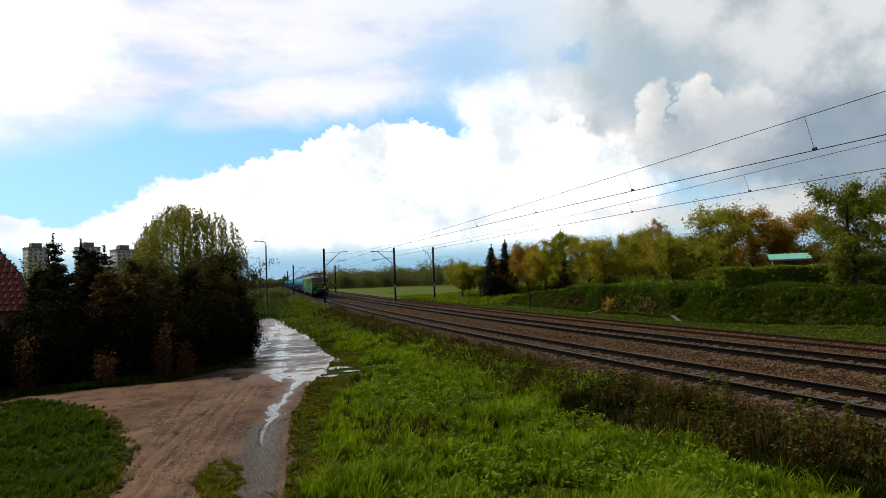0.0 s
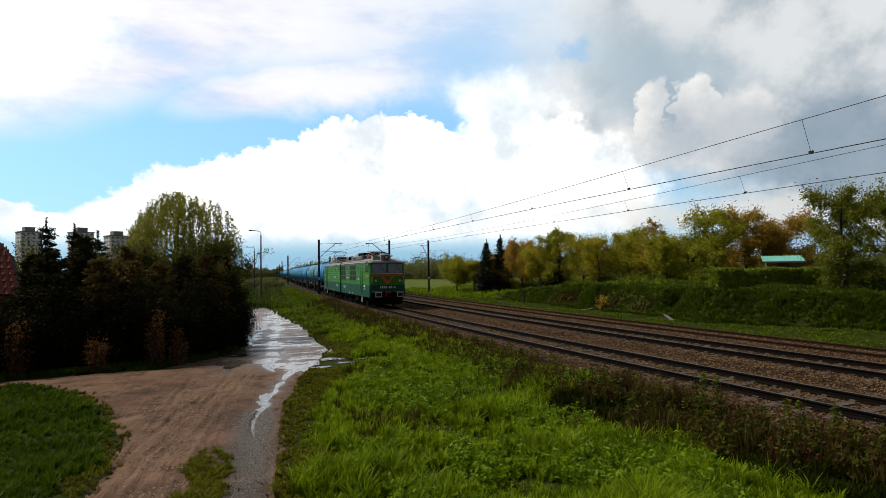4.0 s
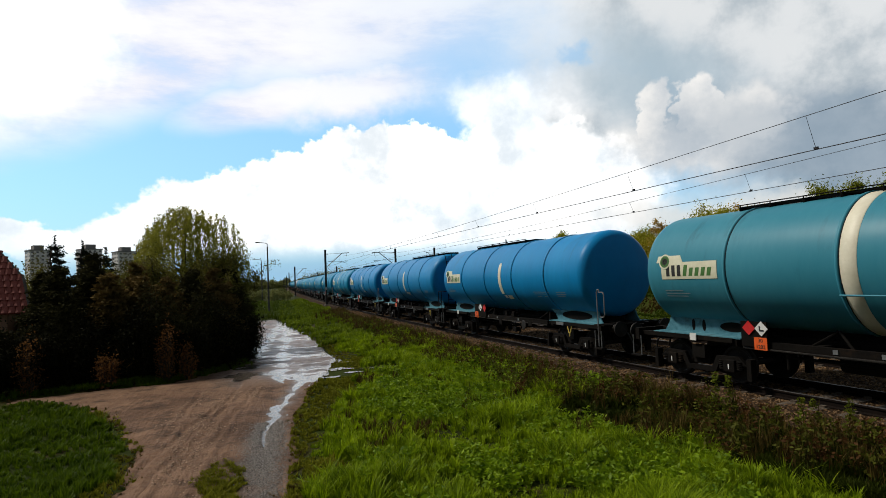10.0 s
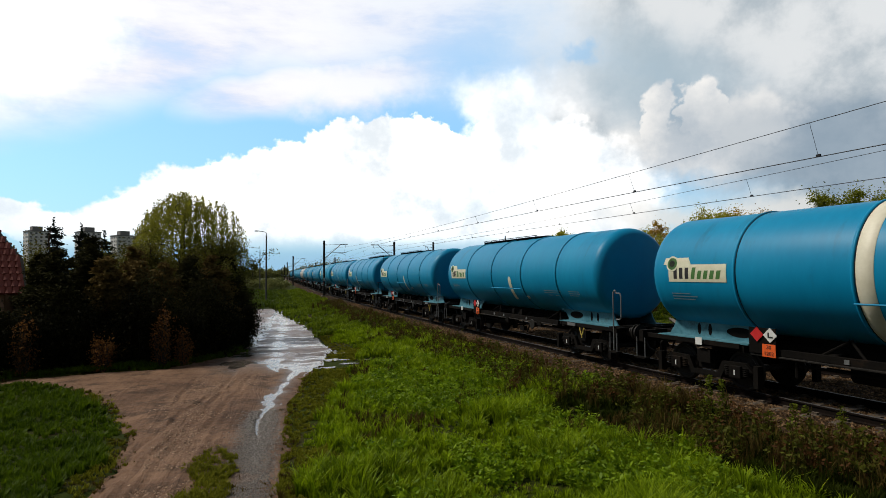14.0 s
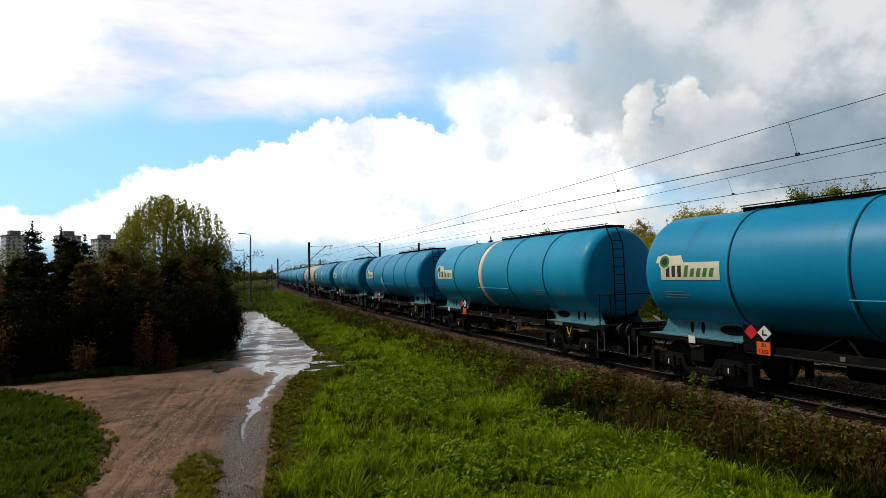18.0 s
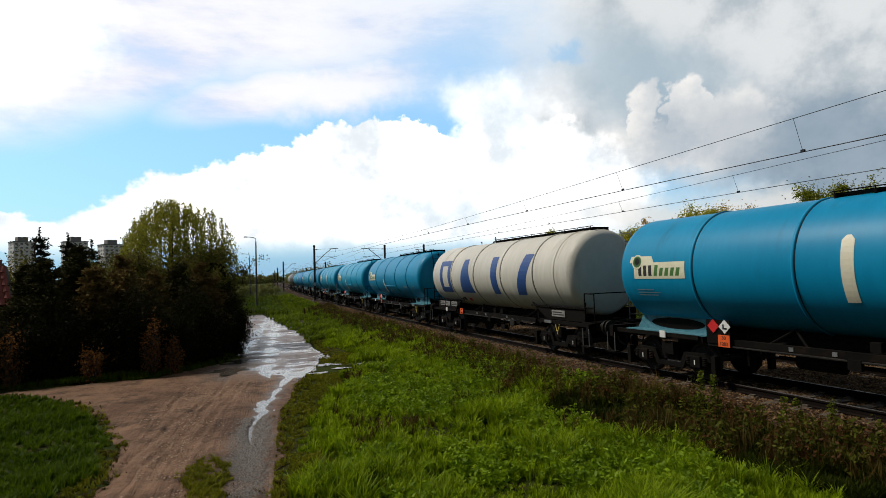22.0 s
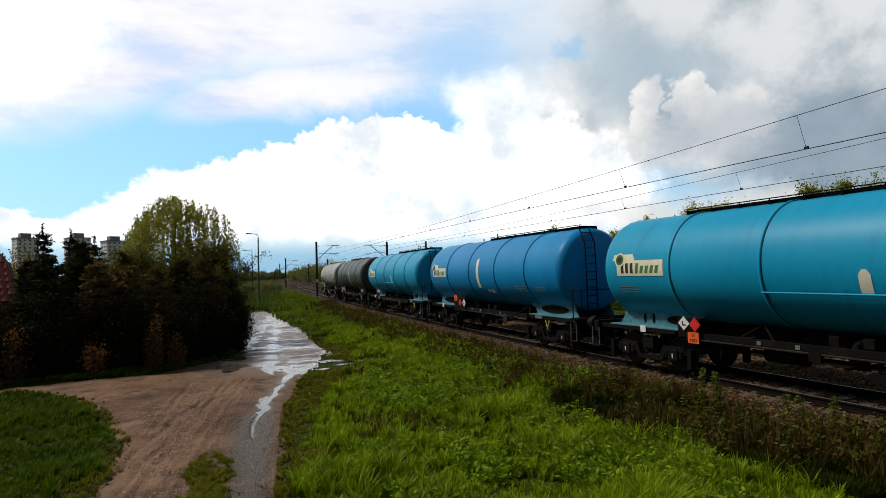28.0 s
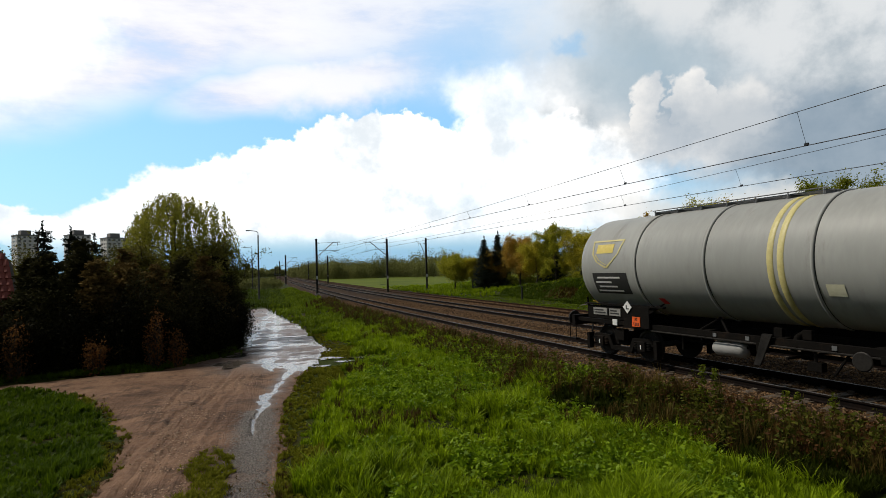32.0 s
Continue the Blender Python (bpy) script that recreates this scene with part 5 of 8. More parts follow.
SHADE_WORDS = {"bright": "bright blue", "mid": "sky blue", "light": "light blue", "teal": "faded teal", "white": "grimy white", "dark": "dark grey", "grey": "light grey"}
CACHE = {}


def shared(key, build):
    if key not in CACHE:
        bm = build()
        me = bpy.data.meshes.new(key)
        bm.normal_update()
        bm.to_mesh(me)
        bm.free()
        CACHE[key] = me
    return CACHE[key]


def piece(name, key, build, material, parent, label="", m=None, smooth=False):
    """A part whose mesh is shared by all wagons that use the same shape and paint."""
    full = key + material.name
    me = shared(full, build)
    if not me.materials:
        me.materials.append(material)
        if smooth:
            me.polygons.foreach_set("use_smooth", np.full(len(me.polygons), True))
    return part(name, me, None, parent, label, m)


def tank_shape():
    bm = bmesh.new()
    prof, knee = [], 0.34
    rim = R_TANK - knee + knee * math.cos(1.15)
    for r in np.linspace(0.02, rim, 6):         # shallow dished end
        prof.append((-L_TANK - knee * math.sin(1.15) - 0.20 * (1 - (r / rim) ** 2), float(r)))
    for a in np.linspace(1.15, 0, 7)[1:]:       # rounded knuckle
        prof.append((-L_TANK - knee * math.sin(a), R_TANK - knee + knee * math.cos(a)))
    prof += [(-2, R_TANK), (2, R_TANK)] + [(-a, b) for a, b in prof[::-1]]
    lathe(bm, prof, "x", 56, (0, 0, Z_TANK))
    return bm


def shell_patch(x0, x1, a0, a1, r, n=10, thick=0.006):
    """A curved plate on the tank's flank: x0..x1 along, a0..a1 degrees up from level, on the -y side."""
    bm = bmesh.new()
    for i in range(n):
        rows = []
        for k in (i, i + 1):
            a = radians(a0 + (a1 - a0) * k / n)
            rows.append((a, r))
        quad = []
        for rr in (r, r - thick):
            for a, _ in rows:
                for x in (x0, x1):
                    quad.append(bm.verts.new((x, -rr * math.cos(a), Z_TANK + rr * math.sin(a))))
        o, o2, p, p2 = quad[0:2], quad[2:4], quad[4:6], quad[6:8]
        bm.faces.new((o[0], o[1], o2[1], o2[0]))
        bm.faces.new((o[0], o2[0], p2[0], p[0]))
        bm.faces.new((o[1], p[1], p2[1], o2[1]))
    bmesh.ops.remove_doubles(bm, verts=bm.verts, dist=0.0005)
    return bm


def flank(x, deg, r=R_TANK + 0.006, turn=0):
    """Pose on the -y flank of the tank: local x along the tank reading forwards, local z out."""
    a = radians(deg)
    return Matrix.Translation((x, -r * math.cos(a), Z_TANK + r * math.sin(a))) @ Matrix.Rotation(radians(90) - a, 4, "X") @ Matrix.Rotation(radians(turn), 4, "Z")


def tank_wagon(shade_key, stripe, full_walk, logo=True, rail_panel=True, saddle=True, bar_x=None, plates=0):
    w = empty("tank_wagon")
    P = PAINT[shade_key]
    words_ = SHADE_WORDS[shade_key] + " tank wagon" + {"ring": " with a cream stripe round it", "bar": " with a tall cream bar", "low": " with a short cream bar low down", "worn": " with a worn cream bar", "letters": " with big plain blue shapes", "twin": " with yellow twin stripes"}[stripe]
    tagged(w, words_, "tank wagon", "wagons of the train")
    piece("tank", "tank", tank_shape, P, w, smooth=True)
    mid_ring = -1.15
    for x in (3.75, 1.2, -1.2, -3.55) if shade_key == "dark" else (3.75, 1.2, -1.46, -3.82) if shade_key == "grey" else (3.98, 1.45, mid_ring, -3.75):
        def ring(x=x):
            bm = bmesh.new()
            lathe(bm, [(x - 0.036, R_TANK), (x - 0.026, R_TANK + 0.03), (x + 0.026, R_TANK + 0.03), (x + 0.036, R_TANK)], "x", 56, (0, 0, Z_TANK))
            return bm
        piece("ring_band", "ring%.2f" % x, ring, P, w, smooth=True)
        piece("seam", "seam%.2f" % x, lambda x=x: lathe(bmesh.new(), [(x + 0.037, R_TANK - 0.01), (x + 0.037, R_TANK + 0.006), (x + 0.052, R_TANK + 0.006), (x + 0.052, R_TANK - 0.01)], "x", 56, (0, 0, Z_TANK)), M_SEAM, w, smooth=True)
    # saddles and frame
    for sg in (-1, 1):
        def saddle_shape(sg=sg, s=-1):
            bm = bmesh.new()
            for s in (s,):
                a = prism(bmesh.new(), [(sg * 3.3, 1.5), (sg * 3.55, 1.38), (sg * 3.7, 1.22), (sg * 3.7, 1.12), (sg * 6.45, 1.12), (sg * 6.4, 1.2), (sg * 6.28, 1.36), (sg * 6.2, 1.56), (sg * 3.3, 1.56)], "y", s * 0.74 - 0.02, s * 0.74 + 0.02)
                me_ = bpy.data.meshes.new("tmp")
                a.to_mesh(me_)
                a.free()
                bm.from_mesh(me_)
                bpy.data.meshes.remove(me_)
                box(bm, min(sg * 3.7, sg * 6.5), max(sg * 3.7, sg * 6.5), min(s * 0.7, s * 1.14), max(s * 0.7, s * 1.14), 1.12, 1.15)
            return bm
        if saddle:
            for s in (-1, 1):
                piece("saddle", "saddle%d%d" % (sg, s), lambda s=s: saddle_shape(s=s), M_SADDLE, w)
                wide = stripe == "bar"
                for cx_, rx_ in ((4.95, 0.92),) if wide else ((4.2, 0.38), (5.08, 0.055), (5.42, 0.055)):
                    def hole(sg=sg, cx_=cx_, rx_=rx_, s=s, rz_=0.15 if wide or rx_ < 0.1 else 0.12):
                        ring_ = [(sg * cx_ + rx_ * math.cos(a * math.pi / 10), 1.35 + rz_ * math.sin(a * math.pi / 10)) for a in range(20)]
                        return prism(bmesh.new(), ring_, "y", s * 0.74 - 0.026, s * 0.74 + 0.026)
                    piece("saddle_opening", "hole%d%d%.2f%.2f" % (sg, s, cx_, rx_), hole, M_DARK, w, "dark oval opening")
        else:
            def apron(sg=sg, s=-1):
                bm = bmesh.new()
                for s in (s,):
                    prism(bm, [(sg * 3.2, 1.72), (sg * 3.7, 1.55), (sg * 6.5, 1.55), (sg * 6.55, 1.8), (sg * 6.5, 1.15), (sg * 4.2, 1.15)], "y", s * 1.02 - 0.03, s * 1.02 + 0.03)
                    box(bm, min(sg * 3.2, sg * 6.6), max(sg * 3.2, sg * 6.6), s * 1.05 - 0.05, s * 1.05 + 0.05, 1.58, 1.62)
                return bm
            for s in (-1, 1):
                piece("saddle", "apron%d%d" % (sg, s), lambda s=s: apron(s=s), M_DARK, w)

    def frame_shape():
        bm = boxes((-6.2, 6.2, -0.3, 0.3, 1.09, 1.40), (-7.0, 7.0, -0.42, -0.28, 0.92, 1.18), (-7.0, 7.0, 0.28, 0.42, 0.92, 1.18), (-3.6, 3.6, -1.15, -1.03, 0.98, 1.12), (-3.6, 3.6, 1.03, 1.15, 0.98, 1.12), (-7.05, -6.9, -1.3, 1.3, 0.88, 1.2), (6.9, 7.05, -1.3, 1.3, 0.88, 1.2))
        for x in (-6.2, -5.1, -3.9, -2.0, 0, 2.0, 3.9, 5.1, 6.2):
            box(bm, x - 0.08, x + 0.08, -1.12, 1.12, 0.95, 1.1)
        for s in (-1, 1):
            box(bm, 3.9, 7.0, s * 1.12 - 0.06, s * 1.12 + 0.06, 1.02, 1.13)
            box(bm, -7.0, -3.9, s * 1.12 - 0.06, s * 1.12 + 0.06, 1.02, 1.13)
        return bm
    piece("underframe", "frame", frame_shape, M_DARK, w)

    def gear_shape():
        bm = bmesh.new()
        rod(bm, (-1.6, -0.7, 0.78), (-0.7, -0.7, 0.78), 0.2, seg=16)
        rod(bm, (0.8, 0.5, 0.78), (1.8, 0.5, 0.78), 0.2, seg=16)
        rod(bm, (0.0, 0, 1.3), (0.0, 0, 0.55), 0.12, seg=12)
        for a, b in (((-2.6, -0.95, 0.8), (2.4, -0.95, 0.8)), ((-2.6, -1.05, 0.9), (-2.6, -1.05, 0.55)), ((0.9, -1.05, 0.95), (0.9, -1.05, 0.5)), ((1.6, -1.1, 0.95), (1.3, -1.1, 0.5)), ((-2.9, 0.4, 0.6), (2.9, 0.4, 0.6)), ((0.3, -1.1, 0.7), (0.3, 1.1, 0.7))):
            rod(bm, a, b, 0.03, seg=6)
        box(bm, 0.75, 1.05, -1.12, -0.95, 0.52, 0.7)
        box(bm, -0.35, -0.1, -1.2, -1.1, 0.78, 0.98)
        box(bm, 2.2, 2.5, -1.2, -1.12, 0.85, 1.0)
        return bm
    piece("brake_gear", "gear", gear_shape, M_DARK, w)
    piece("outlet_valve", "valve", lambda: pipe([(0.45, -0.3, 1.35), (0.45, -0.95, 1.15), (0.45, -1.1, 0.85)], 0.07, 10), M_DARK, w)
    for x in (0.1, 0.75):
        piece("valve_box", "vbox%.2f" % x, lambda x=x: boxes((x - 0.1, x + 0.1, -1.08, -0.98, 1.14, 1.34), bevel=0.01), M_DARK, w)
    bogie(w, 5.0, 1.8, 0.46, WS_WAGON)
    bogie(w, -5.0, 1.8, 0.46, WS_WAGON)
    buffers(w, 7.48, 1)
    buffers(w, -7.48, -1)
    # top walkway
    x1 = 6.2 if full_walk else 0.9
    x0 = -1.0 if full_walk else -4.2

    def walkway():
        bm = bmesh.new()
        zt = Z_TANK + R_TANK
        for yy in (-0.28, -0.14, 0.0, 0.14, 0.28):
            box(bm, x0, x1, yy - 0.045, yy + 0.045, zt + 0.045, zt + 0.065)
        n = int((x1 - x0) / 0.8)
        for i in range(n + 1):
            x = x0 + 0.1 + i * (x1 - x0 - 0.2) / n
            box(bm, x - 0.025, x + 0.025, -0.36, 0.36, zt - 0.04, zt + 0.045)
            rod(bm, (x, -0.36, zt - 0.06), (x, -0.36, zt + 0.10), 0.014, seg=5)
        rod(bm, (x0, -0.36, zt + 0.10), (x1, -0.36, zt + 0.10), 0.014, seg=5)
        return bm
    piece("walkway", "walk%d" % full_walk, walkway, M_DARK if shade_key != "grey" else M_GREYSTEEL, w)
    piece("manhole", "manhole", lambda: lathe(bmesh.new(), [(Z_TANK + R_TANK - 0.1, 0.3), (Z_TANK + R_TANK + 0.12, 0.3), (Z_TANK + R_TANK + 0.13, 0.34), (Z_TANK + R_TANK + 0.19, 0.32), (Z_TANK + R_TANK + 0.22, 0.1)], "z", 18, (0.2, 0.55, -0.07)), M_DARK, w)
    if full_walk:
        def ladder():
            pts = [(6.45, Z_TANK + R_TANK - 0.06), (6.72, Z_TANK + 0.9), (6.76, Z_TANK), (6.78, 1.2)]
            bm = bmesh.new()
            side = (0.55, 0.95) if shade_key == "white" else (-0.62, -0.22)
            for s in side:
                for (xa, za), (xb, zb) in zip(pts, pts[1:]):
                    rod(bm, (xa, s, za), (xb, s, zb), 0.02, seg=6)
            for i in range(11):
                z = 1.35 + i * 0.27
                x = float(np.interp(z, [1.2, Z_TANK, Z_TANK + 0.9, Z_TANK + R_TANK], [6.78, 6.76, 6.72, 6.45]))
                rod(bm, (x, side[0], z), (x, side[1], z), 0.014, seg=5)
            return bm
        piece("ladder", "ladder", ladder, M_DARK if shade_key != "white" else M_GREYSTEEL, w)

        for s in (-1.2, 1.2):
            piece("platform_rail", "plr%.1f" % s, lambda s=s: pipe([(6.75, s, 1.15), (6.75, s, 2.1), (7.25, s, 2.1), (7.25, s, 1.15)], 0.02, 6), M_DARK, w)
            piece("platform_bar", "plb%.1f" % s, lambda s=s: rods(((6.75, s, 1.65), (7.25, s, 1.65)), r=0.018, seg=6), M_DARK, w)
        piece("platform_bar", "plc", lambda: rods(((6.95, -1.2, 2.1), (6.95, 1.2, 2.1)), r=0.018, seg=6), M_DARK, w)
    else:
        piece("handrail", "loop", lambda: pipe([(6.92, -1.3, 0.5), (6.92, -1.3, 2.2), (6.97, -1.3, 2.28), (7.04, -1.3, 2.28), (7.04, -1.3, 2.2), (7.24, -1.3, 2.2), (7.28, -1.3, 2.12), (7.28, -1.3, 1.5), (7.22, -1.3, 1.42), (7.04, -1.3, 1.42)], 0.02), M_DARK if shade_key in ("dark", "grey") else M_GREYSTEEL, w)
    piece("platform", "platform", lambda: boxes((6.7, 7.2, -1.3, 1.3, 1.14, 1.18)), M_DARK, w)
    for e in (6.95, -6.95):
        piece("step", "step%.1f" % e, lambda e=e: pipe([(e - 0.16, -1.34, 1.0), (e - 0.16, -1.34, 0.44), (e + 0.16, -1.34, 0.44), (e + 0.16, -1.34, 1.0)], 0.016, 6), M_DARK if shade_key in ("dark", "grey") else M_GREYSTEEL, w)
        piece("step_plate", "stepp%.1f" % e, lambda e=e: boxes((e - 0.2, e + 0.2, -1.4, -1.2, 0.42, 0.46)), M_DARK, w)
    # placards
    # orange plate, red diamond, white diamond: along and up; half sizes
    ox, oz, rx_, rz_, wx_, wz_, hw, hs = ((-2.62, 1.08, -2.35, 1.42, -1.97, 1.42, 0.17, 0.17), (-3.1, 1.08, -3.38, 1.42, -3.06, 1.42, 0.16, 0.165), (-3.28, 1.53, -2.74, 1.32, -2.26, 1.32, 0.17, 0.18), (-4.2, 1.50, -3.65, 1.06, -3.65, 1.49, 0.17, 0.19), (-3.27, 1.0, -3.2, 1.34, -3.55, 1.35, 0.17, 0.18), (-2.62, 1.08, -1.74, 1.40, -2.18, 1.42, 0.17, 0.17), (-4.12, 1.17, 0, 0, -4.45, 1.57, 0.16, 0.18))[plates]
    key = "P%d" % plates
    piece("hazard_plate", "orange" + key, lambda: boxes((ox - hw, ox + hw, -1.235, -1.22, oz - 0.14, oz + 0.14)), M_PLACARD, w, "orange hazard plate")
    for k, (row, z) in enumerate((("33", oz + 0.07), ("1203", oz - 0.07)) if shade_key in ("light", "bright") else (("30", oz + 0.07), ("1202", oz - 0.07))):
        if "txt" + row not in CACHE:
            CACHE["txt" + row] = words(row, 0.12, 0.003)
            CACHE["txt" + row].materials.append(M_RUBBER)
        part("lettering", CACHE["txt" + row], None, w, m=Matrix.Translation((ox, -1.238, z)) @ Matrix.Rotation(radians(90), 4, "X"))
    if shade_key not in ("dark", "white"):
        diamond = lambda x, z: (lambda: prism(bmesh.new(), [(x - hs, z), (x, z + hs), (x + hs, z), (x, z - hs)], "y", -1.245, -1.23))
        if shade_key != "grey":
            piece("hazard_diamond", "dia_r" + key, diamond(rx_, rz_), M_HAZRED, w, "red hazard diamond")
        piece("hazard_diamond", "dia_w" + key, diamond(wx_, wz_), M_WHITE, w, "white hazard diamond")
        piece("hazard_sign", "dia_m" + key, lambda: boxes((wx_ - 0.05, wx_ - 0.015, -1.25, -1.246, wz_ - 0.06, wz_ + 0.06), (wx_ - 0.015, wx_ + 0.07, -1.25, -1.246, wz_ - 0.06, wz_ - 0.025)), M_RUBBER, w)
        piece("plate_bracket", "brk" + key, lambda: boxes((min(ox, wx_) - 0.2, max(ox, wx_) + 0.5, -1.219, -1.2, 1.0, 1.6)) if shade_key == "grey" else boxes((min(ox, rx_, wx_) - 0.22, max(ox, rx_, wx_) + 0.12, -1.219, -1.2, 1.0, max(oz, rz_, wz_) + 0.15)), M_DARK, w)
    if stripe == "letters":
        piece("label_plate", "tlt1", lambda: shell_quad(-3.30, -3.06, -3.22, -2.98, -53, -44, R_TANK + 0.008, 3), M_RUBBER, w, "black label stuck askew on the tank")
        piece("label_plate", "tlt2", lambda: shell_quad(-3.04, -2.86, -3.0, -2.78, -55, -47, R_TANK + 0.008, 3), M_WHITE, w)
        piece("label_plate", "tlt3", lambda: shell_quad(-2.72, -2.46, -2.64, -2.38, -55, -46, R_TANK + 0.008, 3), M_HAZRED, w, "faded red label")
    piece("label_plate", "lab", lambda: boxes((-5.15, -4.95, -1.21, -1.19, 1.0, 1.18)), M_WHITE, w, "small white label")
    # small fittings along the frame
    for x in (-5.9, -4.1, 4.1, 5.9):
        piece("axle_box_mark", "abm%.1f" % x, lambda x=x: boxes((x - 0.014, x + 0.014, -1.128, -1.12, 0.38, 0.50)), M_WHITE, w, "white paint mark on the axle box")
    piece("brake_yoke", "yoke", lambda: rods(((5.0, -1.2, 1.0), (5.08, -1.2, 0.78)), ((5.25, -1.2, 1.0), (5.16, -1.2, 0.78)), ((5.08, -1.2, 0.78), (5.16, -1.2, 0.78)), ((5.12, -1.2, 0.78), (5.12, -1.2, 0.66)), r=0.018, seg=6), M_YELLOW, w, "ochre painted brake lever")
    for x in (-2.2, 2.6):
        piece("brace", "brace%.1f" % x, lambda x=x: rods(((x, -1.1, 1.0), (x + 0.55, -0.75, 1.42)), ((x + 1.1, -1.1, 1.0), (x + 0.55, -0.75, 1.42)), r=0.028, seg=6), M_DARK, w)
    piece("hand_wheel", "wheel", lambda: lathe(bmesh.new(), [(-1.24, 0.17), (-1.225, 0.19), (-1.21, 0.17), (-1.225, 0.15)], "y", 18, (1.9, 0, 0.86)), M_BUFFER, w)
    for x in (-6.98, 6.98):
        piece("brake_hose", "hose%.1f" % x, lambda x=x: pipe([(x, -0.35, 0.95), (x * 1.03, -0.35, 0.8), (x * 1.045, -0.3, 0.55), (x * 1.055, -0.15, 0.45)], 0.028, 6), M_RUBBER, w)
    piece("pipe_run", "prun", lambda: rods(((-3.6, -1.17, 0.95), (3.6, -1.17, 0.95)), r=0.022, seg=6), M_BUFFER, w)
    for x in (-1.5, -0.6, 1.35):
        piece("tag_plate", "tag%.1f" % x, lambda x=x: boxes((x - 0.05, x + 0.05, -1.165, -1.152, 1.0, 1.09)), M_GREYSTEEL, w)
    if not saddle:
        for x0_, x1_ in ((-6.2, -5.55), (-5.45, -4.95), (-4.7, -4.0), (4.6, 5.4)):
            piece("data_plate", "dpl%.2f" % x0_, lambda a=x0_, b=x1_: boxes((a, b, -1.075, -1.055, 1.26, 1.48)), M_PLATE, w, "worn pale plate with dark rows")
            for k in (0, 1):
                piece("lettering", "dpt%.2f%d" % (x0_, k), lambda a=x0_, b=x1_, k=k: boxes((a + 0.05, b - 0.06 - 0.1 * k, -1.079, -1.076, 1.31 + 0.08 * k, 1.35 + 0.08 * k)), M_RUBBER, w)
    piece("frame_plate", "fpl", lambda: boxes((4.3, 4.75, -1.21, -1.19, 1.02, 1.12)), M_GREYSTEEL, w)
    # stripes, signs, lettering
    if stripe == "ring":
        def band():
            bm = bmesh.new()
            lathe(bm, [(mid_ring + 0.055, R_TANK + 0.002), (mid_ring + 0.06, R_TANK + 0.008), (mid_ring + 0.37, R_TANK + 0.008), (mid_ring + 0.375, R_TANK + 0.002)], "x", 56, (0, 0, Z_TANK))
            return bm
        piece("stripe", "band%.2f" % mid_ring, band, M_CREAM, w, "cream stripe round the tank", smooth=True)
    elif stripe == "bar":
        bx = 0.28 if bar_x is None else bar_x
        piece("stripe", "bar%.2f" % bx, lambda: shell_patch(bx, bx + 0.24, -28, 20, R_TANK + 0.008), M_CREAM, w, "tall cream bar")
        piece("stripe", "bart%.2f" % bx, lambda: shell_quad(bx, bx + 0.24, bx + 0.08, bx + 0.16, 20, 24, R_TANK + 0.008, 3), M_CREAM, w, "pointed head of the cream bar")
        piece("sign", "sgn", lambda: shell_patch(0.75, 1.1, -38, -31, R_TANK + 0.008, 3), M_LOGO, w)
        piece("sign", "sgn2", lambda: shell_patch(0.45, 0.65, -36, -31, R_TANK + 0.008, 3), M_WHITE, w)
    elif stripe == "worn":
        piece("stripe", "wn1", lambda: shell_quad(0.56, 0.82, 0.56, 0.82, -16, 8, R_TANK + 0.008), M_CREAM, w, "worn cream bar, upper half")
        piece("stripe", "wn3", lambda: shell_quad(0.56, 0.82, 0.67, 0.71, 8, 14, R_TANK + 0.008, 3), M_CREAM, w, "pointed head of the worn bar")
        piece("stripe", "wn2", lambda: shell_quad(0.62, 0.86, 0.58, 0.83, -40, -18.5, R_TANK + 0.008), M_CREAM, w, "worn cream bar, lower half")
        piece("data_panel", "wnp", lambda: shell_patch(4.15, 4.5, -24, -18, R_TANK + 0.008, 3), M_GREYSTEEL, w)
        for k, (x0_, x1_, d) in enumerate(((4.62, 4.7, -21), (4.8, 5.2, -21), (4.15, 5.3, -27), (6.0, 6.1, -22), (4.2, 5.0, -60))):
            piece("lettering", "wt%d" % k, lambda a=x0_, b=x1_, d=d, k=k: shell_patch(a, b, d - (1.6 if k in (0, 1, 3) else 0.6), d + (1.6 if k in (0, 1, 3) else 0.6), R_TANK + 0.007, 1), M_GREYSTEEL, w)
    elif stripe == "low":
        bx = -1.65 if bar_x is None else bar_x
        piece("stripe", "low%.2f" % bx, lambda: shell_patch(bx, bx + 0.22, -44, -8, R_TANK + 0.008), M_CREAM, w, "short cream bar")
        piece("stripe", "lowt%.2f" % bx, lambda: shell_quad(bx, bx + 0.22, bx + 0.07, bx + 0.15, -8, -4, R_TANK + 0.008, 3), M_CREAM, w, "pointed head of the cream bar")
        piece("sign", "sgn3%.2f" % bx, lambda: shell_patch(bx + 1.05, bx + 1.27, -40, -35, R_TANK + 0.008, 3), M_LOGO, w)
        piece("sign", "sgn4%.2f" % bx, lambda: shell_quad(bx + 1.05, bx + 1.27, bx + 1.12, bx + 1.2, -38.2, -36.6, R_TANK + 0.012, 2), M_RUBBER, w)
    elif stripe == "twin":
        for x in (0.28, 0.52):
            piece("stripe", "twin%.2f" % x, lambda x=x: lathe(bmesh.new(), [(x - 0.075, R_TANK + 0.002), (x - 0.07, R_TANK + 0.008), (x + 0.07, R_TANK + 0.008), (x + 0.075, R_TANK + 0.002)], "x", 56, (0, 0, Z_TANK)), M_PALEYEL, w, "pale yellow stripe round the tank", smooth=True)
        piece("sign", "env", lambda: shell_patch(1.4, 1.75, -28, -18, R_TANK + 0.008, 3), M_LOGO, w)
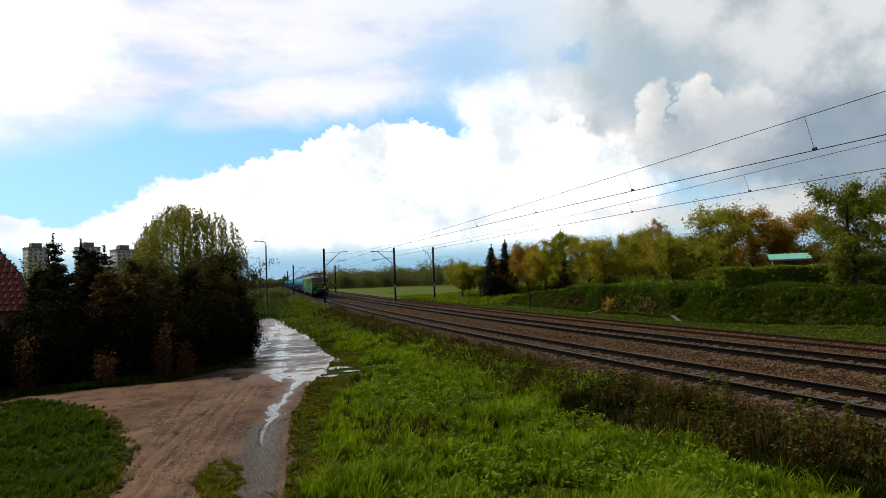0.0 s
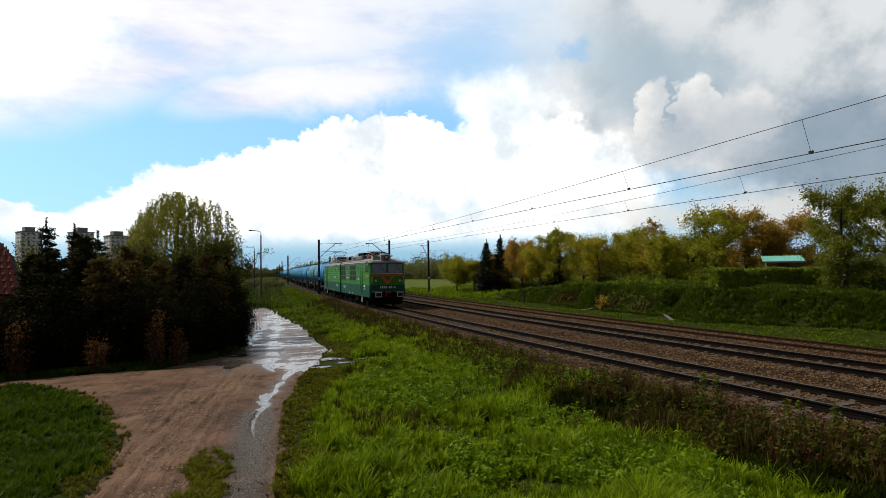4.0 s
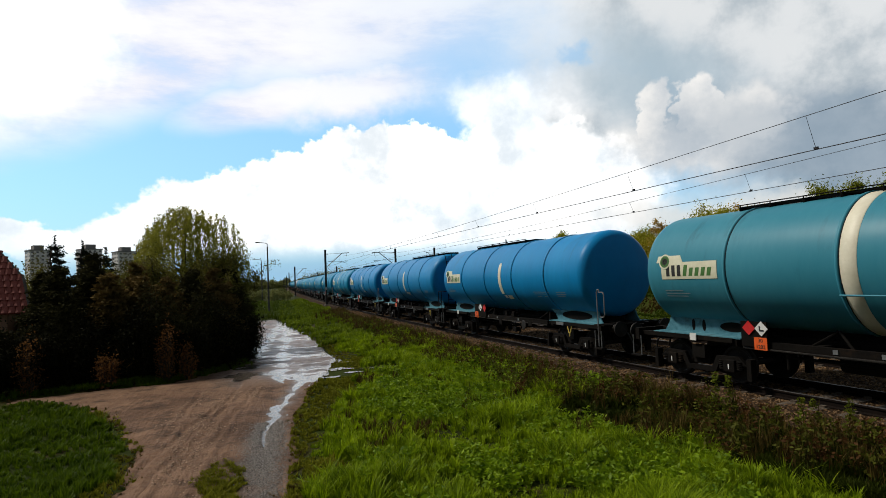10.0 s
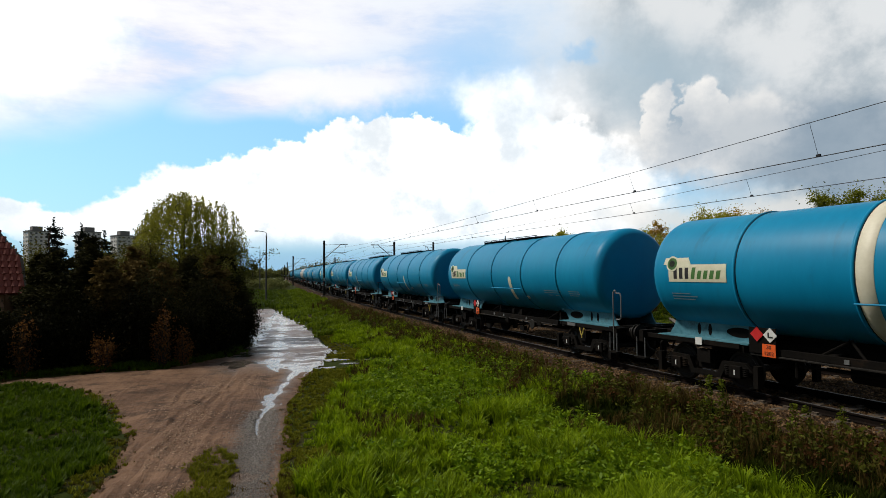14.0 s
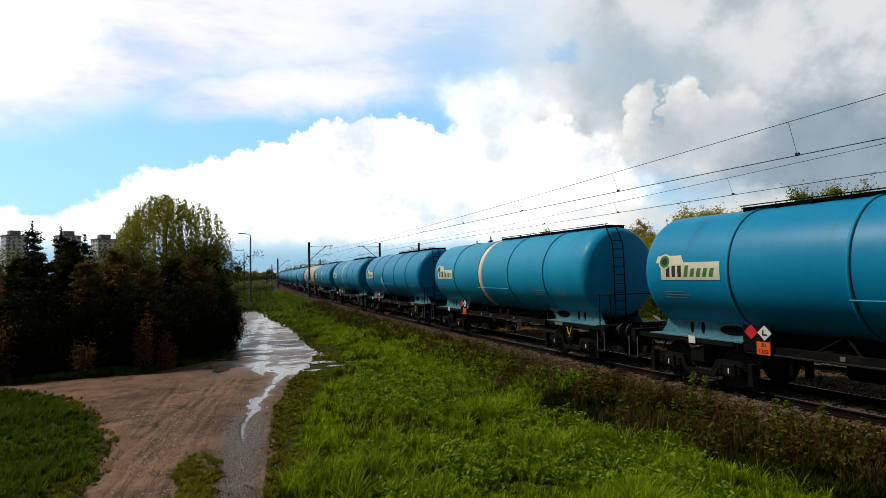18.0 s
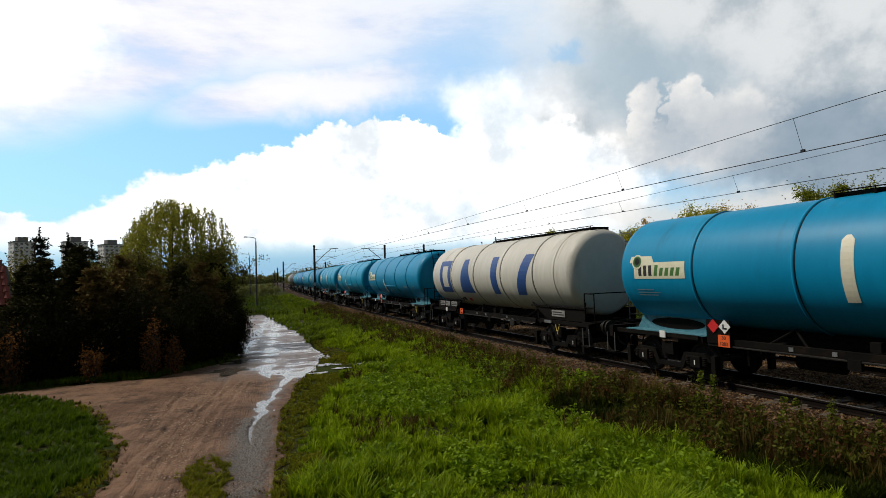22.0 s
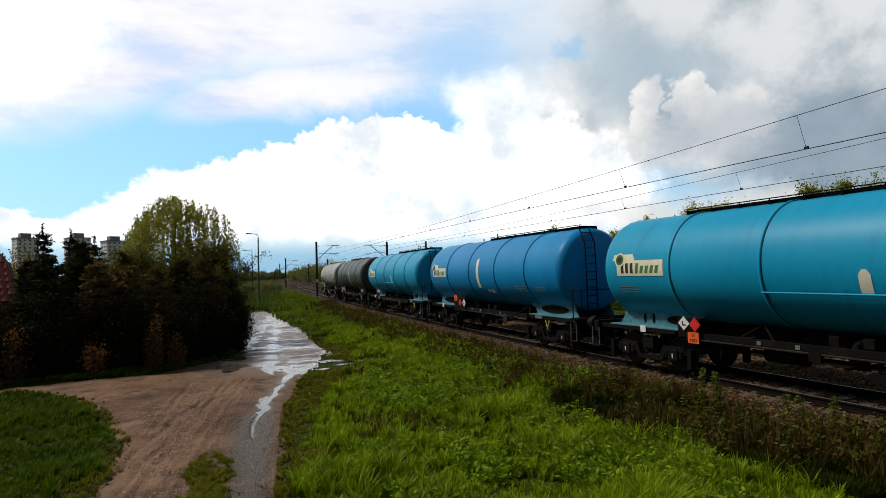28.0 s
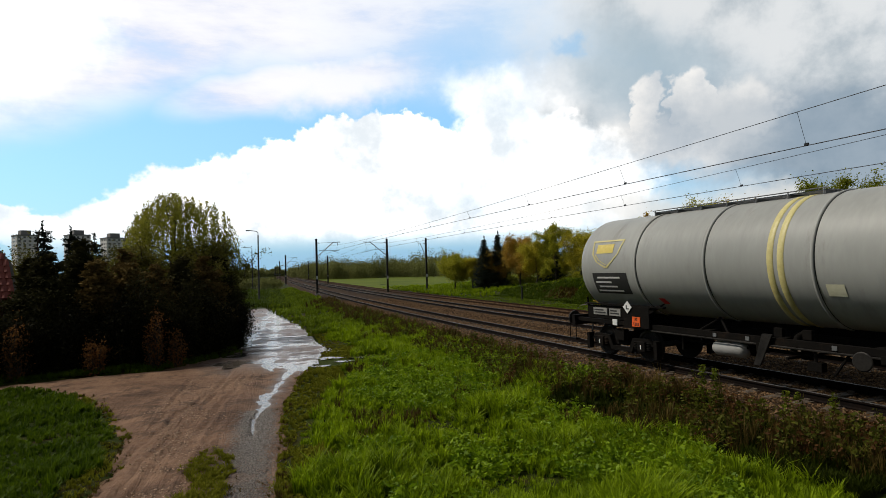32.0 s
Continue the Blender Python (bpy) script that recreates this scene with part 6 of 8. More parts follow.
        piece("logo", "shieldc", lambda: shell_patch(-5.52, -4.78, 15, 26, R_TANK + 0.008, 3), M_YELLOW, w, "worn orange-yellow block")
        for k, q in enumerate(((-5.70, -5.64, -5.78, -5.72, 14, 30), (-5.50, -5.43, -5.70, -5.64, 5, 14), (-5.13, -5.0, -5.50, -5.43, -2, 5),
                               (-4.58, -4.52, -4.44, -4.38, 14, 30), (-4.83, -4.76, -4.58, -4.52, 5, 14), (-5.10, -4.98, -4.83, -4.76, -2, 5), (-5.78, -4.38, -5.78, -4.38, 29.5, 31.5),
                               (-5.40, -5.36, -5.60, -5.55, 7, 14), (-5.05, -5.0, -5.40, -5.36, 1, 7))):
            piece("logo", "shield%d" % k, lambda q=q, k=k: shell_quad(*q, R_TANK + 0.008 + 0.0005 * k, 4), M_PALEYEL, w, "worn pale yellow shield outline")
        piece("label_plate", "redlab", lambda: shell_quad(-3.2, -3.0, -3.28, -3.08, -46, -38, R_TANK + 0.008, 3), M_HAZRED, w, "small dark red label")
        piece("air_reservoir", "airres", lambda: lathe(bmesh.new(), [(-1.68, 0.0), (-1.66, 0.13), (-1.58, 0.18), (-0.86, 0.18), (-0.78, 0.13), (-0.76, 0.0)], "x", 20, (0, -0.95, 0.72)), M_ROOF, w, "grey air reservoir", smooth=True)
        piece("support_plate", "supp", lambda: prism(bmesh.new(), [(-0.42, 0.48), (-0.26, 0.48), (0.06, 1.2), (-0.18, 1.2)], "y", -1.22, -1.18), M_BUFFER, w)
        piece("data_panel", "dpanel", lambda: shell_patch(-5.7, -4.2, -34, -8, R_TANK + 0.008, 6), M_RUBBER, w, "black data panel")
        for i in range(4):
            piece("lettering", "dp%d" % i, lambda i=i: shell_patch(-5.6 + 0.1 * (i % 2), -4.5 - 0.2 * (i % 3), -31 + i * 5.5, -29 + i * 5.5, R_TANK + 0.012, 2), M_WHITE, w)
        piece("data_panel", "dpanel2", lambda: shell_patch(5.3, 5.85, -24, -8, R_TANK + 0.008, 4), M_RUBBER, w, "black data panel")
        piece("lettering", "dp8", lambda: shell_patch(5.36, 5.78, -14, -10, R_TANK + 0.012, 2), M_WHITE, w)
    elif stripe == "letters":
        big_letters(w)
    if logo:
        piece("logo_plate", "logo", lambda: shell_patch(-5.72, -3.95, -8, 9, R_TANK + 0.008), M_LOGO, w, "cream company sign with plain dark bars")
        piece("logo_plate", "logo2", lambda: shell_quad(-5.9, -5.0, -5.85, -5.1, 9, 16, R_TANK + 0.008, 4), M_LOGO, w)
        piece("emblem", "lgring", lambda: ring_disc(0.155, 0.115, 0.006), M_LOGOGREEN, w, "round green emblem", m=flank(-5.60, 10.0, R_TANK + 0.012))
        piece("logo_plate", "lgdisc", lambda: ring_disc(0.20, 0.01, 0.006), M_LOGO, w, "cream disc behind the emblem", m=flank(-5.60, 10.0, R_TANK + 0.004))
        piece("emblem", "lghub", lambda: ring_disc(0.08, 0.045, 0.006), M_RUBBER, w, "dark hub of the emblem", m=flank(-5.60, 10.0, R_TANK + 0.012))
        for i in range(8):
            piece("lettering", "lg%d" % i, lambda i=i: shell_quad(-5.55 + 0.185 * i, -5.55 + 0.185 * i + 0.11, -5.55 + 0.185 * i + (0.0 if i < 3 else 0.05), -5.44 + 0.185 * i + (0.0 if i < 3 else 0.05), -5, 6 if i in (0, 1, 2, 3) else 3, R_TANK + 0.012, 3), M_RUBBER if i < 3 else M_LOGOGREEN, w)
        for k, (x0_, x1_, d) in enumerate(((-5.7, -5.1, -20), (-5.7, -4.9, -23), (-5.7, -5.0, -26), (3.0, 4.1, -24), (3.0, 3.9, -27), (3.2, 3.5, -31), (3.7, 4.0, -31), (4.6, 5.2, -24), (4.6, 5.2, -27), (4.6, 5.1, -30))):
            piece("lettering", "tx%d" % k, lambda a=x0_, b=x1_, d=d: shell_patch(a, b, d - 0.5, d + 0.5, R_TANK + 0.007, 1), M_FAINT, w)
    piece("lettering", "endno", lambda: boxes(*[(L_TANK + 0.36, L_TANK + 0.372, -1.02 + 0.075 * k, -0.97 + 0.075 * k, Z_TANK + 0.16, Z_TANK + 0.25) for k in range(9) if k not in (2, 5)]), M_FAINT, w, "faded row of plain pale bars")
    if rail_panel:
        piece("hand_bar", "hbar", lambda: pipe([(-1.15, -R_TANK * 0.95 - 0.05, Z_TANK - 0.58), (1.45, -R_TANK * 0.95 - 0.05, Z_TANK - 0.58)], 0.02), P, w)
        piece("cover_plate", "hpan", lambda: shell_patch(0.68, 1.42, -46, -22, R_TANK + 0.02, 6, 0.02), P, w)
    return w


def ring_disc(r1, r0, thick):
    """A flat ring lying in its own xy plane."""
    bm = bmesh.new()
    lathe(bm, [(0, r0), (thick, r0), (thick, r1), (0, r1)], "z", 20)
    return bm


def shell_quad(xb0, xb1, xt0, xt1, a0, a1, r, n=10):
    """A curved plate whose ends slant: xb at its foot, xt at its head."""
    bm = shell_patch(0, 1, a0, a1, r, n)
    lo, hi = Z_TANK + r * math.sin(radians(a0)), Z_TANK + r * math.sin(radians(a1))
    for v in bm.verts:
        k = (v.co.z - lo) / (hi - lo)
        a, b = xb0 + (xt0 - xb0) * k, xb1 + (xt1 - xb1) * k
        v.co.x = a + (b - a) * v.co.x
    return bm


def big_letters(w):
    """Four big plain blue shapes on the white tank's flank, and a fifth ring."""
    r = R_TANK + 0.008
    shapes = ((-5.2, -4.84, -5.2, -4.84, -33, 30), (-4.16, -3.80, -4.16, -3.80, -33, 30), (-4.84, -4.16, -4.84, -4.16, 19, 30), (-4.84, -4.16, -4.84, -4.16, -33, -22),
              (-2.77, -1.38, -2.32, -1.84, -33, 30), (0.58, 1.12, 0.58, 1.12, -33, 30), (2.58, 3.22, 3.30, 3.94, -33, 30))
    for k, q in enumerate(shapes):
        piece("emblem", "em%d" % k, lambda q=q: shell_quad(*q, r), M_LETBLUE, w, "big plain blue shape")
    piece("ring_band", "ring5", lambda: lathe(bmesh.new(), [(5.35, R_TANK), (5.37, R_TANK + 0.02), (5.41, R_TANK + 0.02), (5.43, R_TANK)], "x", 56, (0, 0, Z_TANK)), PAINT["white"], w, smooth=True)


TRAIN = [   # way of the tank's front behind the origin at 0 s, paint, stripe, full walkway, place of the bar
    (137.84, "bright", "bar", False, None), (152.63, "teal", "ring", False, None), (168.29, "bright", "bar", False, None),
    (182.93, "bright", "bar", True, None), (197.88, "bright", "bar", False, None), (212.50, "mid", "ring", True, None),
    (227.55, "mid", "low", False, 0.4), (242.70, "mid", "low", False, 0.4), (257.85, "mid", "low", True, None),
    (272.40, "mid", "low", False, 0.4), (287.65, "light", "ring", True, None), (302.90, "mid", "low", True, None),
    (318.35, "mid", "ring", True, None), (333.81, "mid", "bar", True, -0.2), (348.89, "white", "letters", True, None),
    (364.01, "mid", "low", True, None), (379.14, "light", "low", True, None), (394.51, "light", "bar", False, None),
    (409.66, "mid", "low", False, None), (424.92, "light", "low", False, 0.85), (439.95, "bright", "bar", True, -0.3),
    (455.12, "light", "low", True, 0.6), (470.80, "dark", "worn", False, None), (486.30, "grey", "twin", False, None)]

track(0.0, 0.0, False, "near main-line track with steel rails on concrete sleepers", 92)
track(TRACK_GAP, 0.0, False, "second main-line track with steel rails on concrete sleepers", 92)
track(TRACK_GAP + 4.7, -0.19, True, "disused rusty siding on dark timber sleepers", 60)
overhead(0.0, "thin contact and catenary wires with droppers over the near track")
overhead(TRACK_GAP, "thin contact and catenary wires with droppers over the second track")
mast(6.3, 79.5, float(line_x(79.5)) - 6.3 + 1.2, "dark steel catenary mast with a bracket, standing beside the near track", 7.7)
mast(16.2, 80.3, -3.0, "dark steel catenary mast with a bracket, standing beyond the second track", 7.9)
mast(23.4, 85.5, -1.2, "dark steel mast with a short bracket, standing at the field's edge", 8.2)
for yy in (155, 231, 306, 380, 455):
    mast(float(line_x(yy)) - 3.0, yy, 2.8, "dark steel catenary mast with a bracket, far down the line", 7.8, r=0.18)
    mast(float(line_x(yy)) + TRACK_GAP + 3.2, yy + 1, -3.0, "dark steel catenary mast with a bracket, far down the line", 7.8, r=0.18)

FOURTH = min(range(len(TRAIN)), key=lambda k: abs(TRAIN[k][0] - 168))
ODD = min(range(len(TRAIN)), key=lambda k: abs(TRAIN[k][0] - 319))
lead, trail = loco_section(True), loco_section(False)
S_LOCO = 106.1
VEHICLES = [(lead, S_LOCO + 6.9, 0), (trail, S_LOCO + 7.15 + 14.9, 180)]
for i, (c, shade_key, stripe, full, bar_x) in enumerate(TRAIN):
    w = tank_wagon(shade_key, stripe, full, logo=stripe not in ("letters", "twin") and shade_key != "dark", rail_panel=stripe in ("low", "ring"), saddle=shade_key not in ("white", "dark", "grey"), bar_x=bar_x, plates={1: 1, len(TRAIN) - 5: 4, len(TRAIN) - 4: 2, len(TRAIN) - 3: 3, ODD: 4, FOURTH: 5, len(TRAIN) - 1: 6}.get(i, 0 if i < 5 else 1))
    VEHICLES.append((w, c + 5.5, 0))
for ob, s0, flip in VEHICLES:
    ob.matrix_basis = on_line(s0) @ pose(0, 0, 0, 0, 0, flip)

# ---- plants ----
def leaf_cloud(points, size, rng, squash=1.0, long=1.0):
    """Small two-triangle leaves at the points, turned every way."""
    n = len(points)
    d = rng.normal(size=(n, 3))
    d[:, 2] *= squash
    d /= np.linalg.norm(d, axis=1, keepdims=True) + 1e-9
    e = np.cross(d, rng.normal(size=(n, 3)))
    e /= np.linalg.norm(e, axis=1, keepdims=True) + 1e-9
    s = size * rng.uniform(0.6, 1.35, (n, 1))
    a, b = d * s * long, e * s * 0.5
    v = np.stack([points - a, points + b * 1.0, points + a, points - b], 1).reshape(-1, 3)
    f = np.arange(4 * n).reshape(n, 4)
    return v, f


def join(chunks):
    vs, fs, k = [], [], 0
    for v, f in chunks:
        vs.append(v)
        fs.append(f + k)
        k += len(v)
    return np.concatenate(vs), np.concatenate(fs)


def limb(a, b, r0, r1, seg=6, bend=None, rng=None, n=5):
    """A tapered, bent branch; returns its mesh chunk and its middle line."""
    a, b = np.asarray(a, float), np.asarray(b, float)
    t = np.linspace(0, 1, n)[:, None]
    line = a + (b - a) * t
    if rng is not None:
        off = rng.normal(size=(n, 3)) * np.linalg.norm(b - a) * (bend or 0.06)
        off[0] = 0
        line = line + off * np.sin(t * math.pi * 0.9)
    d = b - a
    d /= np.linalg.norm(d) + 1e-9
    u = np.cross(d, [0.3, 0.9, 0.1])
    u /= np.linalg.norm(u) + 1e-9
    w = np.cross(d, u)
    ang = np.linspace(0, 2 * math.pi, seg, endpoint=False)
    ring = np.cos(ang)[:, None] * u + np.sin(ang)[:, None] * w
    r = (r0 + (r1 - r0) * t)
    v = (line[:, None, :] + ring[None] * r[:, :, None]).reshape(-1, 3)
    idx = np.arange(n * seg).reshape(n, seg)
    nx = np.roll(idx, -1, 1)
    f = np.stack([idx[:-1], nx[:-1], nx[1:], idx[1:]], -1).reshape(-1, 4)
    return (v, f), line


def tree(name, x, y, height, spread_, leaves, size, leaf_mat, label, seed, z=None, trunk=0.16, clear=0.22, kind="round", category="tree", lean=0.0, blossom=0):
    rng = np.random.default_rng(seed)
    z = float(soil_z(np.array(float(x)), np.array(float(y)))) - 0.05 if z is None else z
    t = empty(name, pose(x, y, z, 0, 0, 0))
    tagged(t, label, category)
    wood, tips = [], []
    top = np.array([lean * height, rng.normal() * 0.03 * height, height * 0.93])
    c, line = limb((0, 0, 0), top, trunk, trunk * 0.15, 8, 0.02, rng, 9)
    wood.append(c)
    if kind in ("round", "willow"):
        for i in range(22 if kind == "round" else 16):
            k = clear + (0.95 - clear) * (i + rng.uniform(0, 1)) / (22 if kind == "round" else 16)
            p = np.array([np.interp(k, np.linspace(0, 1, 9), line[:, j]) for j in range(3)])
            az = rng.uniform(0, 2 * math.pi)
            reach = spread_ * math.sqrt(max(0.05, 1 - ((k - 0.5) / 0.62) ** 2)) * rng.uniform(0.65, 1.1)
            q = p + np.array([math.cos(az) * reach, math.sin(az) * reach, reach * rng.uniform(0.25, 0.8)])
            if kind == "willow":
                q = p + (q - p) * 0.62
            q[2] = min(q[2], height * rng.uniform(0.9, 1.03))
            c, ln = limb(p, q, trunk * 0.45 * (1.1 - k), 0.012, 5, 0.08, rng)
            wood.append(c)
            tips += [ln[2:], ln[2:]]
            for j in range(4):
                s = ln[rng.integers(2, 5)]
                e = s + rng.normal(size=3) * [0.38, 0.38, 0.3] * reach * 0.75 + [0, 0, 0.1 * reach]
                c, l2 = limb(s, e, 0.022, 0.006, 4, 0.08, rng, 4)
                wood.append(c)
                tips.append(l2)
        pts = np.concatenate(tips)
        base_p = pts[rng.integers(0, len(pts), leaves)]
        if kind == "willow":            # hanging shoots from a domed crown
            k = 1000
            az, el = rng.uniform(0, 2 * math.pi, k), np.arcsin(rng.uniform(0.0, 1, k))
            rr = spread_ * (1 - 0.25 * rng.uniform(0, 1, k) ** 2) * (1 + (0.10 * np.sin(3 * az + 1) + 0.06 * np.sin(7 * az)) * np.cos(el))
            head = np.stack([np.cos(az) * np.cos(el) * rr, np.sin(az) * np.cos(el) * rr, height * 0.58 + np.sin(el) * rr * height * 0.42 / spread_], -1)
            length = rng.uniform(0.2, 0.9, k) * height * (0.16 + 0.16 * np.cos(el))
            own = rng.integers(0, k, leaves)
            d = rng.uniform(0, 1, leaves)
            pos = head[own] + rng.normal(size=(leaves, 3)) * [0.05, 0.05, 0.03]
            pos[:, 2] -= d * length[own]
            pos[:, :2] *= (1 + 0.05 * d)[:, None]
            v, f = leaf_cloud(pos, size, rng, 3.0, 1.3)
        else:
            pos = base_p + rng.normal(size=(leaves, 3)) * spread_ * rng.choice([0.05, 0.10, 0.17], (leaves, 1))
            v, f = leaf_cloud(pos, size, rng)
    elif kind == "spruce":                  # regular whorls of drooping boughs under a bare leader
        chunks = []
        whorls = int(height * 3.3)
        for i in range(whorls):
            k = 0.05 + 0.90 * i / whorls
            for j in range(9 if k < 0.75 else 6):
                az = 2 * math.pi * (j + 0.37 * i) / 8 + rng.normal() * 0.2
                r = spread_ * (1 - k) ** 0.9 * rng.uniform(0.5, 1.2) + 0.1
                p = np.array([lean * height * k, 0, height * k + rng.normal() * 0.04])
                out_ = np.array([math.cos(az), math.sin(az), 0])
                t_ = np.linspace(0, 1, 5)[:, None]
                ln = p + out_ * r * t_ + np.array([0, 0, 1]) * (-0.42 * r * t_ + 0.24 * r * t_ ** 3)
                for q0, q1 in zip(ln[:-1], ln[1:]):
                    wood.append(limb(q0, q1, 0.012, 0.008, 3, n=2)[0])
                n = max(10, int(leaves / whorls / 7 * (0.3 + 1.4 * (1 - k))))
                s = rng.uniform(0.08, 1.04, n)
                pos = np.stack([np.interp(s, t_[:, 0], ln[:, c]) for c in range(3)], -1)
                pos += rng.normal(size=(n, 3)) * [0.10 * r + 0.03, 0.10 * r + 0.03, 0.05] + np.stack([0 * s, 0 * s, -np.abs(rng.normal(size=n)) * 0.09 * r], -1)
                chunks.append(pos)
        n = 60
        s = rng.uniform(0.9, 1.0, n)[:, None]
        chunks.append(s * [lean * height, 0, height] + rng.normal(size=(n, 3)) * 0.025)
        v, f = leaf_cloud(np.concatenate(chunks), size, rng, 0.5, 1.4)
    else:                                   # a conifer: whorls of drooping boughs
        tiers = int(height * 3.2)
        chunks = []
        for i in range(tiers * (1 if kind == "upright" else 2)):
            k = 0.06 + 0.92 * i / tiers if kind == "upright" else 0.05 + 0.93 * rng.uniform(0, 1) ** 1.25
            r = spread_ * (1 - k) ** (0.85 if kind == "upright" else 1.15) * rng.uniform(0.6, 1.15) + 0.06
            k0 = k
            for j in range(7 if k < 0.8 else 4):
                k = min(0.985, k0 + rng.uniform(-0.5, 0.5) / tiers)
                az = rng.uniform(0, 2 * math.pi)
                p = np.array([lean * height * k, 0, height * k])
                up = 0.35 if kind == "upright" else -0.22
                q = p + np.array([math.cos(az) * r, math.sin(az) * r, r * up + rng.normal() * 0.05])
                c, ln = limb(p, q, 0.03 * (1 - k) + 0.008, 0.005, 3, 0.03, rng, 4)
                wood.append(c)
                n = max(6, int(leaves / tiers / 6))
                s = rng.uniform(0.15, 1.05, n)[:, None]
                chunks.append(p + (q - p) * s + rng.normal(size=(n, 3)) * ([0.09, 0.09, 0.06] if kind == "upright" else [0.05, 0.05, 0.03]) * (0.6 + r))
        v, f = leaf_cloud(np.concatenate(chunks), size, rng, 0.5, 1.4)
    wv, wf = join(wood)
    part("trunk", mesh_np("trunk", wv, wf, M_BARK, True), None, t)
    part("crown", mesh_np("crown", v, f, leaf_mat), None, t)
    if blossom:
        pos = pts[rng.integers(0, len(pts), blossom)] + rng.normal(size=(blossom, 3)) * spread_ * 0.14
        bv, bf = leaf_cloud(pos, size * 0.8, rng)
        part("blossom", mesh_np("blossom", bv, bf, M_BLOSSOM), None, t, "small white blossoms")
    return t


def shrub(name, x, y, wide, deep, height, leaves, size, leaf_mat, label, seed, z=None, category="bush"):
    """A bush: stems from the ground and leaves in clumps over a lumpy body."""
    rng = np.random.default_rng(seed)
    z = float(soil_z(np.array(float(x)), np.array(float(y)))) - 0.05 if z is None else z
    t = empty(name, pose(x, y, z))
    tagged(t, label, category)
    stems, pts = [], []
    for i in range(26):
        az, rr = rng.uniform(0, 2 * math.pi), math.sqrt(rng.uniform(0, 1))
        q = np.array([math.cos(az) * rr * wide, math.sin(az) * rr * deep, height * (1 - 0.45 * rr ** 2) * rng.uniform(0.7, 1.05)])
        c, ln = limb((q[0] * 0.25, q[1] * 0.25, 0), q, 0.03, 0.006, 4, 0.05, rng, 6)
        stems.append(c)
        pts.append(ln[1:])
    pts = np.concatenate(pts)
    pos = pts[rng.integers(0, len(pts), leaves)] + rng.normal(size=(leaves, 3)) * [0.22 * wide, 0.22 * deep, 0.10 * height]
    pos[:, 2] = np.abs(pos[:, 2])
    v, f = leaf_cloud(pos, size, rng)
    wv, wf = join(stems)
    part("branchwork", mesh_np("branchwork", wv, wf, M_BARK, True), None, t)
    part("foliage", mesh_np("foliage", v, f, leaf_mat), None, t)
    return t


# the dark thicket beside the road
THICKET = (  # x, y, height, spread, kind
    (-10.6, 26.0, 2.9, 1.3), (-9.0, 26.4, 4.5, 1.2), (-8.2, 25.6, 4.6, 1.5), (-7.3, 26.6, 5.2, 1.3), (-6.4, 25.4, 4.4, 1.5), (-5.4, 25.9, 4.3, 1.5), (-4.5, 26.6, 4.1, 1.5), (-3.7, 27.6, 4.5, 1.5), (-2.9, 28.8, 4.6, 1.6), (-2.4, 31.0, 4.7, 1.6), (-2.6, 34.0, 4.7, 1.7), (-2.8, 38.0, 5.0, 1.8), (-11.8, 25.0, 2.6, 1.3), (-7.9, 28.6, 5.2, 1.2), (-6.0, 28.0, 4.9, 1.4))
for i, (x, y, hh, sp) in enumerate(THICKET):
    tree("conifer", x, y, hh, sp, 17000, 0.055, M_BROWNCON if i in (4, 5, 6, 8, 14) else M_NEEDLELIT, "dense dark conifer in the thicket beside the dirt road", 100 + i, kind="upright", category="conifer", clear=0.0, trunk=0.1)
# low bushes take the shade-dark needles, those over 3 m the lighter ones
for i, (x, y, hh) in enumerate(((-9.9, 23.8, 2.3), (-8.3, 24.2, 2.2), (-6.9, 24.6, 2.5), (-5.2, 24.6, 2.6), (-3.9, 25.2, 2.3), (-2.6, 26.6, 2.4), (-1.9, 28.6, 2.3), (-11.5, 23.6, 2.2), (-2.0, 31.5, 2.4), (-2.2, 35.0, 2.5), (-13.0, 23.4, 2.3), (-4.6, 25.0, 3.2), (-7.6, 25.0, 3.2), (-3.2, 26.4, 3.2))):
    shrub("bush", x, y, 1.0, 0.8, hh, 9500, 0.055, M_NEEDLELIT if hh > 3 else M_NEEDLESHADE, "dense dark evergreen bush at the road's edge", 140 + i)
for i, (x, y, hh) in enumerate(((-8.4, 23.4, 2.1), (-6.0, 23.5, 1.5), (-4.15, 24.0, 2.3), (-3.5, 24.3, 1.5))):
    shrub("bush", x, y, 0.42, 0.35, hh, 1150, 0.045, M_BRONZE, "thin bush with bronze spring leaves before the thicket", 160 + i)
for i, (x, y, hh) in enumerate(((-5.4, 30.2, 4.7), (-3.4, 31.4, 5.0), (-2.9, 33.2, 5.0), (-6.8, 30.6, 4.7), (-4.4, 29.6, 4.5))):
    tree("tree", x, y, hh, 1.8, 15000, 0.055, M_OLIVE, "olive leafy tree crowding the thicket under the willow", 170 + i, clear=0.1)
shrub("bush", -10.15, 29.2, 0.75, 0.7, 5.0, 9000, 0.06, M_OLIVE, "tall olive-green bush beside the red roofed house", 181)
tree("willow_tree", -4.6, 33.2, 8.0, 2.75, 40000, 0.045, M_WILLOW, "weeping willow with hanging yellow-green shoots above the thicket", 7, kind="willow", trunk=0.3)
tree("spruce_tree", -10.4, 32.0, 6.4, 1.75, 15000, 0.055, M_SPRUCE, "slim dark spruce behind the thicket", 8, kind="spruce", category="conifer")
tree("spruce_tree", -9.5, 33.0, 6.2, 1.75, 15000, 0.055, M_SPRUCE, "slim dark spruce behind the thicket", 9, kind="spruce", category="conifer")
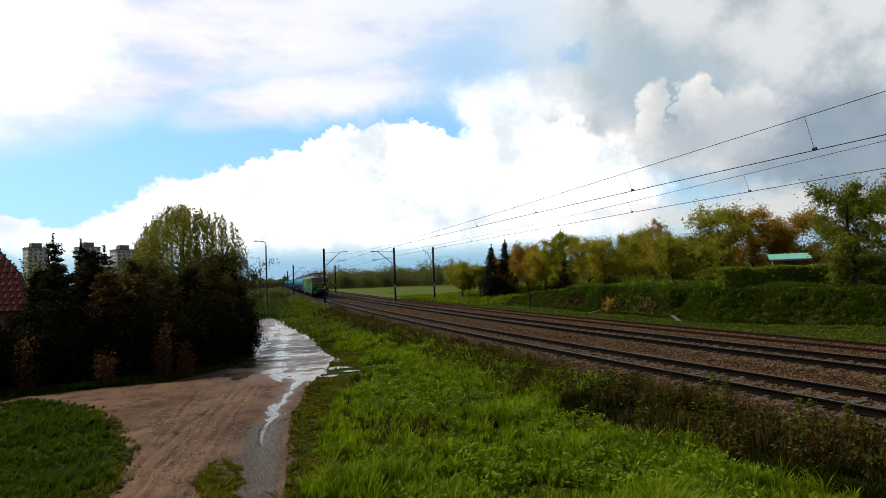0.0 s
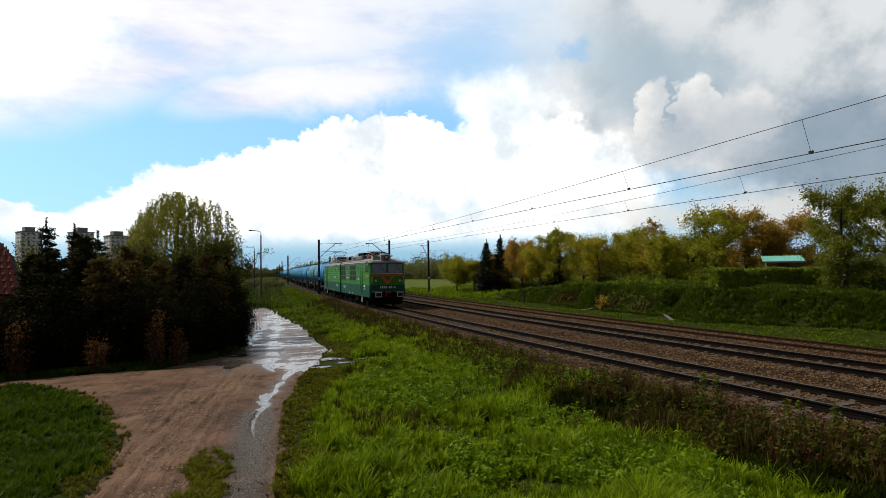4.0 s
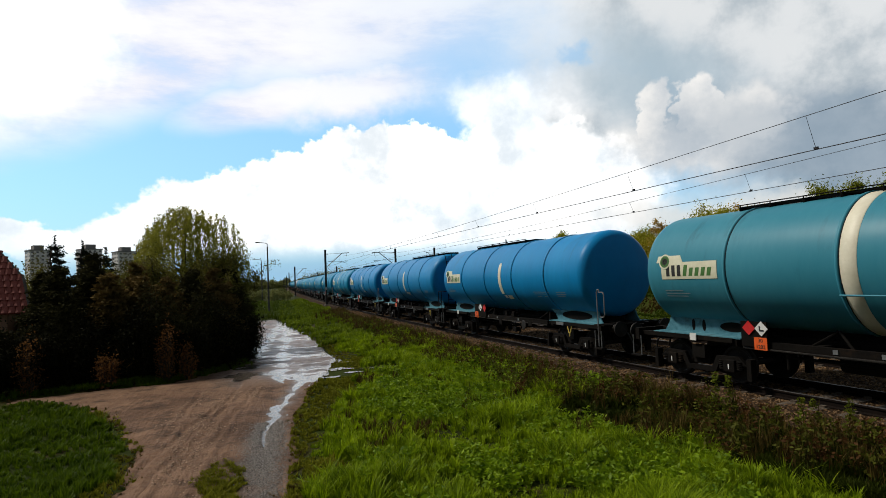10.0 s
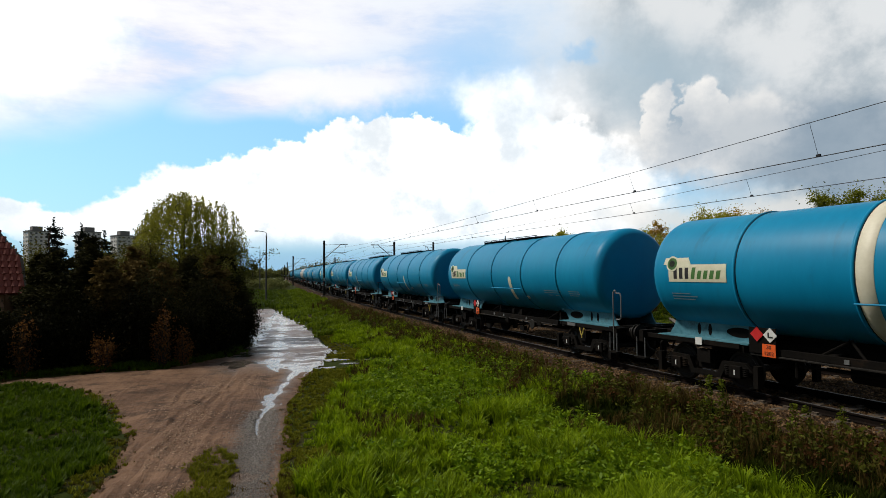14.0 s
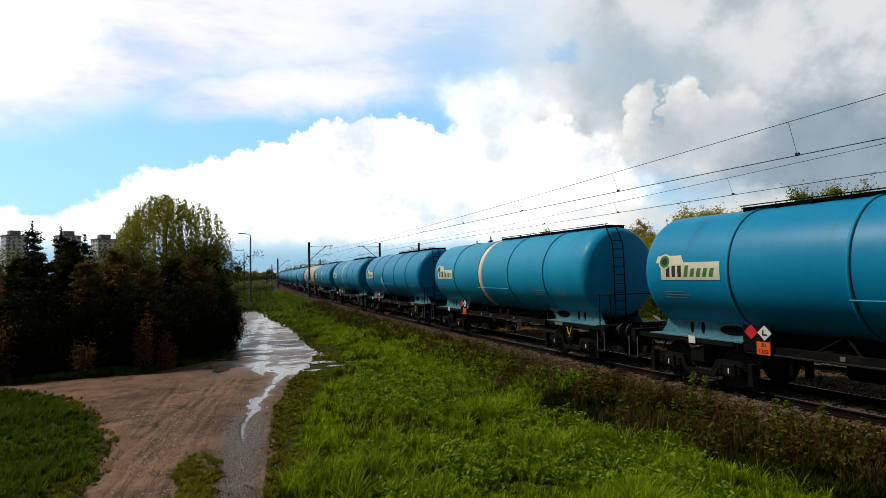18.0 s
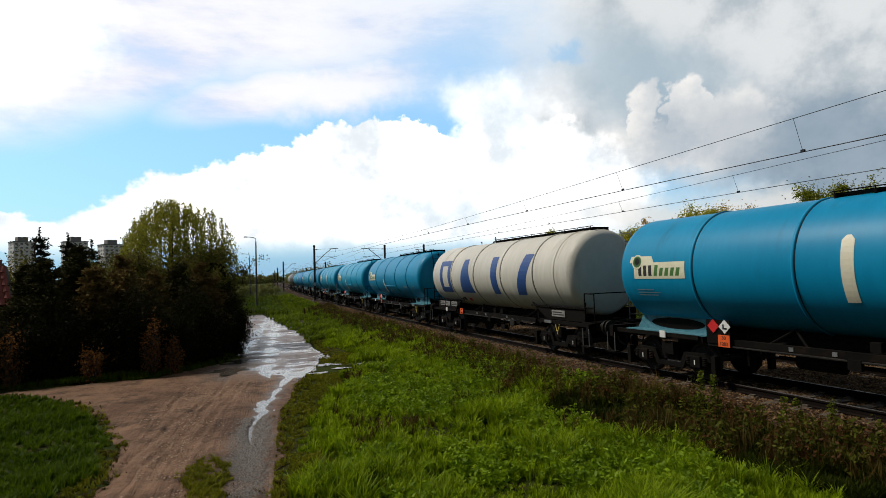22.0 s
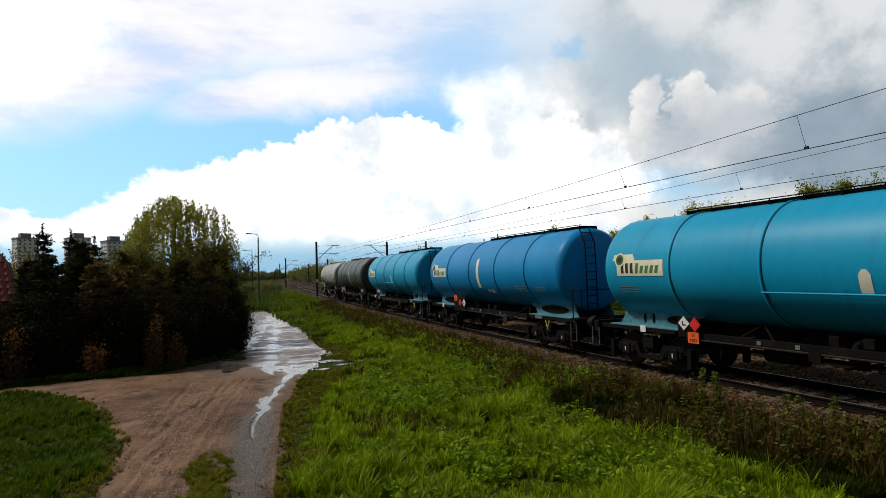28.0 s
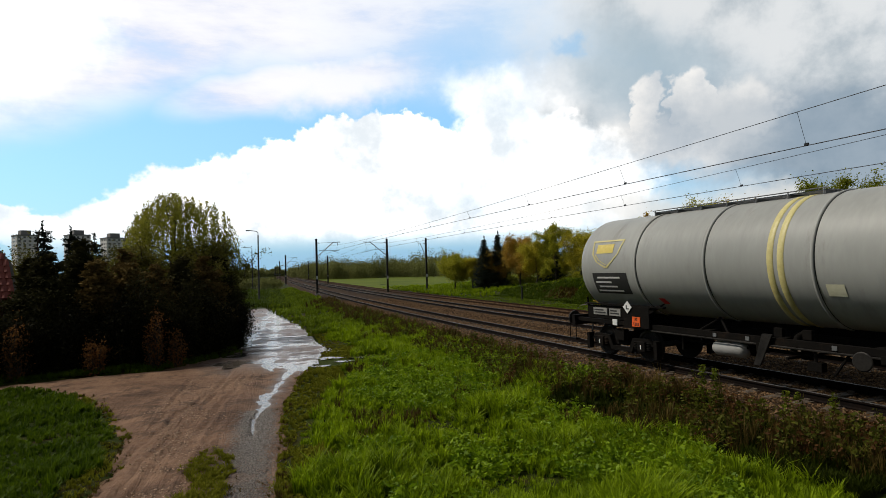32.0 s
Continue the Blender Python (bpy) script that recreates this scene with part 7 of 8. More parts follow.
tree("spruce_tree", -8.3, 32.4, 5.8, 1.9, 15000, 0.055, M_SPRUCE, "slim dark spruce behind the thicket", 10, kind="spruce", category="conifer")

# trees beyond the railway
for i, (x, y, hh, sp) in enumerate(((33.0, 25.8, 6.4, 1.9), (37.6, 26.4, 6.0, 2.1), (41.5, 25.5, 6.4, 2.4))):
    tree("tree", x, y, hh, sp, 26000, 0.07, M_LEAFDK, "tall leafy tree with pale blossom beyond the sidings", 30 + i, clear=0.04, blossom=900)
ROW = (  # x, y, height, spread, leaf
    (38.6, 42.5, 6.6, 2.5, M_LEAF), (42.3, 43.0, 6.6, 2.2, M_LEAFBR), (45.5, 41.5, 5.8, 2.4, M_LEAFBR), (38.0, 48.5, 4.4, 2.0, M_LEAF), (39.5, 52.4, 6.6, 1.5, M_LEAFBR), (42.0, 55.0, 4.4, 2.4, M_LEAFYL), (38.0, 61.0, 5.6, 2.4, M_LEAFYL), (41.0, 59.0, 6.2, 2.6, M_LEAF),
    (36.8, 69.0, 8.2, 2.0, M_LEAF), (39.0, 66.0, 6.0, 2.8, M_LEAFYL), (36.2, 73.5, 6.0, 2.6, M_LEAFYL), (35.8, 78.0, 7.2, 2.2, M_LEAFBR), (37.5, 82.0, 7.0, 2.4, M_LEAFBR), (31.8, 88.0, 4.6, 1.8, M_LEAFYL), (29.6, 90.5, 5.0, 2.4, M_LEAF), (34.0, 83.0, 5.6, 2.4, M_LEAFBR), (45.0, 66.0, 5.4, 2.8, M_LEAFDK), (47.0, 55.0, 5.0, 2.8, M_LEAFDK))
for i, (x, y, hh, sp, mt) in enumerate(ROW):
    tree("tree", x, y, hh * 1.04, sp, 4200 if sp < 1.6 else 13000 + 5000 * (i % 3), 0.095, mt, "leafy tree in the row beyond the railway", 50 + i, clear=0.2, trunk=0.13)
for i, (x, y, hh, sp, mt) in enumerate(((39.6, 46, 2.4, 2.2, M_LEAFDK), (41, 50, 2.6, 2.4, M_LEAFDK), (41, 56, 2.8, 2.4, M_LEAFDK), (40.5, 63, 2.8, 2.6, M_LEAFDK), (41, 70, 2.8, 2.6, M_LEAF), (40, 76, 2.8, 2.6, M_LEAFDK), (39.5, 81, 2.8, 2.6, M_LEAFDK), (38, 86, 2.6, 2.4, M_LEAFDK), (45, 48, 3.0, 2.6, M_LEAFDK), (47, 44, 3.0, 2.6, M_LEAFDK), (48, 38, 3.2, 2.8, M_LEAFDK), (44, 35, 2.6, 2.4, M_LEAFDK))):
    shrub("bush", x, y, sp, sp * 0.8, hh * 0.62, 3000, 0.15, mt, "dark leafy undergrowth beneath the row of trees", 200 + i)
for i, (x, y, hh) in enumerate(((31.9, 82.5, 8.2), (34.0, 82.0, 8.8), (38.6, 72.5, 6.4))):
    tree("spruce_tree", x, y, hh, 2.5, 13000, 0.10, M_SPRUCE, "dark spruce in the row beyond the railway", 80 + i, kind="spruce", category="conifer")

# clipped hedge and shed on the bank
def hedge(x0, y0, x1, y1, deep, high, n, label):
    rng = np.random.default_rng(3)
    L = math.hypot(x1 - x0, y1 - y0)
    t = empty("hedge", pose(x0, y0, float(soil_z(np.array(x0), np.array(y0))) - 0.05, 0, 0, math.degrees(math.atan2(y1 - y0, x1 - x0))))
    tagged(t, label, "hedge")
    side = rng.integers(0, 3, n)
    p = np.stack([rng.uniform(0, L, n), rng.uniform(-deep, deep, n), rng.uniform(0, high, n)], -1)
    p[side == 0, 1] = -deep + rng.normal(size=(side == 0).sum()) * 0.05
    p[side == 1, 2] = high + rng.normal(size=(side == 1).sum()) * 0.04
    p[:, 2] += 0.06 * np.sin(p[:, 0] * 1.9) + 0.03 * np.sin(p[:, 0] * 5)
    v, f = leaf_cloud(p, 0.09, rng)
    part("foliage", mesh_np("foliage", v, f, M_HEDGE), None, t)
    bm = bmesh.new()
    for i in range(int(L / 0.7)):
        rod(bm, (0.35 + i * 0.7, 0, 0), (0.35 + i * 0.7 + 0.05, 0, high - 0.1), 0.035, seg=6)
    part("branchwork", bm, M_BARK, t)
    return t


hedge(28.2, 31.6, 43.0, 27.2, 0.8, 1.45, 26000, "long clipped green hedge on top of the bank")

# far woods round the horizon
def woods(places, label, seed, hgt=(5, 10), leaf=0.36, n=760):
    rng = np.random.default_rng(seed)
    chunks = []
    for x, y in places:
        hh = rng.uniform(*hgt)
        w = hh * rng.uniform(0.36, 0.55)
        lobes = rng.normal(size=(9, 3)) * [w * 0.6, w * 0.6, hh * 0.17] + [x, y, hh * 0.58]
        p = lobes[rng.integers(0, 9, n)] + rng.normal(size=(n, 3)) * w * 0.34
        low = rng.uniform(0, 1, n) < 0.22
        p[low, 2] = rng.uniform(-0.5, hh * 0.5, low.sum())
        p[:, 2] = np.clip(p[:, 2], -0.5, None)
        chunks.append(leaf_cloud(p, leaf * (0.12 + math.hypot(x, y) / 330), rng))
        c, _ = limb((x, y, -0.6), (x, y, hh * 0.7), 0.2, 0.08, 4, n=2)
        chunks.append(c)
    v, f = join(chunks)
    return tagged(part("far_woods", mesh_np("far_woods", v, f, M_FOREST), None), label, "woods", kind="stuff")


rng = np.random.default_rng(11)
woods([(x + rng.normal() * 2, 252 - 0.35 * (x - 22) + rng.uniform(0, 45)) for x in np.linspace(24, 160, 190)], "far woods in fresh leaf behind the meadow", 12, (4.5, 9.0))
woods([(rng.uniform(15, 40) + 0.0 * i, rng.uniform(255, 420)) for i in range(60)], "far trees beside the railway", 13, (4, 8))
woods([(rng.uniform(-60, 60), rng.uniform(520, 640)) for i in range(90)], "hazy far trees at the end of the line", 14, (3, 8), 0.45)
woods([(rng.uniform(-16, 2.0), rng.uniform(112, 230)) for i in range(110)], "low scrub on the far verge of the railway", 17, (0.7, 1.7), 0.2)
woods([(rng.uniform(-130, -26), rng.uniform(130, 300)) for i in range(90)], "far trees behind the thicket", 15, (4, 8))
woods([(rng.uniform(55, 420), rng.uniform(20, 260)) for i in range(340)], "far woods behind the row of trees", 16, (5, 9), n=800)

# grass: tufts of arching blades over the verges
def tufts(name, xlo, xhi, ylo, yhi, n, per, h0, h1, label, seed, keep, width=0.009, material=None, splay=0.55, bias=1.5, sink=0.03):
    rng = np.random.default_rng(seed)
    x = rng.uniform(xlo, xhi, n * 3)
    y = ylo + (yhi - ylo) * rng.uniform(0, 1, n * 3) ** bias
    ok = keep(x, y)
    x, y = x[ok][:n], y[ok][:n]
    n = len(x)
    lush = np.clip(0.45 + 0.75 * rough(x, y, 1.7, 3) + 0.35 * rough(x, y, 0.5, 7) + rng.normal(size=n) * 0.22, 0.0, 1.3)
    tall = h0 + (h1 - h0) * lush
    lean = rng.uniform(0, 2 * math.pi, n)
    own = np.repeat(np.arange(n), per)
    m = len(own)
    az = rng.uniform(0, 2 * math.pi, m)
    hgt = tall[own] * rng.uniform(0.55, 1.15, m)
    out = hgt * rng.uniform(0.1, splay, m)
    r0 = rng.uniform(0, 0.06, m)
    bx, by = x[own] + np.cos(az) * r0, y[own] + np.sin(az) * r0
    base_ = np.stack([bx, by, soil_z(bx, by) - sink], -1)
    w = width * (0.75 + 0.035 * by) * rng.uniform(0.7, 1.3, m)
    side = np.stack([-np.sin(az) * w, np.cos(az) * w, 0 * w], -1)
    bend = np.stack([np.cos(az) * out + np.cos(lean[own]) * hgt * 0.15, np.sin(az) * out + np.sin(lean[own]) * hgt * 0.15, hgt], -1)
    mid = base_ + bend * [0.38, 0.38, 0.68]
    tip = base_ + bend * [1.0, 1.0, 0.96]
    v = np.stack([base_ - side, base_ + side, mid + side * 0.8, mid - side * 0.8, tip + side * 0.15, tip - side * 0.15], 1).reshape(-1, 3)
    k = np.arange(m)[:, None] * 6
    f = np.concatenate([k + [0, 1, 2, 3], k + [3, 2, 4, 5]])
    return tagged(part(name, mesh_np(name, v, f, material or M_GRASS), None), label, "grass", kind="stuff")


def verge(x, y):
    u = x - line_x(y)
    washed = (x > 1.2) & (x < 4.7) & (np.abs(y - 22.4 - 0.25 * np.sin(x * 2)) < 0.85 + 0.7 * rough(x, y, 0.7, 3))
    return (~on_road(x, y)) & (~washed) & (u < -2.7 + 0.35 * wobble(x, y, 0.8, 2))


def margin(x, y):
    """Low trodden turf along the road."""
    edge_x = np.interp(y, [6, 12, 15.5, 19.6, 26, 36, 56], [0.0, 0.1, 0.25, 0.9, 2.4, 2.1, 0.2])
    return x < edge_x + 0.75 + 0.7 * rough(x, y, 1.3, 8) + 0.9 * smooth01((y - 15) / 4) * smooth01((27 - y) / 4)


def dim_corner(x, y):
    """Foot of the ballast, where the grass colour carries the view's corner darkening."""
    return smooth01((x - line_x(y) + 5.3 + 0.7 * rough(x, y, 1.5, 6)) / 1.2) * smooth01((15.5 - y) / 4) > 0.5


def edge(x, y):
    u = x - line_x(y)
    return (u < -2.35 + 0.35 * wobble(x, y, 0.7, 2)) & (u > -4.4 + 0.8 * wobble(x, y, 1.1, 6)) & (~on_road(x, y))


def shore(x, y):
    """The trodden rim of the grass plot between the road and its branch."""
    w = 0.42 + 0.3 * rough(x, y, 0.9, 5)
    return on_road(x + w, y) | on_road(x + 0.6 * w, y + 0.5 * w)


tufts("grass", -0.3, 11.5, 6.0, 34, 8200, 30, 0.07, 0.40, "lush uneven green grass on the verge beside the railway", 1, lambda x, y: verge(x, y) & (x > -0.3) & ~dim_corner(x, y) & ~margin(x, y))
tufts("grass", -0.4, 5.0, 6.0, 34, 4200, 18, 0.02, 0.11, "low trodden brownish turf along the road", 33, lambda x, y: verge(x, y) & (x > -0.4) & margin(x, y), material=M_TURF, splay=0.9, sink=0.0)
tufts("grass", 3, 11.5, 6.0, 20, 2300, 26, 0.10, 0.36, "dark rank grass near the foot of the ballast", 32, lambda x, y: verge(x, y) & dim_corner(x, y), material=M_CORNERDIM)
tufts("grass", -13, -2.0, 8.5, 23.5, 7200, 26, 0.10, 0.27, "short dark green grass beside the dirt road", 2, lambda x, y: verge(x, y) & ~shore(x, y), material=M_VERGEDIM)
tufts("grass", -9, -1.8, 8.0, 20, 1500, 18, 0.03, 0.11, "low trodden brownish turf round the grass plot", 38, lambda x, y: verge(x, y) & shore(x, y), material=M_TURF, splay=0.9, sink=0.0)


tufts("grass", 0.2, 10.5, 6.5, 30, 900, 46, 0.22, 0.50, "tall bright clumps of grass standing out of the verge", 31, lambda x, y: verge(x, y) & ~dim_corner(x, y) & ~margin(x, y) & (rough(x, y, 1.6, 3) > 0.1), splay=0.9, width=0.010)


tufts("grass", -9, -1.2, 23.3, 34, 1500, 16, 0.04, 0.18, "low grass along the foot of the thicket", 36, lambda x, y: (np.abs(y - np.interp(x, [-9, -6.5, -3.9, -2.2, -1.5], [23.6, 23.5, 23.9, 26.0, 27.4])) < 0.45) | ((x > -2.0) & (x < -1.45) & (y > 27)), material=M_VERGEDIM, sink=-0.03)


def brink(x, y):
    a = on_road(x, y)
    return (on_road(x + 0.22, y) != a) | (on_road(x - 0.22, y) != a) | (on_road(x, y + 0.3) != a)


tufts("grass", -13, 3, 8.0, 34, 2600, 12, 0.02, 0.10, "thin yellowed grass creeping over the edge of the road", 9, brink, material=M_WEED, splay=0.8, sink=-0.02)
tufts("grass", -1.7, -0.5, 7.5, 13.2, 900, 16, 0.03, 0.11, "thin grass strip between the wheel ruts", 3, verge, sink=-0.08, splay=0.9, material=M_TURF)
tufts("grass", 0.0, 9.0, 32, 120, 3600, 22, 0.12, 0.42, "green grass along the railway verge", 4, lambda x, y: verge(x, y) & (x > -0.4), width=0.012, material=M_VERGEFAR)
def worn(x, y):
    """The face of the bank where dry stalks stand on crumbling earth."""
    u = x - bank_foot(y)
    return (u > 0.2) & (u < 1.2) & (y > 36) & (y < 56) & (rough(x * 0.5, y, 2.0, 12) > -0.15)


def slope(x, y):
    """The green part of the bank."""
    u = x - bank_foot(y)
    return (u > -0.2) & ~worn(x, y)


def apron(x, y):
    return (x > line_x(y) + TRACK_GAP + 6.9 + 0.4 * wobble(y, x, 1.2, 3)) & (x < bank_foot(y) + 0.2)


tufts("grass", 25.5, 37, 8, 64, 27000, 16, 0.14, 0.42, "long dark green grass hanging over the bank beyond the sidings", 5, slope, width=0.012, material=M_BANKGRASS, bias=1.2, splay=0.9)
tufts("dry_grass", 26.0, 30, 35, 57, 1500, 14, 0.08, 0.30, "dry brown stalks on the crumbling face of the bank", 38, worn, width=0.014, material=M_WEED, bias=1.0, splay=0.9)
tufts("grass", 20.0, 34, 8, 64, 7000, 14, 0.04, 0.16, "short bright grass between the siding and the bank", 37, apron, width=0.012, material=M_RIM, bias=1.2, splay=0.8)
tufts("grass", -5, 2, 57, 120, 1500, 18, 0.15, 0.6, "tall grass where the dirt road bends away", 34, lambda x, y: ~on_road(x, y), width=0.012, bias=1.0, material=M_BANKGRASS)
tufts("grass", 27.0, 40, 10, 66, 6500, 14, 0.05, 0.18, "short bright grass along the top of the bank", 35, lambda x, y: (x > bank_foot(y) + 1.7 + 0.4 * rough(x, y, 2.0, 4)), width=0.014, material=M_RIM, bias=1.2)
tufts("grass", 20.5, 46, 40, 110, 5000, 14, 0.15, 0.5, "rough grass before the row of trees", 8, lambda x, y: x > np.where(y < 64, bank_foot(y) + 1.5, 21.0) + 0.5 * wobble(y, x, 1.2, 3), width=0.016, bias=1.0)
tufts("dry_grass", 2.5, 12.5, 6.0, 60, 3400, 13, 0.12, 0.62, "tall brown and yellow weeds along the edge of the ballast", 6, edge, width=0.008, material=M_WEED, splay=0.35)
tufts("dry_grass", 1.6, 9.0, 11, 34, 1300, 11, 0.16, 0.52, "dry brown stalks standing in the grass", 7, lambda x, y: verge(x, y) & ~margin(x, y) & (rough(x, y, 2.2, 9) + 0.25 * smooth01((x - line_x(y) + 6.5) / 3) > 0.28), width=0.008, material=M_WEED, splay=0.3)


def weeds(name, n, xlo, xhi, ylo, yhi, hgt, size, material, label, seed, keep, bias=1.5):
    """Leafy weeds: an upright stem each, with pairs of leaves up it."""
    rng = np.random.default_rng(seed)
    x = rng.uniform(xlo, xhi, n * 4)
    y = ylo + (yhi - ylo) * rng.uniform(0, 1, n * 4) ** bias
    ok = keep(x, y)
    x, y = x[ok][:n], y[ok][:n]
    chunks = []
    for a, b in zip(x, y):
        h = hgt * rng.uniform(0.5, 1.2)
        z = float(soil_z(np.array(a), np.array(b))) - 0.03
        top = np.array([a + rng.normal() * 0.06, b + rng.normal() * 0.06, z + h])
        c, ln = limb((a, b, z), top, 0.008, 0.003, 3, 0.03, rng, 4)
        chunks.append(c)
        k = int(12 + h * 26)
        t = rng.uniform(0.15, 1.0, k)[:, None]
        pos = np.array([a, b, z]) + (top - [a, b, z]) * t + rng.normal(size=(k, 3)) * [0.07, 0.07, 0.02] * (1.25 - t * 0.7)
        chunks.append(leaf_cloud(pos, size, rng, 0.5, 1.0))
    v, f = join(chunks)
    return tagged(part(name, mesh_np(name, v, f, material), None), label, "weeds", kind="stuff")


weeds("weeds", 620, 5, 13, 6.5, 42, 0.55, 0.045, M_WEEDLEAF, "leafy green weeds along the edge of the ballast", 21, edge)
weeds("weeds", 420, 5, 13, 6.5, 42, 0.5, 0.04, M_DRYBUSH, "reddish brown weeds along the edge of the ballast", 22, edge)
weeds("weeds", 2300, 1.2, 10.5, 6.2, 22, 0.36, 0.05, M_HERB, "broad-leaved bright green weeds among the grass", 24, lambda x, y: verge(x, y) & ~dim_corner(x, y) & ~margin(x, y) & (rough(x, y, 1.5, 11) > 0.0), 1.9)
weeds("weeds", 90, 25, 36, 12, 60, 0.55, 0.06, M_LEAFDK, "dark leafy weeds on the grassy bank", 23, lambda x, y: (x > bank_foot(y)) & (x < bank_foot(y) + 3), 1.0)


def tall_weed(x, y, h, seed):
    rng = np.random.default_rng(seed)
    z = float(soil_z(np.array(x), np.array(y))) - 0.03
    t = empty("weed", pose(x, y, z))
    tagged(t, "tall leafy green weed at the foot of the ballast", "weed", "tall weeds by the track")
    c, ln = limb((0, 0, 0), (rng.normal() * 0.05, rng.normal() * 0.05, h), 0.012, 0.004, 5, 0.03, rng, 6)
    part("stem", mesh_np("stem", *c, M_WEED), None, t)
    k = int(h * 150)
    s = rng.uniform(0.12, 1.0, k)[:, None]
    az = rng.uniform(0, 2 * math.pi, k)[:, None]
    pos = np.concatenate([np.cos(az), np.sin(az), np.zeros_like(az)], 1) * rng.uniform(0.02, 0.16, (k, 1)) * (1.2 - 0.8 * s) + [0, 0, 0] + s * [0, 0, h]
    v, f = leaf_cloud(pos, 0.042, rng, 0.6)
    part("leaves", mesh_np("leaves", v, f, M_TALLWEED), None, t)


for i, (x, y, h) in enumerate(((8.75, 10.1, 1.05), (9.0, 10.0, 0.95), (9.8, 9.0, 0.6), (10.3, 8.4, 0.65), (7.9, 11.4, 0.5), (10.0, 8.9, 0.55), (8.0, 13.2, 0.6), (7.6, 14.6, 0.55))):
    tall_weed(x, y, h, 300 + i)

# towers, house, shed, lamps come next
def tower(x, y, w, d, storeys, label, turn):
    t = empty("apartment_tower", pose(x, y, -0.5, 0, 0, turn))
    tagged(t, label, "apartment building", "tower blocks on the horizon")
    H = storeys * 2.8
    wl_ = part("wall", boxes((-w / 2, w / 2, -d / 2, d / 2, 0, H), bevel=0.1), M_TOWER, t)
    part("roof", boxes((-w / 2 - 0.3, w / 2 + 0.3, -d / 2 - 0.3, d / 2 + 0.3, H, H + 0.8)), M_TOWERDK, t)
    part("roof_house", boxes((-w / 4, w / 4, -d / 4, d / 4, H + 0.8, H + 4.2)), M_TOWERDK, t)
    bm = boxes((-0.75, 0.75, -0.05, 0.05, -0.6, 0.6))
    me = bpy.data.meshes.new("window")
    bm.to_mesh(me)
    bm.free()
    me.materials.append(M_PANE)
    for k in range(storeys):
        for i in range(4):
            part("window", me, None, wl_, m=pose(-w / 2 + w * (i + 0.5) / 4, -d / 2 - 0.02, 1.6 + 2.8 * k))
            part("window", me, None, wl_, m=pose(-w / 2 - 0.02, -d / 2 + d * (i + 0.5) / 4, 1.6 + 2.8 * k, 0, 0, 90))
    return t


tower(-115, 500, 14, 13, 12, "pale concrete tower block far behind the thicket", 34)
tower(-140, 502, 14, 13, 13, "pale concrete tower block far behind the thicket", 34)
tower(-174, 500, 13, 13, 13, "pale concrete tower block far behind the thicket", 34)


def street_lamp(x, y, hgt, reach, label):
    t = empty("street_lamp", pose(x, y, float(soil_z(np.array(float(x)), np.array(float(y)))) - 0.1))
    tagged(t, label, "street lamp", "lamps along the dirt road")
    bm = bmesh.new()
    rod(bm, (0, 0, 0), (0, 0, hgt - 0.5), 0.13, 0.075, seg=12)
    part("post", bm, M_POST, t)
    part("arm", pipe([(0, 0, hgt - 0.55), (0, 0, hgt - 0.15), (reach * 0.25, 0, hgt), (reach, 0, hgt + 0.1)], 0.04), M_GREYSTEEL, t)
    part("lantern", boxes((min(reach, reach * 1.45), max(reach, reach * 1.45), -0.12, 0.12, hgt + 0.03, hgt + 0.16), bevel=0.03), M_GREYSTEEL, t)


street_lamp(-1.2, 77, 9.0, -1.0, "tall concrete street lamp with a short arm")
street_lamp(-3.2, 125, 9.0, -1.2, "tall concrete street lamp with a short arm")


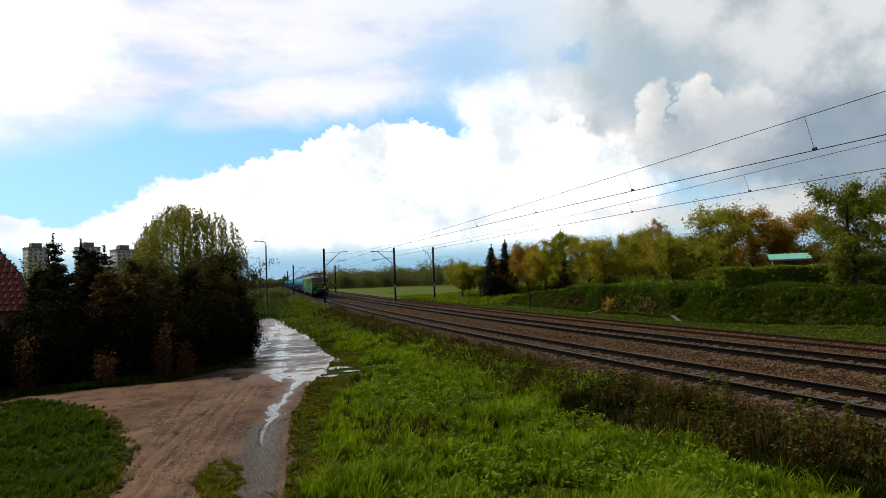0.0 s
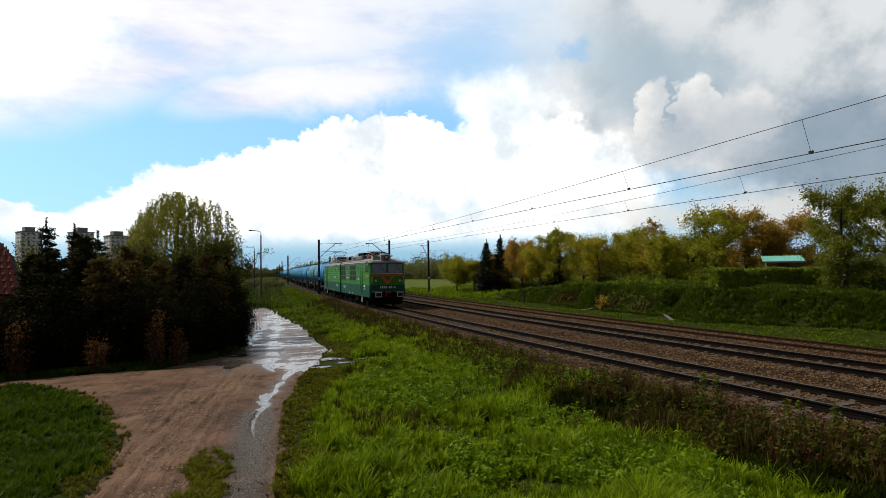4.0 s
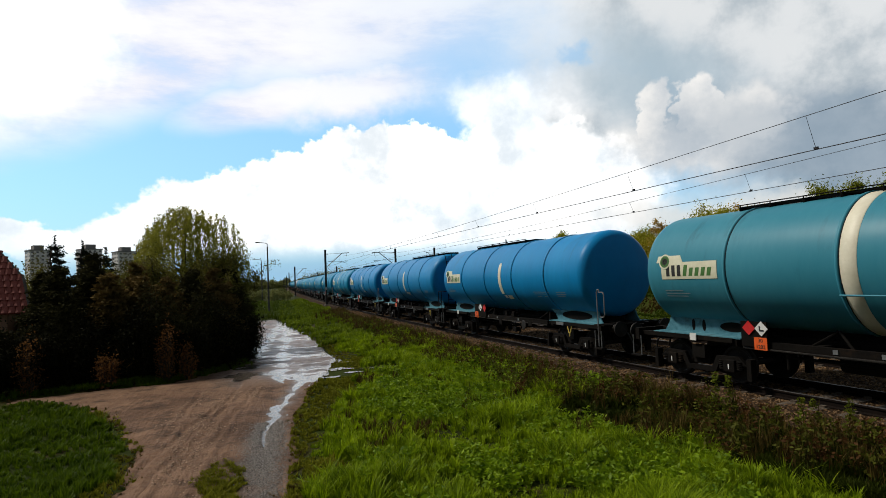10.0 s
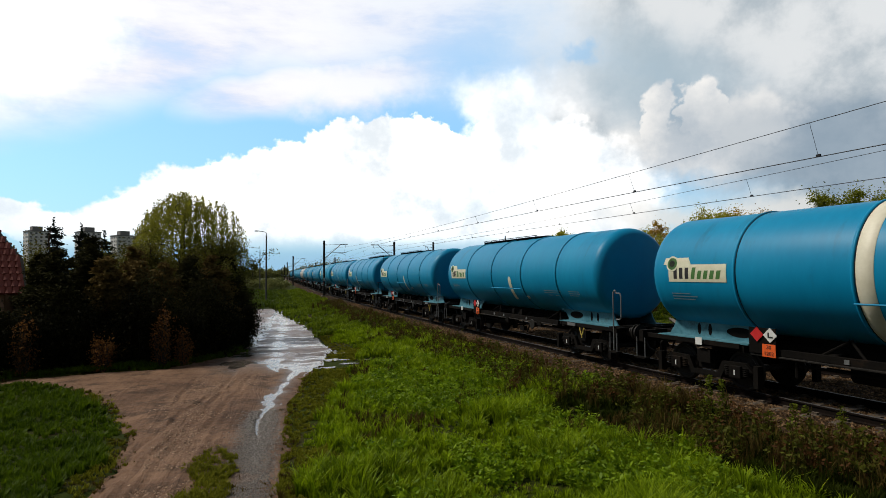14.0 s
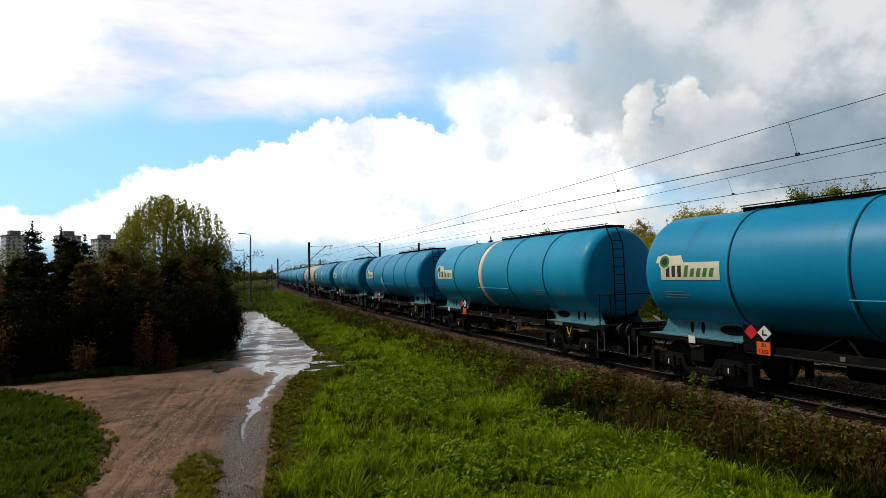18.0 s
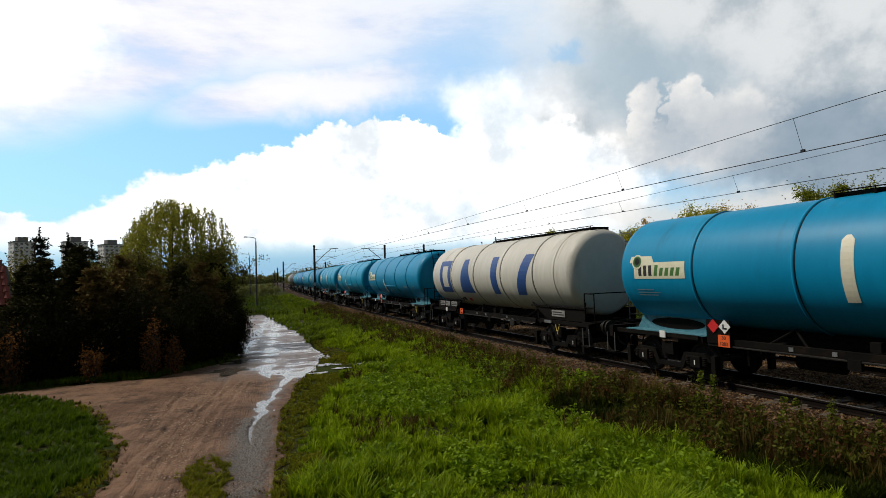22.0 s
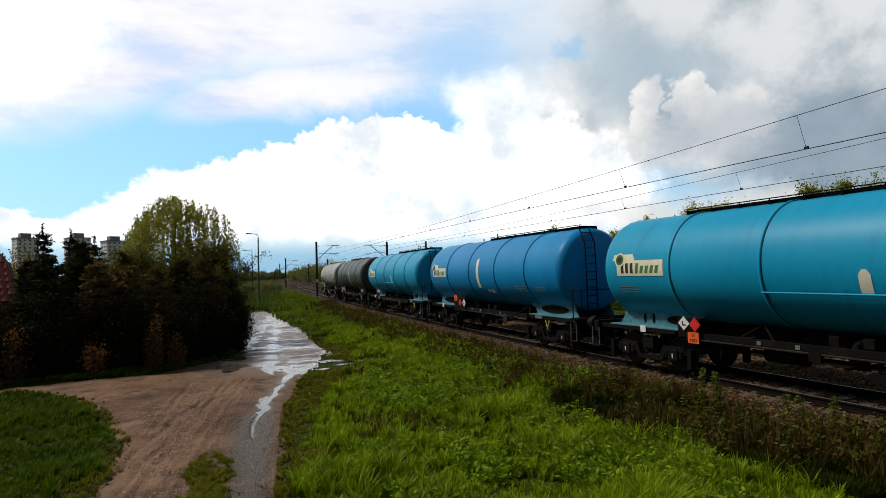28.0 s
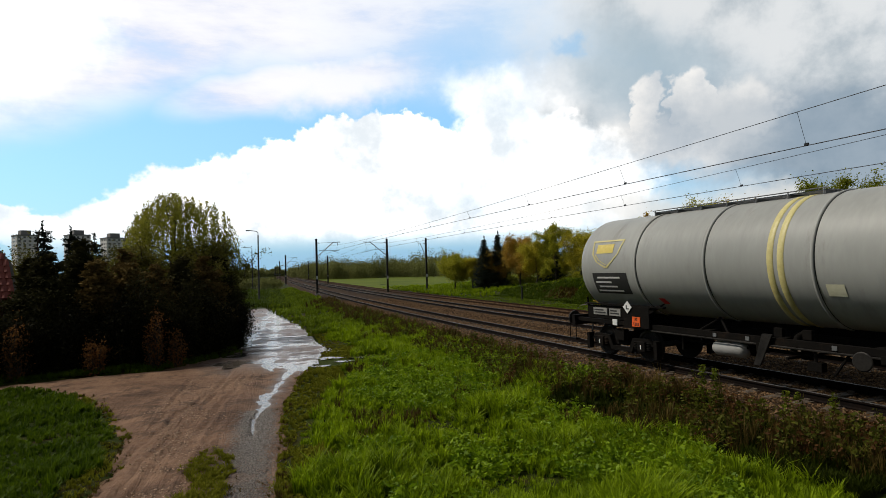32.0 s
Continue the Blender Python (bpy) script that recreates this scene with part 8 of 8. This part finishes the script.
def house(label):
    """Steep red tiled roof over brick walls, behind the thicket."""
    t = empty("house", pose(-10.3, 27.6, -0.72, 0, 0, 6))
    tagged(t, label, "house")
    L, W, ZE = 6.5, 6.5, 3.05
    part("wall", boxes((-L, -0.45, 0.3, W, 0, ZE + 0.3), bevel=0.02), M_BRICKWALL, t)
    bm = bmesh.new()
    prism(bm, [(0.35, ZE), (W, ZE), (W / 2 + 0.3, 4.9)], "x", -L, -2.4)
    part("gable", bm, M_BRICKWALL, t)
    ang = radians(63)
    m = Matrix.Translation((0, 0, ZE - 0.2)) @ Matrix.Rotation(ang, 4, "X")
    outline = [(-L, 0), (0.40, 0), (-0.02, 1.65), (-1.25, 3.3), (-L, 3.3)]
    bm = bmesh.new()
    prism(bm, outline, "z", -0.06, 0.0)
    deck = part("roof", bm, M_TILE, t, "steep red tiled roof", m=m)
    bm = bmesh.new()
    prism(bm, [(0, 0.03), (0.05, 0.055), (0.11, 0.06), (0.17, 0.045), (0.22, 0.025), (0.235, 0.0), (0, 0.0)], "y", 0, 0.31)
    for v in bm.verts:
        if v.co.y < 0.1:
            v.co.z += 0.035
    me = bpy.data.meshes.new("tile")
    bm.to_mesh(me)
    bm.free()
    me.materials.append(M_TILE)
    for j in range(11):
        yy = j * 0.3
        right = float(np.interp(yy + 0.1, [0, 1.65, 3.3], [0.40, -0.02, -1.25]))
        for i in range(14):
            part("tile", me, None, deck, m=pose(right - 0.24 * (i + 1), yy, 0.0))
    part("verge_board", boxes((-0.05, 0.05, 0, 2.05, -0.16, 0.05)), M_WOOD, deck, m=pose(-0.02, 1.65, 0, 0, 0, 37))
    part("verge_board", boxes((-0.05, 0.05, 0, 1.7, -0.16, 0.05)), M_WOOD, deck, m=pose(0.40, 0, 0, 0, 0, 14.3))
    m2 = Matrix.Translation((0, W + 0.2, ZE - 0.2)) @ Matrix.Rotation(math.pi - ang, 4, "X")
    bm = bmesh.new()
    prism(bm, [(-L, 0), (-2.9, 0), (-2.9, 3.3), (-L, 3.3)], "z", 0.0, 0.06)
    part("roof", bm, M_TILE, t, "steep red tiled roof", m=m2)
    f = part("window_frame", boxes((-0.47, -0.40, 2.4, 3.9, 0.9, 2.2), bevel=0.01), M_WHITE, t)
    part("pane", boxes((-0.42, -0.395, 2.5, 3.8, 1.0, 2.1)), M_PANE, f)


house("brick house with a steep red tiled roof behind the thicket")


def shed(x, y, turn):
    t = empty("shed", pose(x, y, float(soil_z(np.array(x), np.array(y))) - 0.05, 0, 0, turn))
    tagged(t, "small garden shed with a teal metal roof behind the hedge", "shed")
    part("wall", boxes((-1.15, 1.15, -0.9, 0.9, 0, 2.05), bevel=0.02), M_SHEDWALL, t)
    bm = bmesh.new()
    prism(bm, [(-1.2, 1.96), (-1.2, 2.02), (1.1, 2.46), (1.1, 2.40)], "x", -1.4, 1.4)
    for i in range(10):
        xx = -1.38 + i * 0.3
        prism(bm, [(-1.2, 2.02), (-1.2, 2.05), (1.1, 2.49), (1.1, 2.46)], "x", xx, xx + 0.05)
    part("roof", bm, M_SHEDROOF, t, "teal ribbed metal roof")
    part("door", boxes((-0.4, 0.4, -0.925, -0.89, 0.05, 1.95)), M_WOOD, t)
    part("fascia", boxes((-1.42, 1.42, -1.26, -1.2, 1.88, 2.0)), M_WOOD, t)


shed(38.0, 34.9, -43)


def plank(x, y, turn, length):
    t = empty("plank", pose(x, y, float(soil_z(np.array(float(x)), np.array(float(y)))) + 0.12, 0, -4, turn))
    tagged(t, "weathered grey plank lying in the grass", "plank")
    part("board", boxes((-length / 2, length / 2, -0.12, 0.12, -0.03, 0.03), bevel=0.01), M_WOOD, t)
    for s in (-0.8, 0.8):
        part("batten", boxes((s * length / 2 * 0.8 - 0.04, s * length / 2 * 0.8 + 0.04, -0.13, 0.13, -0.16, -0.03)), M_WOOD, t)


plank(25.6, 32.6, 62, 2.6)
plank(25.8, 43.0, 20, 1.8)
shrub("bush", 26.2, 41.6, 0.5, 0.4, 1.3, 500, 0.09, M_LEAFBR, "small bush with orange spring leaves at the foot of the bank", 401)


def line_post(x, y, h):
    t = empty("line_post", pose(x, y, float(soil_z(np.array(float(x)), np.array(float(y))))))
    tagged(t, "short dark post standing beside the sidings", "post")
    bm = bmesh.new()
    rod(bm, (0, 0, -0.3), (0, 0, h), 0.11, 0.09, seg=10)
    part("shaft", bm, M_MAST, t)
    part("cap", boxes((-0.12, 0.12, -0.12, 0.12, h, h + 0.04), bevel=0.01), M_MAST, t)


line_post(24.6, 53.4, 1.35)


# loose stones over the ballast
def stones(n, seed, ulo, uhi, ylo, yhi, size, label):
    rng = np.random.default_rng(seed)
    y = ylo + (yhi - ylo) * rng.uniform(0, 1, n) ** 1.6
    u = rng.uniform(ulo, uhi, n)
    for rail in (-0.753, 0.753, TRACK_GAP - 0.753, TRACK_GAP + 0.753):
        near = np.abs(u - rail) < 0.1
        u[near] += np.where(u[near] > rail, 0.1, -0.1)
    prof = np.array(bed)
    z = np.interp(u, prof[:, 0], prof[:, 1])
    c = np.stack([line_x(y) + u, y, z + size * 0.25], -1)
    octa = np.array([(1, 0, 0), (0, 1, 0), (-1, 0, 0), (0, -1, 0), (0, 0, 1), (0, 0, -1)], float)
    tri = np.array([(0, 1, 4), (1, 2, 4), (2, 3, 4), (3, 0, 4), (1, 0, 5), (2, 1, 5), (3, 2, 5), (0, 3, 5)])
    a = rng.uniform(0, 2 * math.pi, n)
    s = size * rng.uniform(0.55, 1.25, (n, 1, 1)) * rng.uniform(0.6, 1.1, (n, 6, 1)) * (1 + 0.02 * y)[:, None, None]
    p = octa[None] * s * [1, 1, 0.75]
    ca, sa = np.cos(a)[:, None], np.sin(a)[:, None]
    p = np.stack([p[:, :, 0] * ca - p[:, :, 1] * sa, p[:, :, 0] * sa + p[:, :, 1] * ca, p[:, :, 2]], -1)
    v = (c[:, None] + p).reshape(-1, 3)
    f = (np.arange(n)[:, None, None] * 6 + tri[None]).reshape(-1, 3)
    tagged(part("ballast_stones", mesh_np("ballast_stones", v, f, M_STONE), None), label, "stones", kind="stuff")


stones(90000, 41, -3.1, TRACK_GAP + 5.5, 5.0, 60, 0.036, "loose brown and grey ballast stones")


def road_gravel(n, seed, label):
    rng = np.random.default_rng(seed)
    y = rng.uniform(7.5, 15.5, n)
    x = -0.42 + 0.03 * (y - 10) + rng.normal(size=n) * 0.22
    keep = rough(x, y, 0.8, 4) > -0.35
    x, y = x[keep], y[keep]
    n = len(x)
    octa = np.array([(1, 0, 0), (0, 1, 0), (-1, 0, 0), (0, -1, 0), (0, 0, 1), (0, 0, -1)], float)
    tri = np.array([(0, 1, 4), (1, 2, 4), (2, 3, 4), (3, 0, 4), (1, 0, 5), (2, 1, 5), (3, 2, 5), (0, 3, 5)])
    s = 0.016 * rng.uniform(0.5, 1.5, (n, 1, 1)) * rng.uniform(0.6, 1.15, (n, 6, 1))
    v = np.stack([x, y, road_z(x, y) + 0.004], -1)[:, None] + octa[None] * s * [1.1, 1.0, 0.7]
    f = (np.arange(n)[:, None, None] * 6 + tri[None]).reshape(-1, 3)
    tagged(part("gravel", mesh_np("gravel", v.reshape(-1, 3), f, M_ROADSTONE), None), label, "gravel", kind="stuff")


def clods(n, seed, label):
    """Pebbles and lumps of mud thrown up between the tyre tracks."""
    rng = np.random.default_rng(seed)
    y = rng.uniform(7.5, 21, n)
    x = rng.choice([-2.62, -2.3, -1.95, -1.6, -3.2], n) + 0.07 * (y - 10) + 0.004 * (y - 13) ** 2 + rng.normal(size=n) * 0.16
    keep = (rough(x, y, 0.7, 9) > -0.1) & (road_share(x, y) > 0.8)
    x, y = x[keep], y[keep]
    n = len(x)
    octa = np.array([(1, 0, 0), (0, 1, 0), (-1, 0, 0), (0, -1, 0), (0, 0, 1), (0, 0, -1)], float)
    tri = np.array([(0, 1, 4), (1, 2, 4), (2, 3, 4), (3, 0, 4), (1, 0, 5), (2, 1, 5), (3, 2, 5), (0, 3, 5)])
    s = 0.022 * rng.uniform(0.4, 1.6, (n, 1, 1)) * rng.uniform(0.6, 1.2, (n, 6, 1))
    v = np.stack([x, y, road_z(x, y) + 0.002], -1)[:, None] + octa[None] * s * [1.1, 1.1, 0.6]
    f = (np.arange(n)[:, None, None] * 6 + tri[None]).reshape(-1, 3)
    tagged(part("clods", mesh_np("clods", v.reshape(-1, 3), f, M_CLOD), None), label, "clods", kind="stuff")


clods(4200, 52, "brown pebbles and lumps of mud on the dirt road")
road_gravel(9000, 51, "loose wet grey gravel lying in the wheel rut of the road")


# ---- what moves ----
def motions():
    times = [0.5 * i for i in range(65)]
    for ob, s0, flip in VEHICLES:
        walk(ob, [(t, on_line(s0 - SPEED * t) @ pose(0, 0, 0, 0, 0, flip)) for t in times])
    at = {ob.name: (s0, flip) for ob, s0, flip in VEHICLES}
    for wheel, r, rest, vehicle in WHEELS:
        s0, flip = at[vehicle.name]
        sign = -1 if flip else 1
        lo, hi = max(0.0, (s0 - 46) / SPEED), min(32.0, (s0 + 8) / SPEED)
        steps = [t / FPS for t in range(int(lo * FPS), int(hi * FPS) + 1)] if hi > lo else []
        rows = [(t, rest @ Matrix.Rotation(sign * SPEED * (t - lo) / r, 4, "Y")) for t in steps]
        if not rows or rows[0][0] > 0:
            rows = [(0.0, rest)] + rows
        if rows[-1][0] < 32.0:
            rows.append((32.0, rows[-1][1]))
        walk(wheel, rows)


motions()
